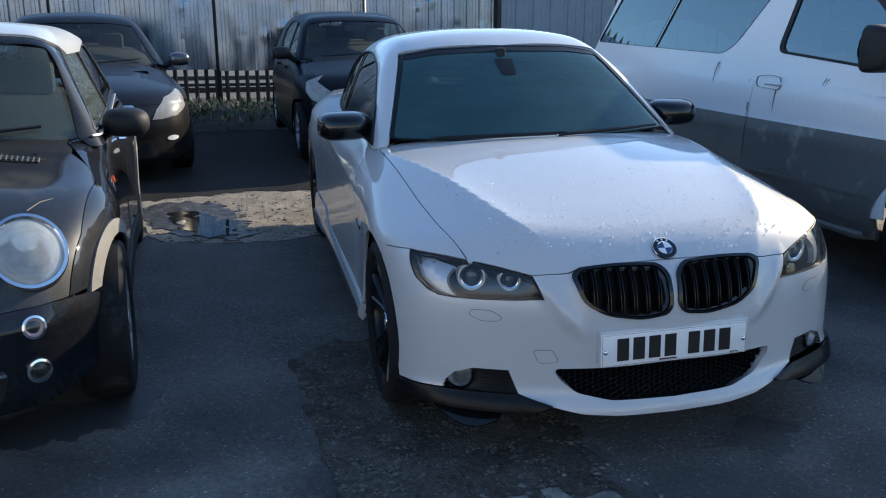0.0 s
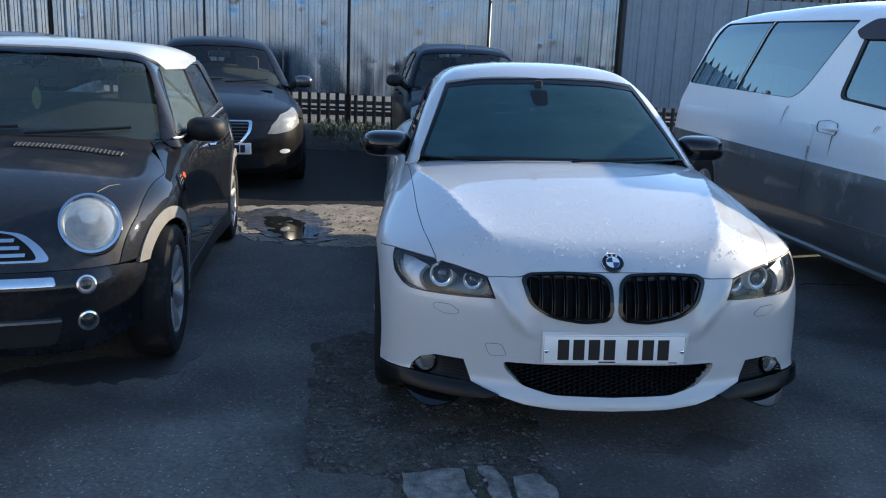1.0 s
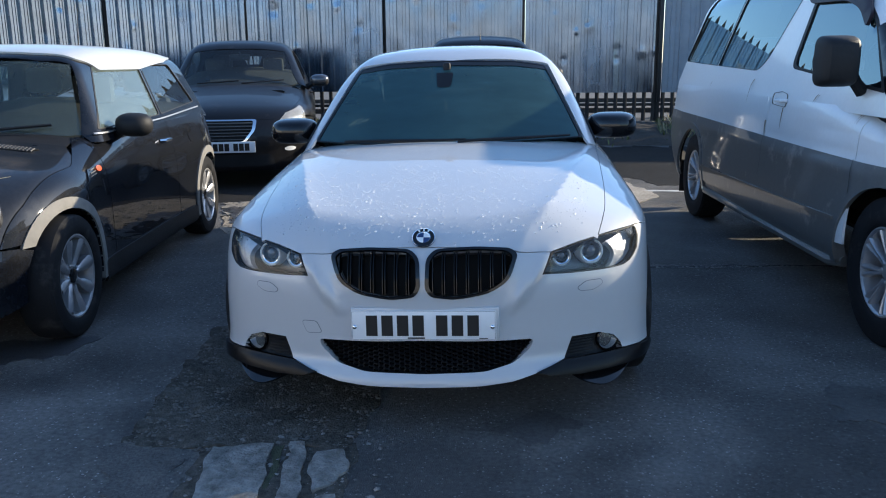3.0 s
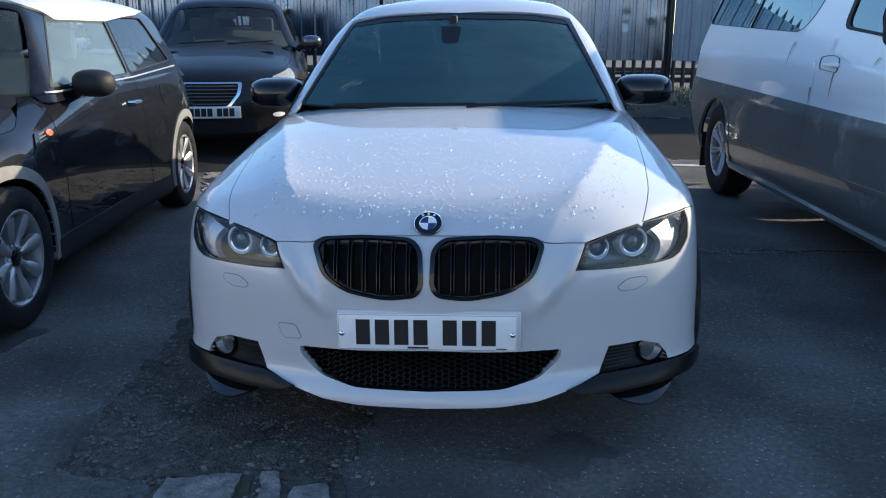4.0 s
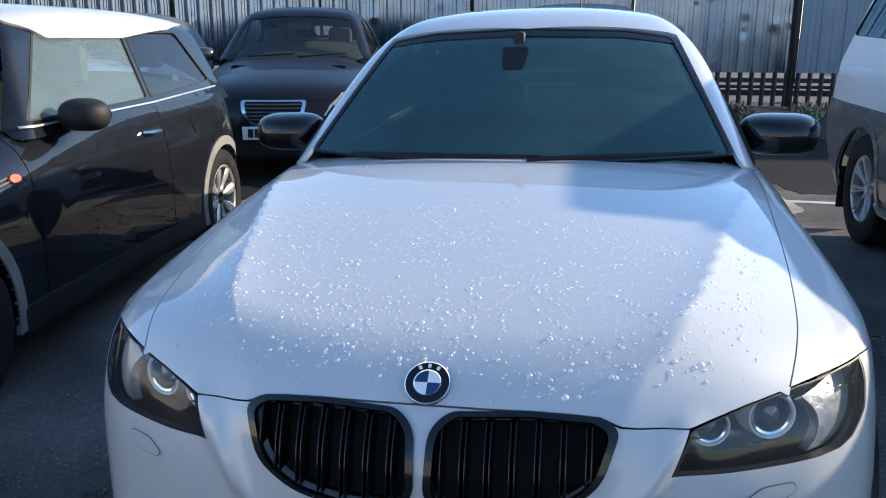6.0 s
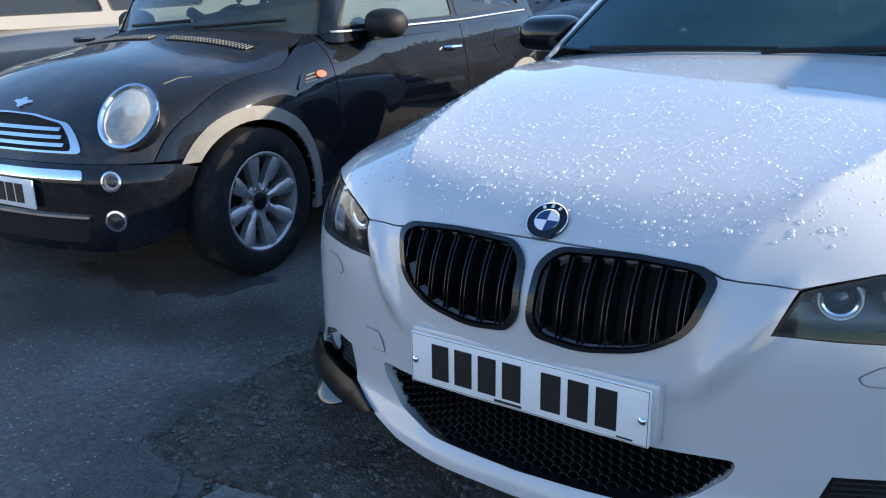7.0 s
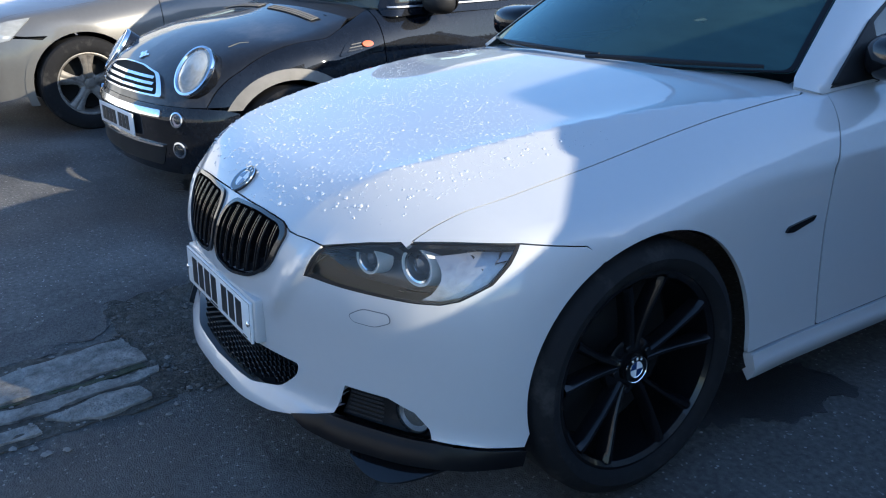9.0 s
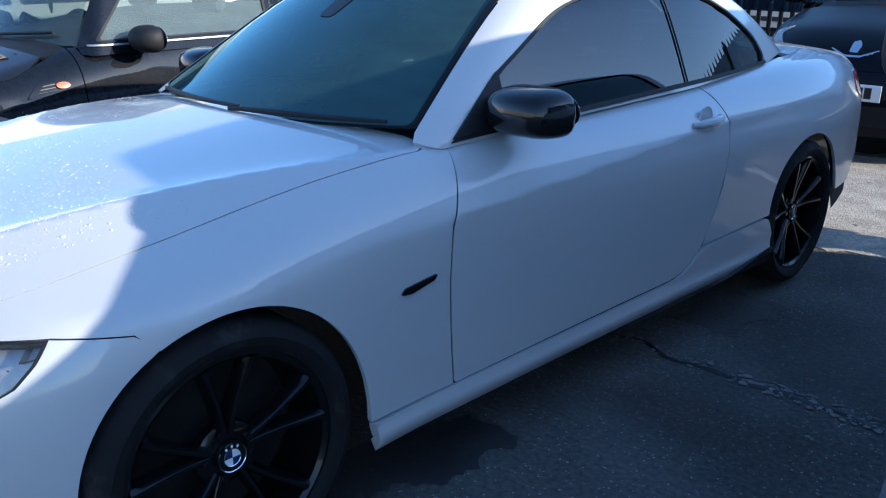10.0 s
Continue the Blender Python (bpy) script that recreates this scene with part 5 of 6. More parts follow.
mc.panel("sill_trim", M["black_plastic"], "S", [rounded([(1.0, .17), (2.72, .17), (2.72, .285), (1.0, .285)], .02)], step=.05, off=.010, flange=.03, mirror=True)
mc.panel("belt_strip", M["alloy"], "S", [[(1.27, .920), (2.4, .929), (3.3, .957), (3.3, .965), (2.4, .937), (1.27, .928)]], skin=MINI_C, step=.03, off=.010, flange=.012, mirror=True)
side = mc.panel("side_indicator", M["black_paint"], "S", [rounded([(.90, .712), (1.165, .732), (1.17, .788), (.965, .772)], .02)], step=.03, off=.006, flange=.01, mirror=True)
for z in (.733, .747, .761):
    mc.panel("louvre", M["grey_plastic"], "S", [rounded([(.955 + (z - .733), z - .003), (1.05, z + .003), (1.05, z + .008), (.965 + (z - .733), z + .002)], .002)], step=.02, off=.009, flange=.003, mirror=True, parent=tuple(side))
mc.panel("amber_lens", M["amber"], "S", [oval(1.085, .758, .034, .014)], step=.015, off=.016, flange=.012, mirror=True, parent=tuple(side))
mc.panel("fuel_cap", M["black_paint"], "S", [oval(2.80, .80, .075, .075)], step=.03, off=.003, flange=.006, mirror=True)
side_mirror(mini, .845, 1.53, .955, .21, .135, .10, M["black_plastic"], M["black_plastic"], arm=.04)
vents = mc.panel("scuttle_vent", M["inner"], "T", [rounded([(.05, .955), (.56, .955), (.50, .90), (.05, .90)], .015)], step=.05, off=.004, flange=.006, mirror=True)
for vent, s in zip(vents, (1, -1)):
    for i in range(26):
        x = .062 + .47 * i / 25
        bm = bmesh.new()
        a, b = MINI.lay("T", [(x, .904), (x, .951)])
        tube(bm, [(s * q[0], q[1], q[2] + .006) for q in (a, b)], .0036, 5)
        part("vent_bar", bm, M["grey_plastic"], vent)
    for y in (.917, .937):
        bm = bmesh.new()
        tube(bm, [(s * q[0], q[1], q[2] + .007) for q in MINI.lay("T", [(.06 + .47 * k / 6, y) for k in range(7)])], .0032, 5)
        part("vent_rail", bm, M["grey_plastic"], vent)
bm = bmesh.new()
for k in range(7):
    z = 1.155 - .016 * k
    w = (.008, .018, .022, .024, .022, .018, .010)[k]
    box(bm, .0 - w, .0 + w, 1.452, 1.455, z - .0165, z)
tube(bm, [(0, 1.4535, 1.155), (0, 1.4535, 1.205)], .001, 5)
part("air_freshener", bm, M["leaf"], mini, "leaf-shaped green air freshener hung from the mirror")
bm = bmesh.new()
tube(bm, [(.10, 2.68, 1.395), (.10, 2.70, 1.43), (.10, 2.74, 1.67)], [.012, .004, .002], 6)
part("aerial", bm, M["black_plastic"], mini)

# ---- van ----
van = thing("white_van", "white over grey people carrier van with rust-streaked side", "van", pose(2.878, .38, 0, 0, 0, 2.5))
vc = build_car(van, VAN, VAN_C, dict(
    paint=M["van_white"], low=M["grey_two_tone"], arches=((.73, .35, .385), (3.96, .35, .385)), sill=.40, belt=1.06, seam=.66, chin=.30, length=5.02,
    lip=(0, .25, .45, .62), bonnet=[(.70, .30), (.76, .45)], cowl=[(.70, .50), (.4, .36), (0, .30)],
    door=[1.03, 2.25], handle_z=1.05, handle=M["van_white"], belt_y=(.52, 4.78),
    windows=[[(.92, 1.135), (1.22, 1.47, .05), (1.46, 1.62, .06), (2.08, 1.635, .04), (2.14, 1.235, .07)], [(2.58, 1.28, .10), (2.22, 1.725, .03), (3.372, 1.765, .005), (3.648, 1.235, .005), (2.71, 1.21, .10)], [(3.668, 1.235, .005), (3.392, 1.765, .005), (4.34, 1.785, .05), (4.70, 1.265, .05)]],
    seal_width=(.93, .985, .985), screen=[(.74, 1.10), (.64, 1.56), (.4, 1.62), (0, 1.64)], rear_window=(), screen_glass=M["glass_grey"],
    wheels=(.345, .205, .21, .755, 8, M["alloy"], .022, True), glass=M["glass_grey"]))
van_low = [(4.84, .845), (4.80, .62), (4.60, .44), (4.50, .36), (4.36, .36)] + [(3.96 + .392 * math.cos(radians(a)), .35 + .392 * math.sin(radians(a))) for a in np.linspace(5, 175, 22)] + [(3.55, .36), (1.135, .36)] \
    + [(.73 + .392 * math.cos(radians(a)), .35 + .392 * math.sin(radians(a))) for a in np.linspace(5, 150, 18)] + [(.36, .62), (.34, .815), (1.0, .815), (2.25, .825)]
vc.panel("lower_body", M["grey_two_tone"], "S", [van_low], step=.05, off=.006, flange=.012, mirror=True, label="grey lower body band")
arch_trim(vc, "arch_lip", M["grey_two_tone"], .73, .35, .376, .425, .012, zmin=.30)
arch_trim(vc, "arch_lip", M["grey_two_tone"], 3.96, .35, .376, .425, .012, zmin=.30)
for y in (1.03, 2.25):
    vc.panel("band_seam", M["ink"], "S", [[(y - .003, .58), (y + .003, .58), (y + .003, .82), (y - .003, .82)]], step=.03, off=.0085, flange=0, mirror=True)
vc.panel("side_strip", M["silver"], "S", [[(1.12, .508), (2.25, .488), (3.56, .462), (3.56, .482), (2.25, .508), (1.12, .528)]], step=.05, off=.016, flange=.012, mirror=True)
def van_step(bm):
    tube(bm, [(.845, 1.1, .30), (.875, 1.2, .285), (.875, 3.5, .285), (.845, 3.66, .30)], .028, 10)


on_both(van_step, "side_step", M["silver"], van)
def flap(bm):
    box(bm, .68, .86, 4.38, 4.395, .14, .42, .004)


on_both(flap, "mud_flap", M["rubber"], van)
side_mirror(van, .985, 1.12, 1.28, .19, .24, .12, M["black_plastic"], M["black_plastic"], arm=.06, sq=.35)
vis = [(2.17, 1.65, .02), (2.04, 1.715, .05), (1.54, 1.690, .06), (1.40, 1.60, .05), (1.285, 1.50, .03), (1.30, 1.44, .02), (1.43, 1.535, .06), (1.62, 1.585, .06), (2.10, 1.60, .03)]
vc.panel("wind_deflector", M["visor"], "S", [rounded(vis, .03)], skin=VAN_C, step=.04, off=.02, flange=.018, mirror=True)
vc.panel("quarter_glass", M["black_gloss"], "S", [rounded([(.80, 1.13), (.91, 1.13), (1.20, 1.44), (1.17, 1.46)], .01)], skin=VAN_C, step=.04, off=.004, flange=.006, mirror=True)
for y in (2.25,):
    vc.panel("handle_recess", M["grey_plastic"], "S", [rounded([(1.98, 1.01), (2.22, 1.02), (2.24, 1.085), (2.10, 1.10), (1.99, 1.085)], .03), shrink(rounded([(1.98, 1.01), (2.22, 1.02), (2.24, 1.085), (2.10, 1.10), (1.99, 1.085)], .03), .93)], step=.02, off=.004, flange=.004, mirror=True)
rnd = random.Random(8)
for y, z, L in ((2.71, 1.20, .20), (3.70, 1.22, .14), (2.02, 1.01, .13), (2.27, .92, .12), (1.10, 1.12, .14), (1.62, 1.15, .10), (2.26, .80, .14)):
    for k in range(2):
        w, dx = rnd.uniform(.004, .009), rnd.uniform(-.012, .012)
        vc.panel("rust_streak", M["rust"], "S", [[(y + dx - w, z), (y + dx + w, z), (y + dx + w * .5, z - L * .6), (y + dx, z - L), (y + dx - w * .6, z - L * .5)]], step=.02, off=.0012 + .0004 * k, flange=0, mirror=True)
cockpit(van, .9, 1.04, .7, 1.5, 2.6, .36)
# hidden dark box added to stop sun passing through the van below the glass
bm = bmesh.new()
box(bm, -.80, .80, .60, 1.30, .78, 1.07, .02)
part("sun_block", bm, M["inner"], van)
lens_lamp(vc, VAN, "C", [tuple(q) for q in VAN.outline("C", "C", [("F", .48, .70), ("F", .66, .70), ("S", .34, .72), ("S", .34, .80), ("F", .60, .82), ("F", .48, .80)])])
bars_plate("number_plate", .52, .111, pose(0, -.012, .48), van)

# ---- dark hatchback with a chrome grille ----
lancia = thing("dark_hatchback_car", "dark purple-brown hatchback with chrome-framed slatted grille", "car", pose(-2.50, 5.45, .015, .9, 0, 13.0))
lc = build_car(lancia, LANCIA, LANCIA_C, dict(
    paint=M["dark_brown"], bumper=M["dark_brown"], low=M["black_plastic"], arches=((.90, .31, .345), (3.60, .31, .345)), sill=.28, belt=.97, seam=.70, chin=.19, length=4.5,
    lip=(0, .2, .4, .55), bonnet=[(.62, .34), (.68, .6), (.72, 1.0), (.72, 1.36)], cowl=[(.62, 1.34), (.35, 1.25), (0, 1.2)],
    door=[1.45, 2.50, 3.42], handle_z=.86, belt_y=(1.52, 4.28),
    windows=[[(1.62, 1.01), (2.05, 1.32, .1), (2.46, 1.37), (2.50, 1.02)], [(2.56, 1.02), (2.54, 1.37), (3.1, 1.36, .1), (3.55, 1.22, .1), (3.4, 1.04)]],
    screen=[(.70, .99), (.53, 1.36), (.35, 1.385), (0, 1.395)], rear_window=(4.1, 4.2),
    wheels=(.315, .215, .2, .765, 7, M["alloy"], .04, False)))
cockpit(lancia, 1.5, .98, .66, 2.2, 3.1, .36, (1.92, 1.30))
LG = rounded([(-.28, .70), (.28, .70), (.26, .60), (.16, .48), (-.16, .48), (-.26, .60)], .03)
lg = lc.panel("grille", M["inner"], "F", [LG], step=.04, off=.003, flange=0)[0]
lc.panel("grille_frame", M["chrome"], "F", [LG, shrink(LG, .88)], step=.03, off=.016, flange=.02, parent=lg)
for z in (.515, .55, .58, .61, .64, .67):
    hw = min(.235, .17 + (z - .515) * .75)
    lc.panel("slat", M["grey_plastic"], "F", [[(-hw, z - .004), (hw, z - .004), (hw, z + .004), (-hw, z + .004)]], step=.03, off=.012, flange=.012, parent=lg)
LH = [tuple(q) for q in LANCIA.outline("C", "C", [("F", .42, .575), ("F", .52, .575), ("F", .66, .60), ("S", .42, .66), ("S", .52, .80), ("F", .70, .81), ("F", .56, .75), ("F", .47, .66)])]
lens_lamp(lc, LANCIA, "C", LH)
lc.panel("fog_light", M["lamp_cream"], "F", [oval(.60, .40, .055, .022)], step=.02, off=.005, mirror=True)
lc.panel("lower_intake", M["inner"], "F", [rounded([(-.45, .24), (.45, .24), (.42, .36), (-.42, .36)], .03)], step=.05, off=.003, flange=0)
bars_plate("number_plate", .52, .111, pose(0, -.012, .44), lancia)
side_mirror(lancia, .94, 1.62, 1.03, .22, .14, .09, M["mirror_cap"], M["black_plastic"], arm=.05)

# ---- small black city car ----
pug = thing("black_city_car", "small black city car with large headlamps and roof aerial", "car", pose(.06, 5.95, .05, 1.7, 0, 3.5))
gc = build_car(pug, PUG, PUG_C, dict(
    paint=M["black_clean"], arches=((.70, .29, .32), (2.95, .29, .32)), sill=.26, belt=.97, seam=.62, chin=.19, length=3.42,
    lip=(0, .2, .36, .5), bonnet=[(.56, .36), (.62, .6), (.66, .85), (.66, .98)], cowl=[(.56, .98), (.35, .92), (0, .88)],
    door=[1.05, 1.95, 2.62], handle_z=.86, belt_y=(1.15, 3.35),
    windows=[[(1.25, 1.01), (1.6, 1.30, .08), (1.92, 1.36), (1.95, 1.02)], [(2.0, 1.02), (1.98, 1.36), (2.5, 1.35, .1), (2.85, 1.2, .1), (2.7, 1.04)]],
    screen=[(.65, .99), (.53, 1.33), (.35, 1.36), (0, 1.37)], rear_window=(3.2, 3.27),
    wheels=(.29, .19, .17, .71, 6, M["alloy"], .04, False)))
cockpit(pug, 1.15, .98, .6, 1.75, 2.4, .33, (1.50, 1.29))
PH = [tuple(q) for q in PUG.outline("C", "C", [("F", .46, .63), ("F", .58, .60), ("S", .34, .63), ("S", .47, .70), ("S", .54, .79), ("S", .50, .855), ("F", .60, .80), ("F", .50, .72)])]
lens_lamp(gc, PUG, "C", PH)
gc.panel("badge", M["chrome"], "F", [rounded([(-.03, .73), (.025, .725), (.035, .77), (.01, .80), (-.03, .79)], .01)], step=.02, off=.008, flange=.008)
gc.panel("badge_trim", M["chrome"], "F", [[(-.16, .745), (-.05, .70), (.05, .70), (.16, .745), (.15, .748), (.05, .712), (-.05, .712), (-.15, .748)]], step=.02, off=.006, flange=.006)
gc.panel("grille", M["inner"], "F", [rounded([(-.40, .26), (.40, .26), (.36, .40), (-.36, .40)], .05)], step=.05, off=.003, flange=0)
bars_plate("number_plate", .52, .111, pose(0, -.012, .49), pug)
side_mirror(pug, .86, 1.28, 1.04, .2, .14, .09, M["black_plastic"], M["black_plastic"], arm=.05)
bm = bmesh.new()
tube(bm, [(0, 1.62, 1.40), (0, 1.66, 1.50), (0, 1.72, 1.66)], [.01, .004, .002], 6)
part("aerial", bm, M["black_plastic"], pug)

# ---- silver hatchbacks ----
SILVER = dict(
    paint=M["silver"], arches=((.85, .32, .36), (3.45, .32, .36)), sill=.28, belt=.95, seam=.66, chin=.19, length=4.25,
    lip=(0, .2, .4, .55), bonnet=[(.62, .34), (.68, .6), (.72, 1.0), (.72, 1.32)], cowl=[(.62, 1.30), (.35, 1.22), (0, 1.17)],
    door=[1.42, 2.45, 3.25], handle_z=.84, belt_y=(1.48, 4.1),
    windows=[[(1.6, .99), (2.05, 1.28, .1), (2.42, 1.33), (2.46, 1.0)], [(2.52, 1.0), (2.5, 1.33), (3.05, 1.32, .1), (3.45, 1.2, .1), (3.3, 1.02)]],
    screen=[(.70, .97), (.53, 1.32), (.35, 1.345), (0, 1.355)], rear_window=(3.95, 4.05),
    wheels=(.325, .215, .2, .765, 5, M["hub_dull"], .06, True))
silver_a = thing("silver_hatchback_car", "silver hatchback parked beside the black hatchback, dusty alloy wheels", "car", pose(-5.10, -.36, 0, 0, 0, 2.0))
sa = build_car(silver_a, HATCH, HATCH_C, SILVER)
cockpit(silver_a, 1.45, .96, .66, 2.1, 3.0, .36)
SH = [tuple(q) for q in HATCH.outline("C", "C", [("F", .45, .60), ("F", .62, .60), ("S", .40, .64), ("S", .55, .78), ("F", .70, .76), ("F", .55, .70)])]
lens_lamp(sa, HATCH, "C", SH)
arch_trim(sa, "arch_lip", M["silver"], .85, .32, .36, .41, .006)
silver_b = thing("silver_saloon_car", "pale silver-blue car parked against the steel fence", "car", pose(-5.0, 5.6, .02, .9, 0, 13.0))
sb = build_car(silver_b, HATCH, HATCH_C, SILVER)
cockpit(silver_b, 1.45, .96, .66, 2.1, 3.0, .36)
lens_lamp(sb, HATCH, "C", SH)
side_mirror(silver_b, .95, 1.62, 1.02, .22, .14, .09, M["black_plastic"], M["black_plastic"], arm=.05)

# ---- white coupe-cabriolet: fittings ----
for lp in (kidney, kidney_l):
    g = C.panel("kidney_grille", M["inner"], "F", [lp], skin=W, step=.03, off=-.045, flange=0)[0]
    C.panel("grille_frame", M["black_gloss"], "F", [shrink(lp, 1.04), shrink(lp, .945)], skin=W, step=.018, off=.007, flange=.012, parent=g, label="gloss black grille surround")
    pts = np.array(lp)
    xs = np.linspace(pts[:, 0].min() + .028, pts[:, 0].max() - .028, 13)
    for i, x in enumerate(xs):
        x = x + (.006 if i % 2 else -.006)
        cross = []
        for (x0, z0), (x1, z1) in zip(pts, np.roll(pts, -1, axis=0)):
            if (x0 > x) != (x1 > x):
                cross.append(z0 + (z1 - z0) * (x - x0) / (x1 - x0))
        if len(cross) < 2:
            continue
        za, zb = min(cross) + .008, max(cross) - .008
        q = W.lay("F", [(x, za + (zb - za) * k / 6) for k in range(7)])
        v, f = [], []
        for p in q:
            for dx, dy in ((-.0022, .002), (-.0008, -.003), (.0008, -.003), (.0022, .002), (.0022, .040), (-.0022, .040)):
                v.append((p[0] + dx, p[1] + dy, p[2]))
        for j in range(6):
            for k in range(6):
                f.append((j * 6 + k, j * 6 + (k + 1) % 6, (j + 1) * 6 + (k + 1) % 6, (j + 1) * 6 + k))
        mesh_object("slat", v, f, M["black_gloss"], g, sharp=30)

# lower intake with honeycomb mesh
net = C.panel("lower_intake", M["inner"], "F", [rounded(INTAKE, .02)], skin=W, step=.05, off=-.06, flange=0)[0]
v, f = [], []
hexr, poly = .0125, np.array(shrink(rounded(INTAKE, .02), .995))
row = 0
z = .215
while z < .345:
    x = -.40 + (row % 2) * hexr * 1.5
    while x < .40:
        if inside([poly], np.array([(x, z)]))[0]:
            y = float(w_nose(abs(x)) + w_lean(z)) + .022
            k = len(v)
            for ring, (r, dy) in enumerate(((1.0, 0), (.80, -.002), (.74, .014))):
                for a in range(6):
                    t = math.pi / 3 * a
                    v.append((x + hexr * r * math.cos(t), y + dy, z + hexr * .62 * r * math.sin(t) * 1.12))
            for ring in (0, 6):
                for a in range(6):
                    f.append((k + ring + a, k + ring + (a + 1) % 6, k + ring + 6 + (a + 1) % 6, k + ring + 6 + a))
        x += hexr * 3
    z += hexr * .62 * .97
    row += 1
mesh_object("honeycomb_mesh", v, f, M["black_satin"], net, smooth=False)["kind"] = "stuff"

# plate on its plinth
plate = new("number_plate")
plate.parent = bmw
plate.matrix_local = pose(0, .015, .400, -2, 0, 0)
bm = bmesh.new()
box(bm, -.257, .266, .004, .035, -.050, .063, .006)
part("plinth", bm, M["white"], plate)
bm = bmesh.new()
box(bm, -.254, .254, -.004, .004, -.054, .054, .003)
part("plate_blank", bm, M["plate"], plate)
for x0, x1, z0, z1 in ((-.250, .250, .0500, .0508), (-.250, .250, -.0508, -.0500), (-.2508, -.250, -.0508, .0508), (.250, .2508, -.0508, .0508)):
    bm = bmesh.new()
    box(bm, x0, x1, -.0046, -.0040, z0, z1)
    part("border_line", bm, M["ink"], plate)
x = -.204
for n in (4, 3):
    for i in range(n):
        bm = bmesh.new()
        box(bm, x + .003, x + .043, -.0052, -.0040, -.037, .037)
        part("bar", bm, M["ink"], plate)
        x += .0545
    x += .028
bm = bmesh.new()
box(bm, -.055, .005, -.005, -.004, -.0475, -.0425)
part("small_bar", bm, M["ink"], plate)
bm = bmesh.new()
box(bm, .195, .225, -.005, -.004, -.0475, -.0445)
part("small_bar", bm, M["ink"], plate)
for s in (-1, 1):
    bm = bmesh.new()
    lathe(bm, [(.0075, -.003), (.0075, -.007), (.004, -.010), (.001, -.0105)], "Y", (s * .241, 0, -.004), 14, close=False)
    part("screw", bm, M["chrome"], plate)


def roundel(name, parent, m, r):
    """A round badge: dark ring, thin bright rims, blue and white quarters."""
    b = new(name)
    b.parent = parent
    b.matrix_local = m
    bm = bmesh.new()
    lathe(bm, [(r, -.003), (r, .002), (r * .96, .0035), (r * .60, .0035)], "Z", seg=40, close=False)
    part("ring", bm, M["black_gloss"], b)
    for rr in (r * .985, r * .60):
        bm = bmesh.new()
        lathe(bm, [(rr + r * .02, .002), (rr, .0048), (rr - r * .04, .0035)], "Z", seg=40, close=False)
        part("rim", bm, M["chrome"], b)
    for q in range(4):
        bm = bmesh.new()
        c = bm.verts.new((0, 0, .0036))
        arc = [bm.verts.new((r * .585 * math.cos(math.pi / 2 * (q + i / 8)), r * .585 * math.sin(math.pi / 2 * (q + i / 8)), .0036)) for i in range(9)]
        for a0, a1 in zip(arc, arc[1:]):
            bm.faces.new((c, a0, a1))
        part("quarter", bm, M["plate"] if q % 2 == 0 else M["logo_blue"], b)
    for a in (60, 90, 120):
        bm = bmesh.new()
        box(bm, -r * .07, r * .07, r * .70, r * .88, .0036, .0044)
        bmesh.ops.rotate(bm, verts=bm.verts[:], cent=(0, 0, 0), matrix=Matrix.Rotation(radians(a - 90), 3, "Z"))
        part("bar", bm, M["plate"], b)
    return b


q = W.lay("T", [(0, .118)])[0]
n = W.normal(q[None])[0]
roundel("badge", bmw, Matrix.Translation(Vector(q) + Vector(n) * .003) @ (Matrix(((1, 0, 0), (0, n[2], n[1]), (0, -n[1], n[2])))).to_4x4(), .041)

# headlights
HEAD = HEAD_LOW + HEAD_TOP
hl = [tuple(p) for p in W.outline("C", "C", finer(HEAD + [HEAD[0]])[:-1])]
heads = C.panel("headlight", M["lens"], "C", [shrink(hl, .985)], skin=W, step=.025, off=-.002, flange=.004, mirror=True, label="clear twin-lamp headlight with dark bezel")
C.panel("lamp_housing", M["lamp_black"], "C", [shrink(hl, .985)], skin=W, step=.025, off=-.115, flange=-.11, mirror=True, parent=tuple(heads))
C.panel("lamp_seal", M["black_plastic"], "C", [shrink(hl, 1.0), shrink(hl, .965)], skin=W, step=.02, off=-.001, flange=.02, mirror=True, parent=tuple(heads))
outer = [tuple(p) for p in W.outline("C", "C", [("F", .672, .572), ("F", .735, .570), ("S", .350, .600), ("S", .372, .630), ("S", .380, .652), ("F", .70, .652), ("F", .664, .652)])]
edge = outer[0][0]
far = [p for p in shrink(hl, .955) if p[0] > edge]
low, top = min(q[1] for q in far), max(q[1] for q in far)
outer = [tuple(p) for p in far]
for i in range(1, 9):
    f = i / 9
    outer.append((edge + .012 + .030 * math.sin(math.pi * f), top - .003 - f * (top - low - .004)))
C.panel("side_reflector", M["fluted"], "C", [outer], skin=W, step=.02, off=-.03, flange=.02, mirror=True, parent=tuple(heads))
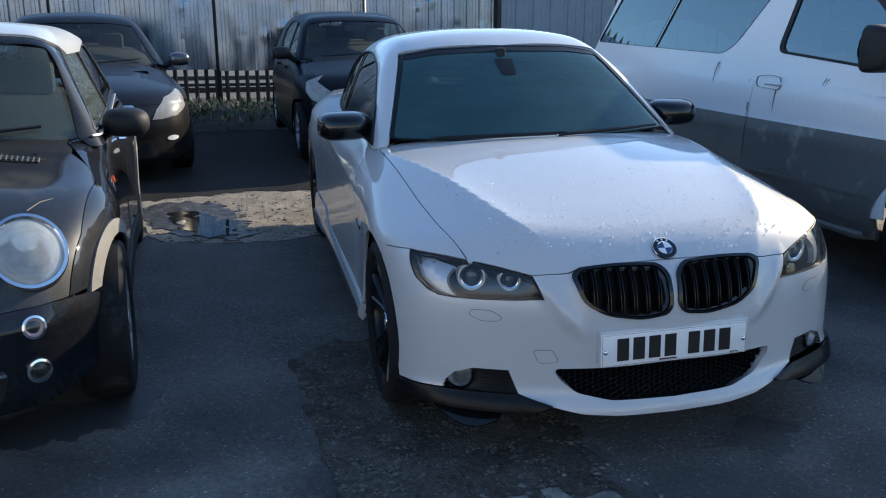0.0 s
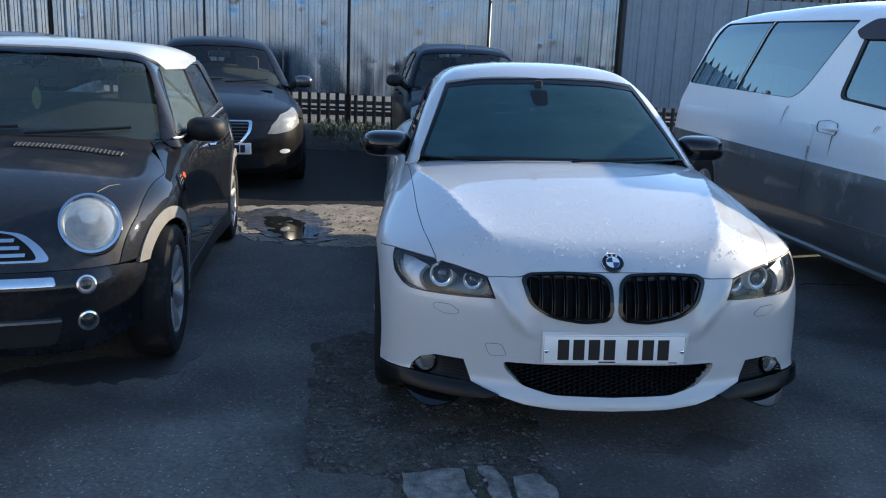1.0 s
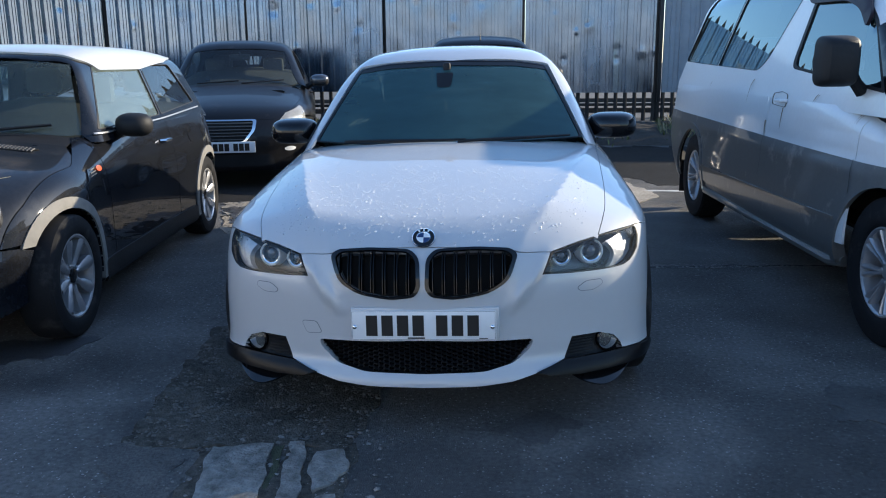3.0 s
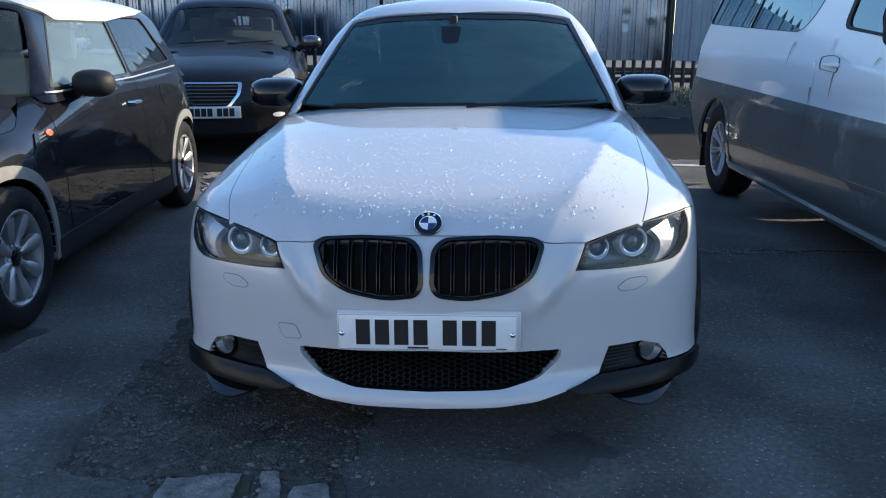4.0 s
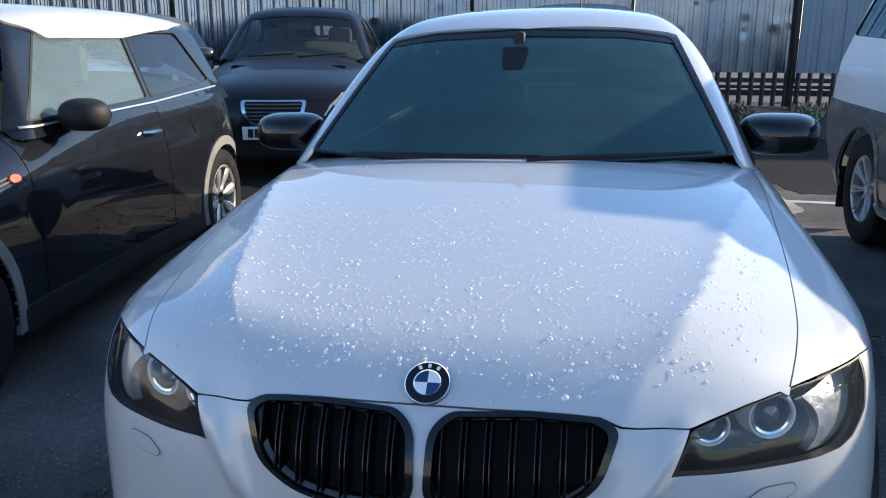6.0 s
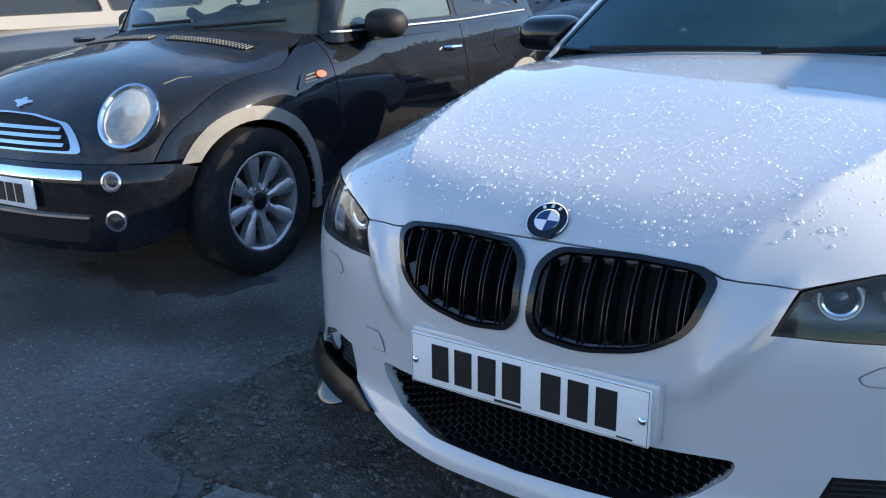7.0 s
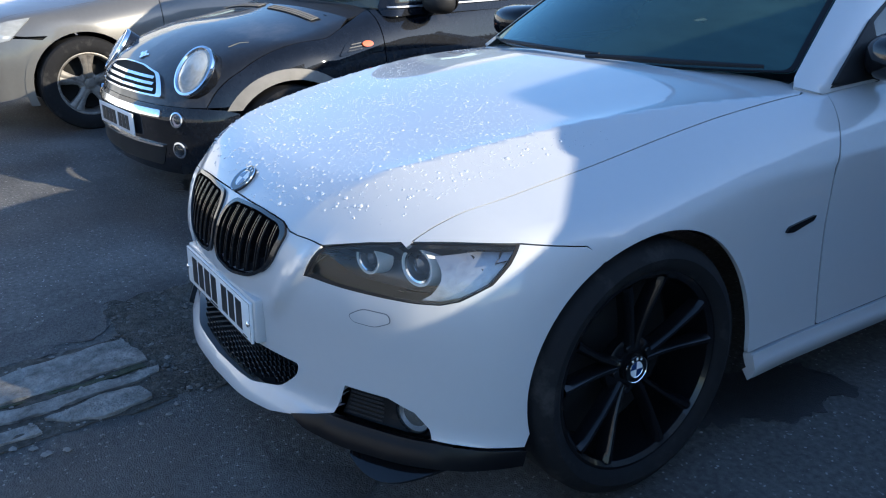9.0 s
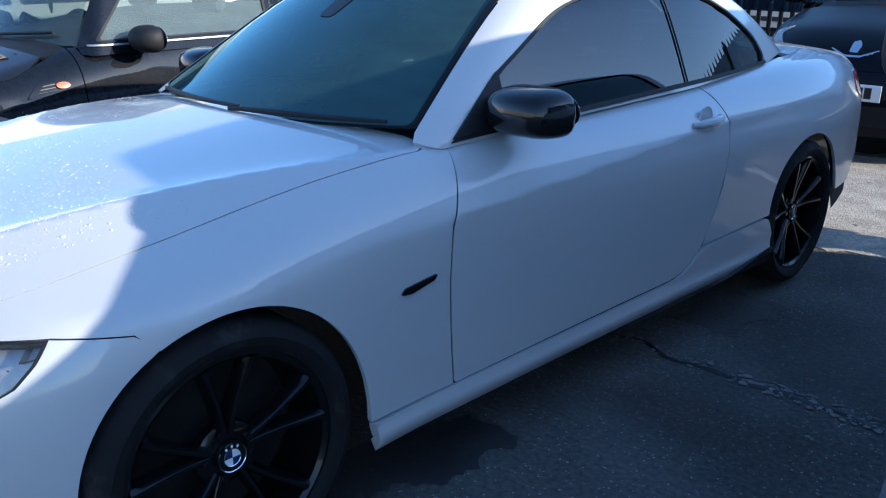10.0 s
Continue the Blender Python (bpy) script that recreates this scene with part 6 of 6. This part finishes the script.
for o, s in zip(heads, (1, -1)):
    for (x, y, z), r, nm in (((.488, .222, .596), .029, "inner_lamp"), ((.600, .282, .599), .037, "outer_lamp")):
        d = Vector((s * .30, -1, .02)).normalized()
        lm = new(nm)
        lm.parent = o
        lm.matrix_local = Matrix.Translation((s * x, y, z)) @ d.to_track_quat("Z", "Y").to_matrix().to_4x4()
        bm = bmesh.new()
        lathe(bm, [(r * 1.02, -.05), (r * 1.06, 0), (r * 1.0, .008), (r * .88, .006), (r * .84, -.01), (r * .80, -.03)], "Z", seg=36, close=False)
        part("ring", bm, M["chrome"], lm)
        bm = bmesh.new()
        lathe(bm, [(r * 1.04, .002), (r * 1.10, .010), (r * 1.20, .010), (r * 1.26, .0), (r * 1.45, -.03)], "Z", seg=36, close=False)
        part("halo_ring", bm, M["lamp_cream"], lm, "pale ring light round the lamp")
        bm = bmesh.new()
        lathe(bm, [(r * .84, -.03), (r * .70, -.012), (r * .45, .002), (.001, .008)], "Z", seg=28, close=False)
        part("projector_lens", bm, M["lens_ball"], lm)

# fog lamps, bumper corners
for sgn in (1, -1):
    mirror_pts = [(p[0], p[1] * sgn, p[2]) for p in FOG]
    fo = [tuple(p) for p in W.outline("F", "F", mirror_pts)]
    rec = C.panel("fog_recess", M["black_plastic"], "F", [fo], skin=W, step=.03, off=-.035, flange=-.034)[0]
    for i in range(7):
        zz = .252 + i * .0105
        xa, xb = .512 + i * .002, .60
        qq = W.lay("F", [(sgn * xa, zz), (sgn * xb, zz)])
        bm = bmesh.new()
        tube(bm, [Vector(p) + Vector((0, .016, 0)) for p in qq], .0022, 5)
        part("slat", bm, M["black_plastic"], rec)
    lm = new("fog_light")
    lm.parent = bmw
    d = Vector((sgn * .45, -1, 0)).normalized()
    lm.matrix_local = Matrix.Translation((sgn * .660, .222, .284)) @ d.to_track_quat("Z", "Y").to_matrix().to_4x4()
    bm = bmesh.new()
    lathe(bm, [(.047, -.05), (.047, .004), (.042, .008), (.040, .003)], "Z", seg=32, close=False)
    part("bezel", bm, M["black_gloss"], lm)
    bm = bmesh.new()
    lathe(bm, [(.041, .0), (.028, -.022), (.012, -.034), (.001, -.03)], "Z", seg=28, close=False)
    part("bowl", bm, M["fluted"], lm)
    bm = bmesh.new()
    lathe(bm, [(.041, .004), (.030, .011), (.001, .015)], "Z", seg=28, close=False)
    part("lens", bm, M["fog_lens"], lm)
lowc = [("F", .395, .214), ("F", .494, .242), ("F", .60, .242), ("F", .716, .242), ("S", .392, .228), ("S", .384, .198), ("F", .70, .194), ("F", .55, .192), ("F", .44, .200)]
C.panel("bumper_corner", M["black_satin"], "C", [[tuple(p) for p in W.outline("C", "C", lowc)]], skin=W, step=.025, off=.014, flange=.06, mirror=True, label="gloss black bumper corner flap")
def splitter(bm):
    """A thin glossy lip leaning out and down below the bumper corner."""
    rows = []
    for i in range(17):
        t = i / 16
        x = .545 + (.80 - .545) * t
        y = float(w_nose(min(x, .79)))
        d = .045 * math.sin(math.pi * min(1, .12 + t * 1.05)) + .008
        z1 = .196 + .012 * t
        rows.append([bm.verts.new(p) for p in ((x - .012, y + .03, z1), (x + d * .15, y - d * .45, z1 - d * .55), (x + d * .3, y - d, z1 - d * 1.1), (x + d * .28, y - d * .9, z1 - d * 1.1 - .006), (x - .03, y + .05, z1 - .035))])
    for r0, r1 in zip(rows, rows[1:]):
        for k in range(5):
            bm.faces.new((r0[k], r0[(k + 1) % 5], r1[(k + 1) % 5], r1[k]))
    bm.faces.new(rows[0][::-1])
    bm.faces.new(rows[-1])
    bmesh.ops.recalc_face_normals(bm, faces=bm.faces[:])


on_both(splitter, "splitter", M["black_gloss"], bmw, "gloss black lower splitter", sharp=30)

# small covers in the bumper
def grow(lp, d):
    """The outline moved outwards by d."""
    q = np.array([p[:2] for p in lp])
    t = np.roll(q, -1, axis=0) - np.roll(q, 1, axis=0)
    n = np.column_stack([t[:, 1], -t[:, 0]]) / np.linalg.norm(t, axis=1)[:, None]
    out = np.sign(np.sum(n * (q - q.mean(0)))) or 1
    return [tuple(p) for p in q + n * d * out]


TOW = rounded([(-.449, .394), (-.392, .396), (-.372, .356), (-.431, .351)], .012)
C.panel("cover_gap", M["gap_grey"], "F", [grow(TOW, .0022)], skin=W, step=.012, off=.0012, flange=0)
C.panel("tow_cover", M["white"], "F", [TOW], skin=W, step=.012, off=.0022, flange=0)
WASH = rounded([(.540, .500), (.572, .520), (.628, .519), (.634, .503), (.600, .486), (.552, .488)], .012)
C.panel("cover_gap", M["gap_grey"], "F", [grow(WASH, .0022)], skin=W, step=.012, off=.0012, flange=0, mirror=True)
C.panel("washer_cover", M["white"], "F", [WASH], skin=W, step=.012, off=.0022, flange=0, mirror=True)

# dark rubber in the shut lines of the doors
C.panel("shut_line", M["ink"], "S", [grow(door, .0055), grow(door, -.002)], skin=W, step=.02, off=-.003, flange=0, mirror=True)

# screen surround, wipers, cowl
C.panel("cowl", M["black_plastic"], "T", [[(-.69, 1.39), (-.62, 1.366), (-.48, 1.306), (-.25, 1.256), (0, 1.241), (.25, 1.256), (.48, 1.306), (.62, 1.366), (.69, 1.39), (.68, 1.46), (.4, 1.36), (0, 1.30), (-.4, 1.36), (-.68, 1.46)]], skin=W, step=.05, off=-.006)
C.panel("screen_band", M["black_satin"], "F", [rounded([(-.515, 1.258, .01), (-.524, 1.236, .01), (-.34, 1.262), (0, 1.272), (.34, 1.262), (.524, 1.236, .01), (.515, 1.258, .01), (.35, 1.286), (0, 1.297), (-.35, 1.286)], .03)], skin=WC, step=.04, off=-.0025, flange=0)
C.panel("sensor_patch", M["black_satin"], "F", [rounded([(-.078, 1.235), (-.066, 1.163, .015), (.004, 1.163, .015), (.014, 1.235)], .01)], skin=WC, step=.03, off=-.0018, flange=0)
scr = rounded(SCREEN, .02)
C.panel("screen_border", M["black_satin"], "F", [shrink(scr, .995), shrink(scr, .972)], skin=WC, step=.04, off=-.001, flange=.004)
for x0, x1, zz in ((.06, .60, .022), (-.50, .10, .020)):
    p = WC.lay("F", [(x0 + (x1 - x0) * k / 10, .908 + zz * .4 * (k / 10) ** .5 + .005) for k in range(11)])
    bm = bmesh.new()
    tube(bm, [Vector(a) + Vector((0, -.014, .006)) for a in p], [.0095 - .004 * abs(k - 4) / 6 for k in range(11)], 6)
    part("wiper", bm, M["black_plastic"], bmw)
bm = bmesh.new()
lathe(bm, [(.008, -.012), (.009, 0), (.005, .005), (.001, .006)], "Z", (.06, 1.25, .914), 12, close=False)
part("wiper_nut", bm, M["chrome"], bmw)
C.panel("window_trim", M["black_plastic"], "S", [[(1.47, .876), (2.08, .895), (2.66, .914), (3.43, .937), (3.43, .950), (2.66, .929), (2.08, .910), (1.50, .891)]], skin=WC, step=.03, off=.006, flange=.01, mirror=True)
C.panel("window_seal", M["black_plastic"], "S", [WIN, shrink(WIN, .972)], skin=WC, step=.03, off=.003, flange=.01, mirror=True)
C.panel("window_divider", M["black_plastic"], "S", [[(2.681, .92), (2.684, .92), (2.657, 1.262), (2.654, 1.264)]], skin=WC, step=.03, off=.002, flange=.006, mirror=True)
C.panel("mirror_triangle", M["black_plastic"], "S", [[(1.478, .884), (1.70, .898), (1.70, 1.036), (1.66, 1.01)]], skin=WC, step=.03, off=.010, flange=.012, mirror=True)
side_mirror(bmw, .838, 1.685, .948, .25, .135, .12, M["black_gloss"], M["black_gloss"], arm=.03, sq=.62)

# wing marker, door handle
C.panel("side_marker", M["black_gloss"], "S", [rounded([(1.192, .560), (1.205, .574), (1.315, .586), (1.305, .572), (1.225, .556)], .006)], skin=W, step=.015, off=.006, flange=.008, mirror=True)
for o, s in zip(doors, (1, -1)):
    p = W.lay("S", [(2.56 + .19 * k / 8, .800 + .012 * k / 8) for k in range(9)])
    bm = bmesh.new()
    tube(bm, [(s * (a[0] + .030 * math.sin(math.pi * k / 8) ** .5), a[1], a[2]) for k, a in enumerate(p)], [.008 + .009 * math.sin(math.pi * k / 8) for k in range(9)], 10)
    part("door_handle", bm, M["white"], o)
    bm = bmesh.new()
    a = W.lay("S", [(2.655, .812)])[0]
    lathe(bm, [(.045, -.004), (.043, .0015), (.001, .0005)], "X", (s * a[0], a[1], a[2]), 24, close=False)
    part("handle_cup", bm, M["white"], o)

# inside
cockpit(bmw, 1.62, .92, .62, 2.25, 2.95, .36)
bm = bmesh.new()
box(bm, -.085, .035, 1.80, 1.86, 1.160, 1.222, .022)
box(bm, -.045, -.005, 1.80, 1.86, 1.215, 1.285, .012)
part("rear_view_mirror", bm, M["black_plastic"], bmw)
for o in bmw.children:
    if o.name.startswith(("front_wheel", "rear_wheel")):
        roundel("cap_badge", o, pose(.0785, 0, 0, 0, 90, 0) @ pose(0, 0, 0, 0, 0, 90), .034)


def droplets(count, seed):
    """Rain beads on the bonnet, larger ones sparser."""
    rnd = random.Random(seed)
    pts = []
    while len(pts) < count:
        x, y = rnd.uniform(-.68, .68), rnd.uniform(.09, 1.24)
        if (x > .08 and y > .78) or abs(x) > .54 + .14 * y or y < .09 + .45 * x * x:
            continue
        if rnd.random() < .34 + .6 * noise.noise(Vector((x * 6, y * 6, 2))) + .18 * (1 - y) - (.2 if y < .14 else 0):
            pts.append((x, y))
    p = W.lay("T", pts)
    n = W.normal(p)
    v, f = [], []
    for a, nn in zip(p, n):
        r = min(.0056, .0007 + rnd.expovariate(1 / (.00030 + .00050 * max(0.0, 1.05 - a[1])))) + (rnd.uniform(.0010, .0032) if rnd.random() < .10 * max(0, 1 - a[1]) else 0)
        nz = Vector(nn)
        t = nz.orthogonal().normalized()
        b = nz.cross(t)
        k = len(v)
        st, ph = rnd.uniform(.9, 1.15), rnd.uniform(0, 6.28)
        for ring, (rr, hh) in enumerate(((1.0, -.05), (.88, .28), (.52, .48))):
            for i in range(7):
                a0 = 2 * math.pi * i / 7 + ph
                v.append(tuple(Vector(a) + (t * math.cos(a0) * st + b * math.sin(a0)) * r * rr + nz * r * hh))
        v.append(tuple(Vector(a) + nz * r * .53))
        for ring in (0, 7):
            for i in range(7):
                f.append((k + ring + i, k + ring + (i + 1) % 7, k + ring + 7 + (i + 1) % 7, k + ring + 7 + i))
        for i in range(7):
            f.append((k + 14 + i, k + 14 + (i + 1) % 7, k + 21))
    ob = mesh_object("rain_drops", v, f, M["drop"])
    ob.matrix_world = bmw.matrix_world
    tagged(ob, "clear beads of rain water on the white bonnet", "water drops", kind="stuff")


droplets(7500, 12)

# ---- ground details ----
def gz(x, y):
    return float(ground_height(np.float64(x), np.float64(y)))


def ground_patch(name, outline, mat, lift, label, category, rough=.0, edge=.0, step=.05, seed=0, kind="structure", skirt=.03):
    """A flat piece lying on the ground, with an uneven outline and its edge turned down."""
    lp = densify(np.array(outline, float), step)
    lp = [(x + edge * (noise.noise(Vector((x * 9, y * 9, seed))) + .55 * noise.noise(Vector((x * 31, y * 31, seed)))), y + edge * (noise.noise(Vector((x * 9, y * 9, seed + 7))) + .55 * noise.noise(Vector((x * 31, y * 31, seed + 7))))) for x, y in lp]
    uv, f = fill([np.array(lp)], step)
    v = [(x, y, gz(x, y) + lift + rough * noise.noise(Vector((x * 14, y * 14, seed)))) for x, y in uv]
    count = {}
    faces = []
    for t in f:
        a, b, c = (uv[i] for i in t)
        if np.cross(b - a, c - a) < 0:
            t = t[::-1]
        faces.append(tuple(t))
        for i in range(3):
            e = (t[i], t[(i + 1) % 3])
            if (e[1], e[0]) in count:
                del count[(e[1], e[0])]
            else:
                count[e] = 1
    idx = {}
    for i, j in count:
        for q in (i, j):
            if q not in idx:
                idx[q] = len(v)
                v.append((v[q][0], v[q][1], v[q][2] - skirt))
    for i, j in count:
        faces.append((i, idx[i], idx[j], j))
    ob = mesh_object(name, v, faces, mat, sharp=40)
    return tagged(ob, label, category, kind=kind)


ground_patch("gravel_patch", [(-1.17, 1.15), (-1.06, -.12), (-.76, -.115), (-.24, -.10), (-.20, .30), (-.25, 1.3), (-.95, 1.4)], M["gravel"], .006, "strip of loose dirt and gravel in the asphalt", "gravel", rough=.012, edge=.03, step=.04, seed=2)
ground_patch("soil_seam", [(-.76, -.10), (-.70, -1.5), (-.14, -1.5), (-.22, -.08)], M["gravel"], .004, "dirt-filled seam round the concrete", "gravel", rough=.008, edge=.02, step=.04, seed=5)
SLAB = dict(rough=.009, edge=.019, step=.025)
ground_patch("concrete_slab", [(-.735, -.118), (-.60, -.090), (-.515, -.085), (-.49, -.33), (-.462, -.555), (-.62, -.575), (-.662, -.50)], M["concrete"], .011, "old pale concrete slab set in the asphalt", "concrete slab", seed=9, **SLAB)
ground_patch("concrete_slab", [(-.665, -.595), (-.455, -.575), (-.425, -.90), (-.40, -1.45), (-.59, -1.45)], M["concrete"], .010, "old pale concrete slab beside another", "concrete slab", seed=12, **SLAB)
ground_patch("moss_groove", [(-.505, -.10), (-.475, -.10), (-.44, -.56), (-.39, -1.3), (-.42, -1.3), (-.455, -.56)], M["moss"], .007, "mossy dirt in the groove between slabs", "moss", edge=.012, step=.02, seed=23, rough=.004)
ground_patch("concrete_strip", [(-.462, -.075), (-.41, -.085), (-.375, -.19), (-.372, -.30), (-.345, -.42), (-.30, -1.4), (-.372, -1.4), (-.405, -.60), (-.43, -.30)], M["concrete"], .012, "broken narrow concrete strip", "concrete slab", seed=14, **SLAB)
ground_patch("concrete_piece", [(-.352, -.16), (-.25, -.135), (-.222, -.25), (-.245, -.37), (-.30, -.43), (-.325, -.36), (-.35, -.27)], M["concrete"], .012, "broken piece of old concrete", "concrete slab", seed=21, **SLAB)
ground_patch("concrete_piece", [(-.295, -.46), (-.225, -.44), (-.17, -1.35), (-.24, -1.35)], M["concrete"], .012, "broken piece of old concrete", "concrete slab", seed=33, **SLAB)
ground_patch("asphalt_scab", [(-1.12, -.15), (-1.04, -.10), (-.80, -.20), (-.74, -.50), (-.78, -.62), (-.98, -.42)], M["scab"], .004, "worn darker patch of coarse asphalt", "asphalt patch", edge=.05, step=.03, seed=37, rough=.003, skirt=.004)
ground_patch("dirt_patch", [(-2.35, 4.75), (-1.9, 3.4), (-1.3, 3.25), (-.55, 3.5), (-.5, 4.9), (-1.2, 5.0)], M["dry_dirt"], .005, "muddy gravel strip between the cars", "gravel", rough=.014, edge=.06, step=.06, seed=41)
# dusty gravel with the pool of sunlight put into its pale colour
ground_patch("dirt_patch", [(-.55, 3.75), (.2, 3.85), (1.2, 4.25), (1.75, 5.2), (1.5, 6.2), (.4, 6.5), (-.62, 5.7)], M["sunlit_dirt"], .004, "dry dusty gravel behind the parked cars, its colour paled for sunlight", "gravel", rough=.008, edge=.06, step=.07, seed=48)
ground_patch("mud_patch", [(-2.22, 4.5), (-1.95, 4.68), (-1.62, 4.62), (-1.40, 4.15), (-1.30, 3.65), (-1.36, 3.40), (-1.66, 3.36), (-1.88, 3.75), (-2.05, 4.1)], M["wet_mud"], .010, "wet dark mud round the puddle", "mud", rough=.014, edge=.14, step=.025, seed=41, skirt=.012)
# damp ground; the fence's shade is put into its dark colour
ground_patch("wet_shaded_ground", [(-5.2, 5.0), (-3.4, 4.7), (-2.35, 4.78), (-1.2, 5.03), (-.55, 4.98), (-.75, 5.7), (.2, 6.55), (1.6, 6.3), (1.85, 5.75), (3.6, 6.3), (3.6, 9.05), (-5.2, 9.05)], M["wet_shaded_asphalt"], .0035, "damp asphalt, its colour darkened for the fence's shade", "asphalt", edge=.10, step=.08, seed=46, skirt=.003)
ground_patch("puddle", [(-1.92, 4.25), (-1.76, 3.70), (-1.60, 3.42), (-1.40, 3.50), (-1.43, 3.9), (-1.58, 4.12), (-1.75, 4.32)], M["water"], .0155, "still puddle on muddy ground", "puddle", edge=.07, step=.05, seed=44, skirt=.004)
for seed, pts in ((50, [(.55, 1.15), (.70, 1.05), (.88, 1.35), (.86, 1.60), (.66, 1.60), (.58, 1.38)]), (53, [(.22, .05), (.40, -.05), (.60, .13), (.42, .24)]),
                  (56, [(-2.6, .60), (-2.1, .58), (-1.75, .66), (-1.66, .95), (-2.03, .92)]), (59, [(.70, 2.75), (.95, 2.8), (1.0, 3.2), (.75, 3.25)]), (62, [(1.5, .2), (1.9, .1), (2.0, .5), (1.6, .55)])):
    ground_patch("damp_stain", pts, M["oil"] if seed in (50, 56) else M["faint_damp"], .003, "dark damp stain on the asphalt", "stain", edge=.06, step=.013, seed=seed, skirt=.002)
ground_patch("white_line", [(1.55, 5.44), (2.6, 5.40), (2.6, 5.48), (1.55, 5.52)], M["chalk"], .004, "worn white bay line", "road marking", edge=.01, step=.06, seed=70, skirt=.003)


def crack(pts, w, seed):
    """A dark uneven crack with a raised crumbled lip."""
    v, f = [], []
    line = densify(np.array(pts + pts[::-1]), .012)[:int(sum(np.linalg.norm(np.diff(np.array(pts), axis=0), axis=1)) / .012)]
    for i, (x, y) in enumerate(line):
        a = noise.noise(Vector((x * 6, y * 6, seed)))
        ww = w * (.6 + .8 * abs(noise.noise(Vector((x * 11, y * 11, seed + 3)))))
        d = line[min(i + 1, len(line) - 1)] - line[max(i - 1, 0)]
        d = d / max(np.linalg.norm(d), 1e-6)
        nrm = np.array((-d[1], d[0]))
        c = np.array((x, y)) + nrm * a * .05
        for s, h in ((-1, .002), (-.4, .006), (.4, .006), (1, .002)):
            p = c + nrm * (ww * s + .35 * w * noise.noise(Vector((x * 45, y * 45, seed + s))))
            v.append((p[0], p[1], gz(*p) + h))
    for i in range(len(line) - 1):
        for k in range(3):
            f.append((i * 4 + k, i * 4 + k + 1, i * 4 + 5 + k, i * 4 + 4 + k))
    tagged(mesh_object("crack", v, f, M["tar"]), "dark ragged crack across the asphalt", "crack", kind="structure")


crack([(.62, 2.47), (.98, 2.46), (1.22, 2.48), (1.61, 2.51), (2.6, 2.6)], .018, 3)


def pebbles(name, count, region, r0, r1, mat, label, seed, tall=.7):
    rnd = random.Random(seed)
    v, f = [], []
    poly = [np.array(region)]
    lo, hi = poly[0].min(0), poly[0].max(0)
    base = [Vector(c).normalized() for c in ((1, 0, 0), (0, 1, 0), (-1, 0, 0), (0, -1, 0), (0, 0, 1), (.7, .7, .5), (-.7, .7, .5), (-.7, -.7, .5), (.7, -.7, .5))]
    tri = [(0, 5, 8), (5, 1, 6), (6, 2, 7), (7, 3, 8), (5, 4, 8), (6, 4, 5), (7, 4, 6), (8, 4, 7), (0, 1, 5), (1, 2, 6), (2, 3, 7), (3, 0, 8)]
    n = 0
    while n < count:
        x, y = rnd.uniform(lo[0], hi[0]), rnd.uniform(lo[1], hi[1])
        if not inside(poly, np.array([(x, y)]))[0]:
            n += .2
            continue
        n += 1
        r = min(r1, r0 + rnd.expovariate(4 / (r1 - r0)))
        m = Matrix.Rotation(rnd.uniform(0, 6.28), 3, "Z") @ Matrix.Diagonal((rnd.uniform(.7, 1.3), rnd.uniform(.7, 1.2), tall * rnd.uniform(.5, 1)))
        k = len(v)
        z = gz(x, y) + .004
        for b in base:
            q = m @ (b * r * rnd.uniform(.85, 1.15))
            v.append((x + q.x, y + q.y, z + q.z))
        f += [(k + a, k + b, k + c) for a, b, c in tri]
    tagged(mesh_object(name, v, f, mat, smooth=False), label, "gravel", kind="stuff")


pebbles("loose_stones", 6500, [(-1.17, 1.15), (-1.06, -.12), (-.76, -.14), (-.24, -.10), (-.20, .30), (-.25, 1.3), (-.95, 1.4)], .0015, .012, M["stone"], "loose grey and brown stones on the gravel strip", 4)
pebbles("grit", 1600, [(-2.6, -1.6), (2.6, -1.6), (2.6, 1.4), (1.0, 2.6), (-2.6, 1.2)], .0012, .006, M["stone"], "scattered pale grit on the asphalt", 6)
pebbles("muddy_stones", 1600, [(-2.35, 4.75), (-1.9, 3.4), (-1.3, 3.25), (-.55, 3.5), (-.5, 4.9), (-1.2, 5.0)], .003, .017, M["stone"], "stones on the muddy strip", 9)
pebbles("mud_stones", 900, [(-2.22, 4.5), (-1.95, 4.68), (-1.62, 4.62), (-1.40, 4.15), (-1.30, 3.65), (-1.66, 3.36), (-1.88, 3.75), (-2.05, 4.1)], .003, .016, M["crumb"], "pale stones standing out of the mud", 19)
pebbles("crack_crumbs", 800, [(.60, 2.43), (1.2, 2.44), (1.65, 2.46), (2.5, 2.55), (2.5, 2.64), (1.6, 2.56), (1.1, 2.53), (.60, 2.51)], .003, .016, M["crumb"], "crumbled pale edges of the crack", 14, tall=.4)
pebbles("pale_grit", 1500, [(-2.6, -1.6), (2.6, -1.6), (2.6, 4.4), (1.0, 3.6), (-2.6, 1.2)], .001, .0042, M["crumb"], "scattered pale grit on the asphalt", 26)
pebbles("slab_crumbs", 700, [(-.80, .0), (-.10, .05), (-.02, -1.5), (-.78, -1.5)], .0015, .013, M["crumb"], "crumbled grit round the concrete slabs", 31, tall=.6)

# a dry straw on the black bonnet
straw = bmesh.new()
tube(straw, [(-2.035, .790, .776), (-2.00, .835, .796), (-1.965, .870, .800)], [.0022, .0018, .001], 5)
tagged(part("straw", straw, M["dry_leaf"]), "pale dry straw lying on the black bonnet", "straw")
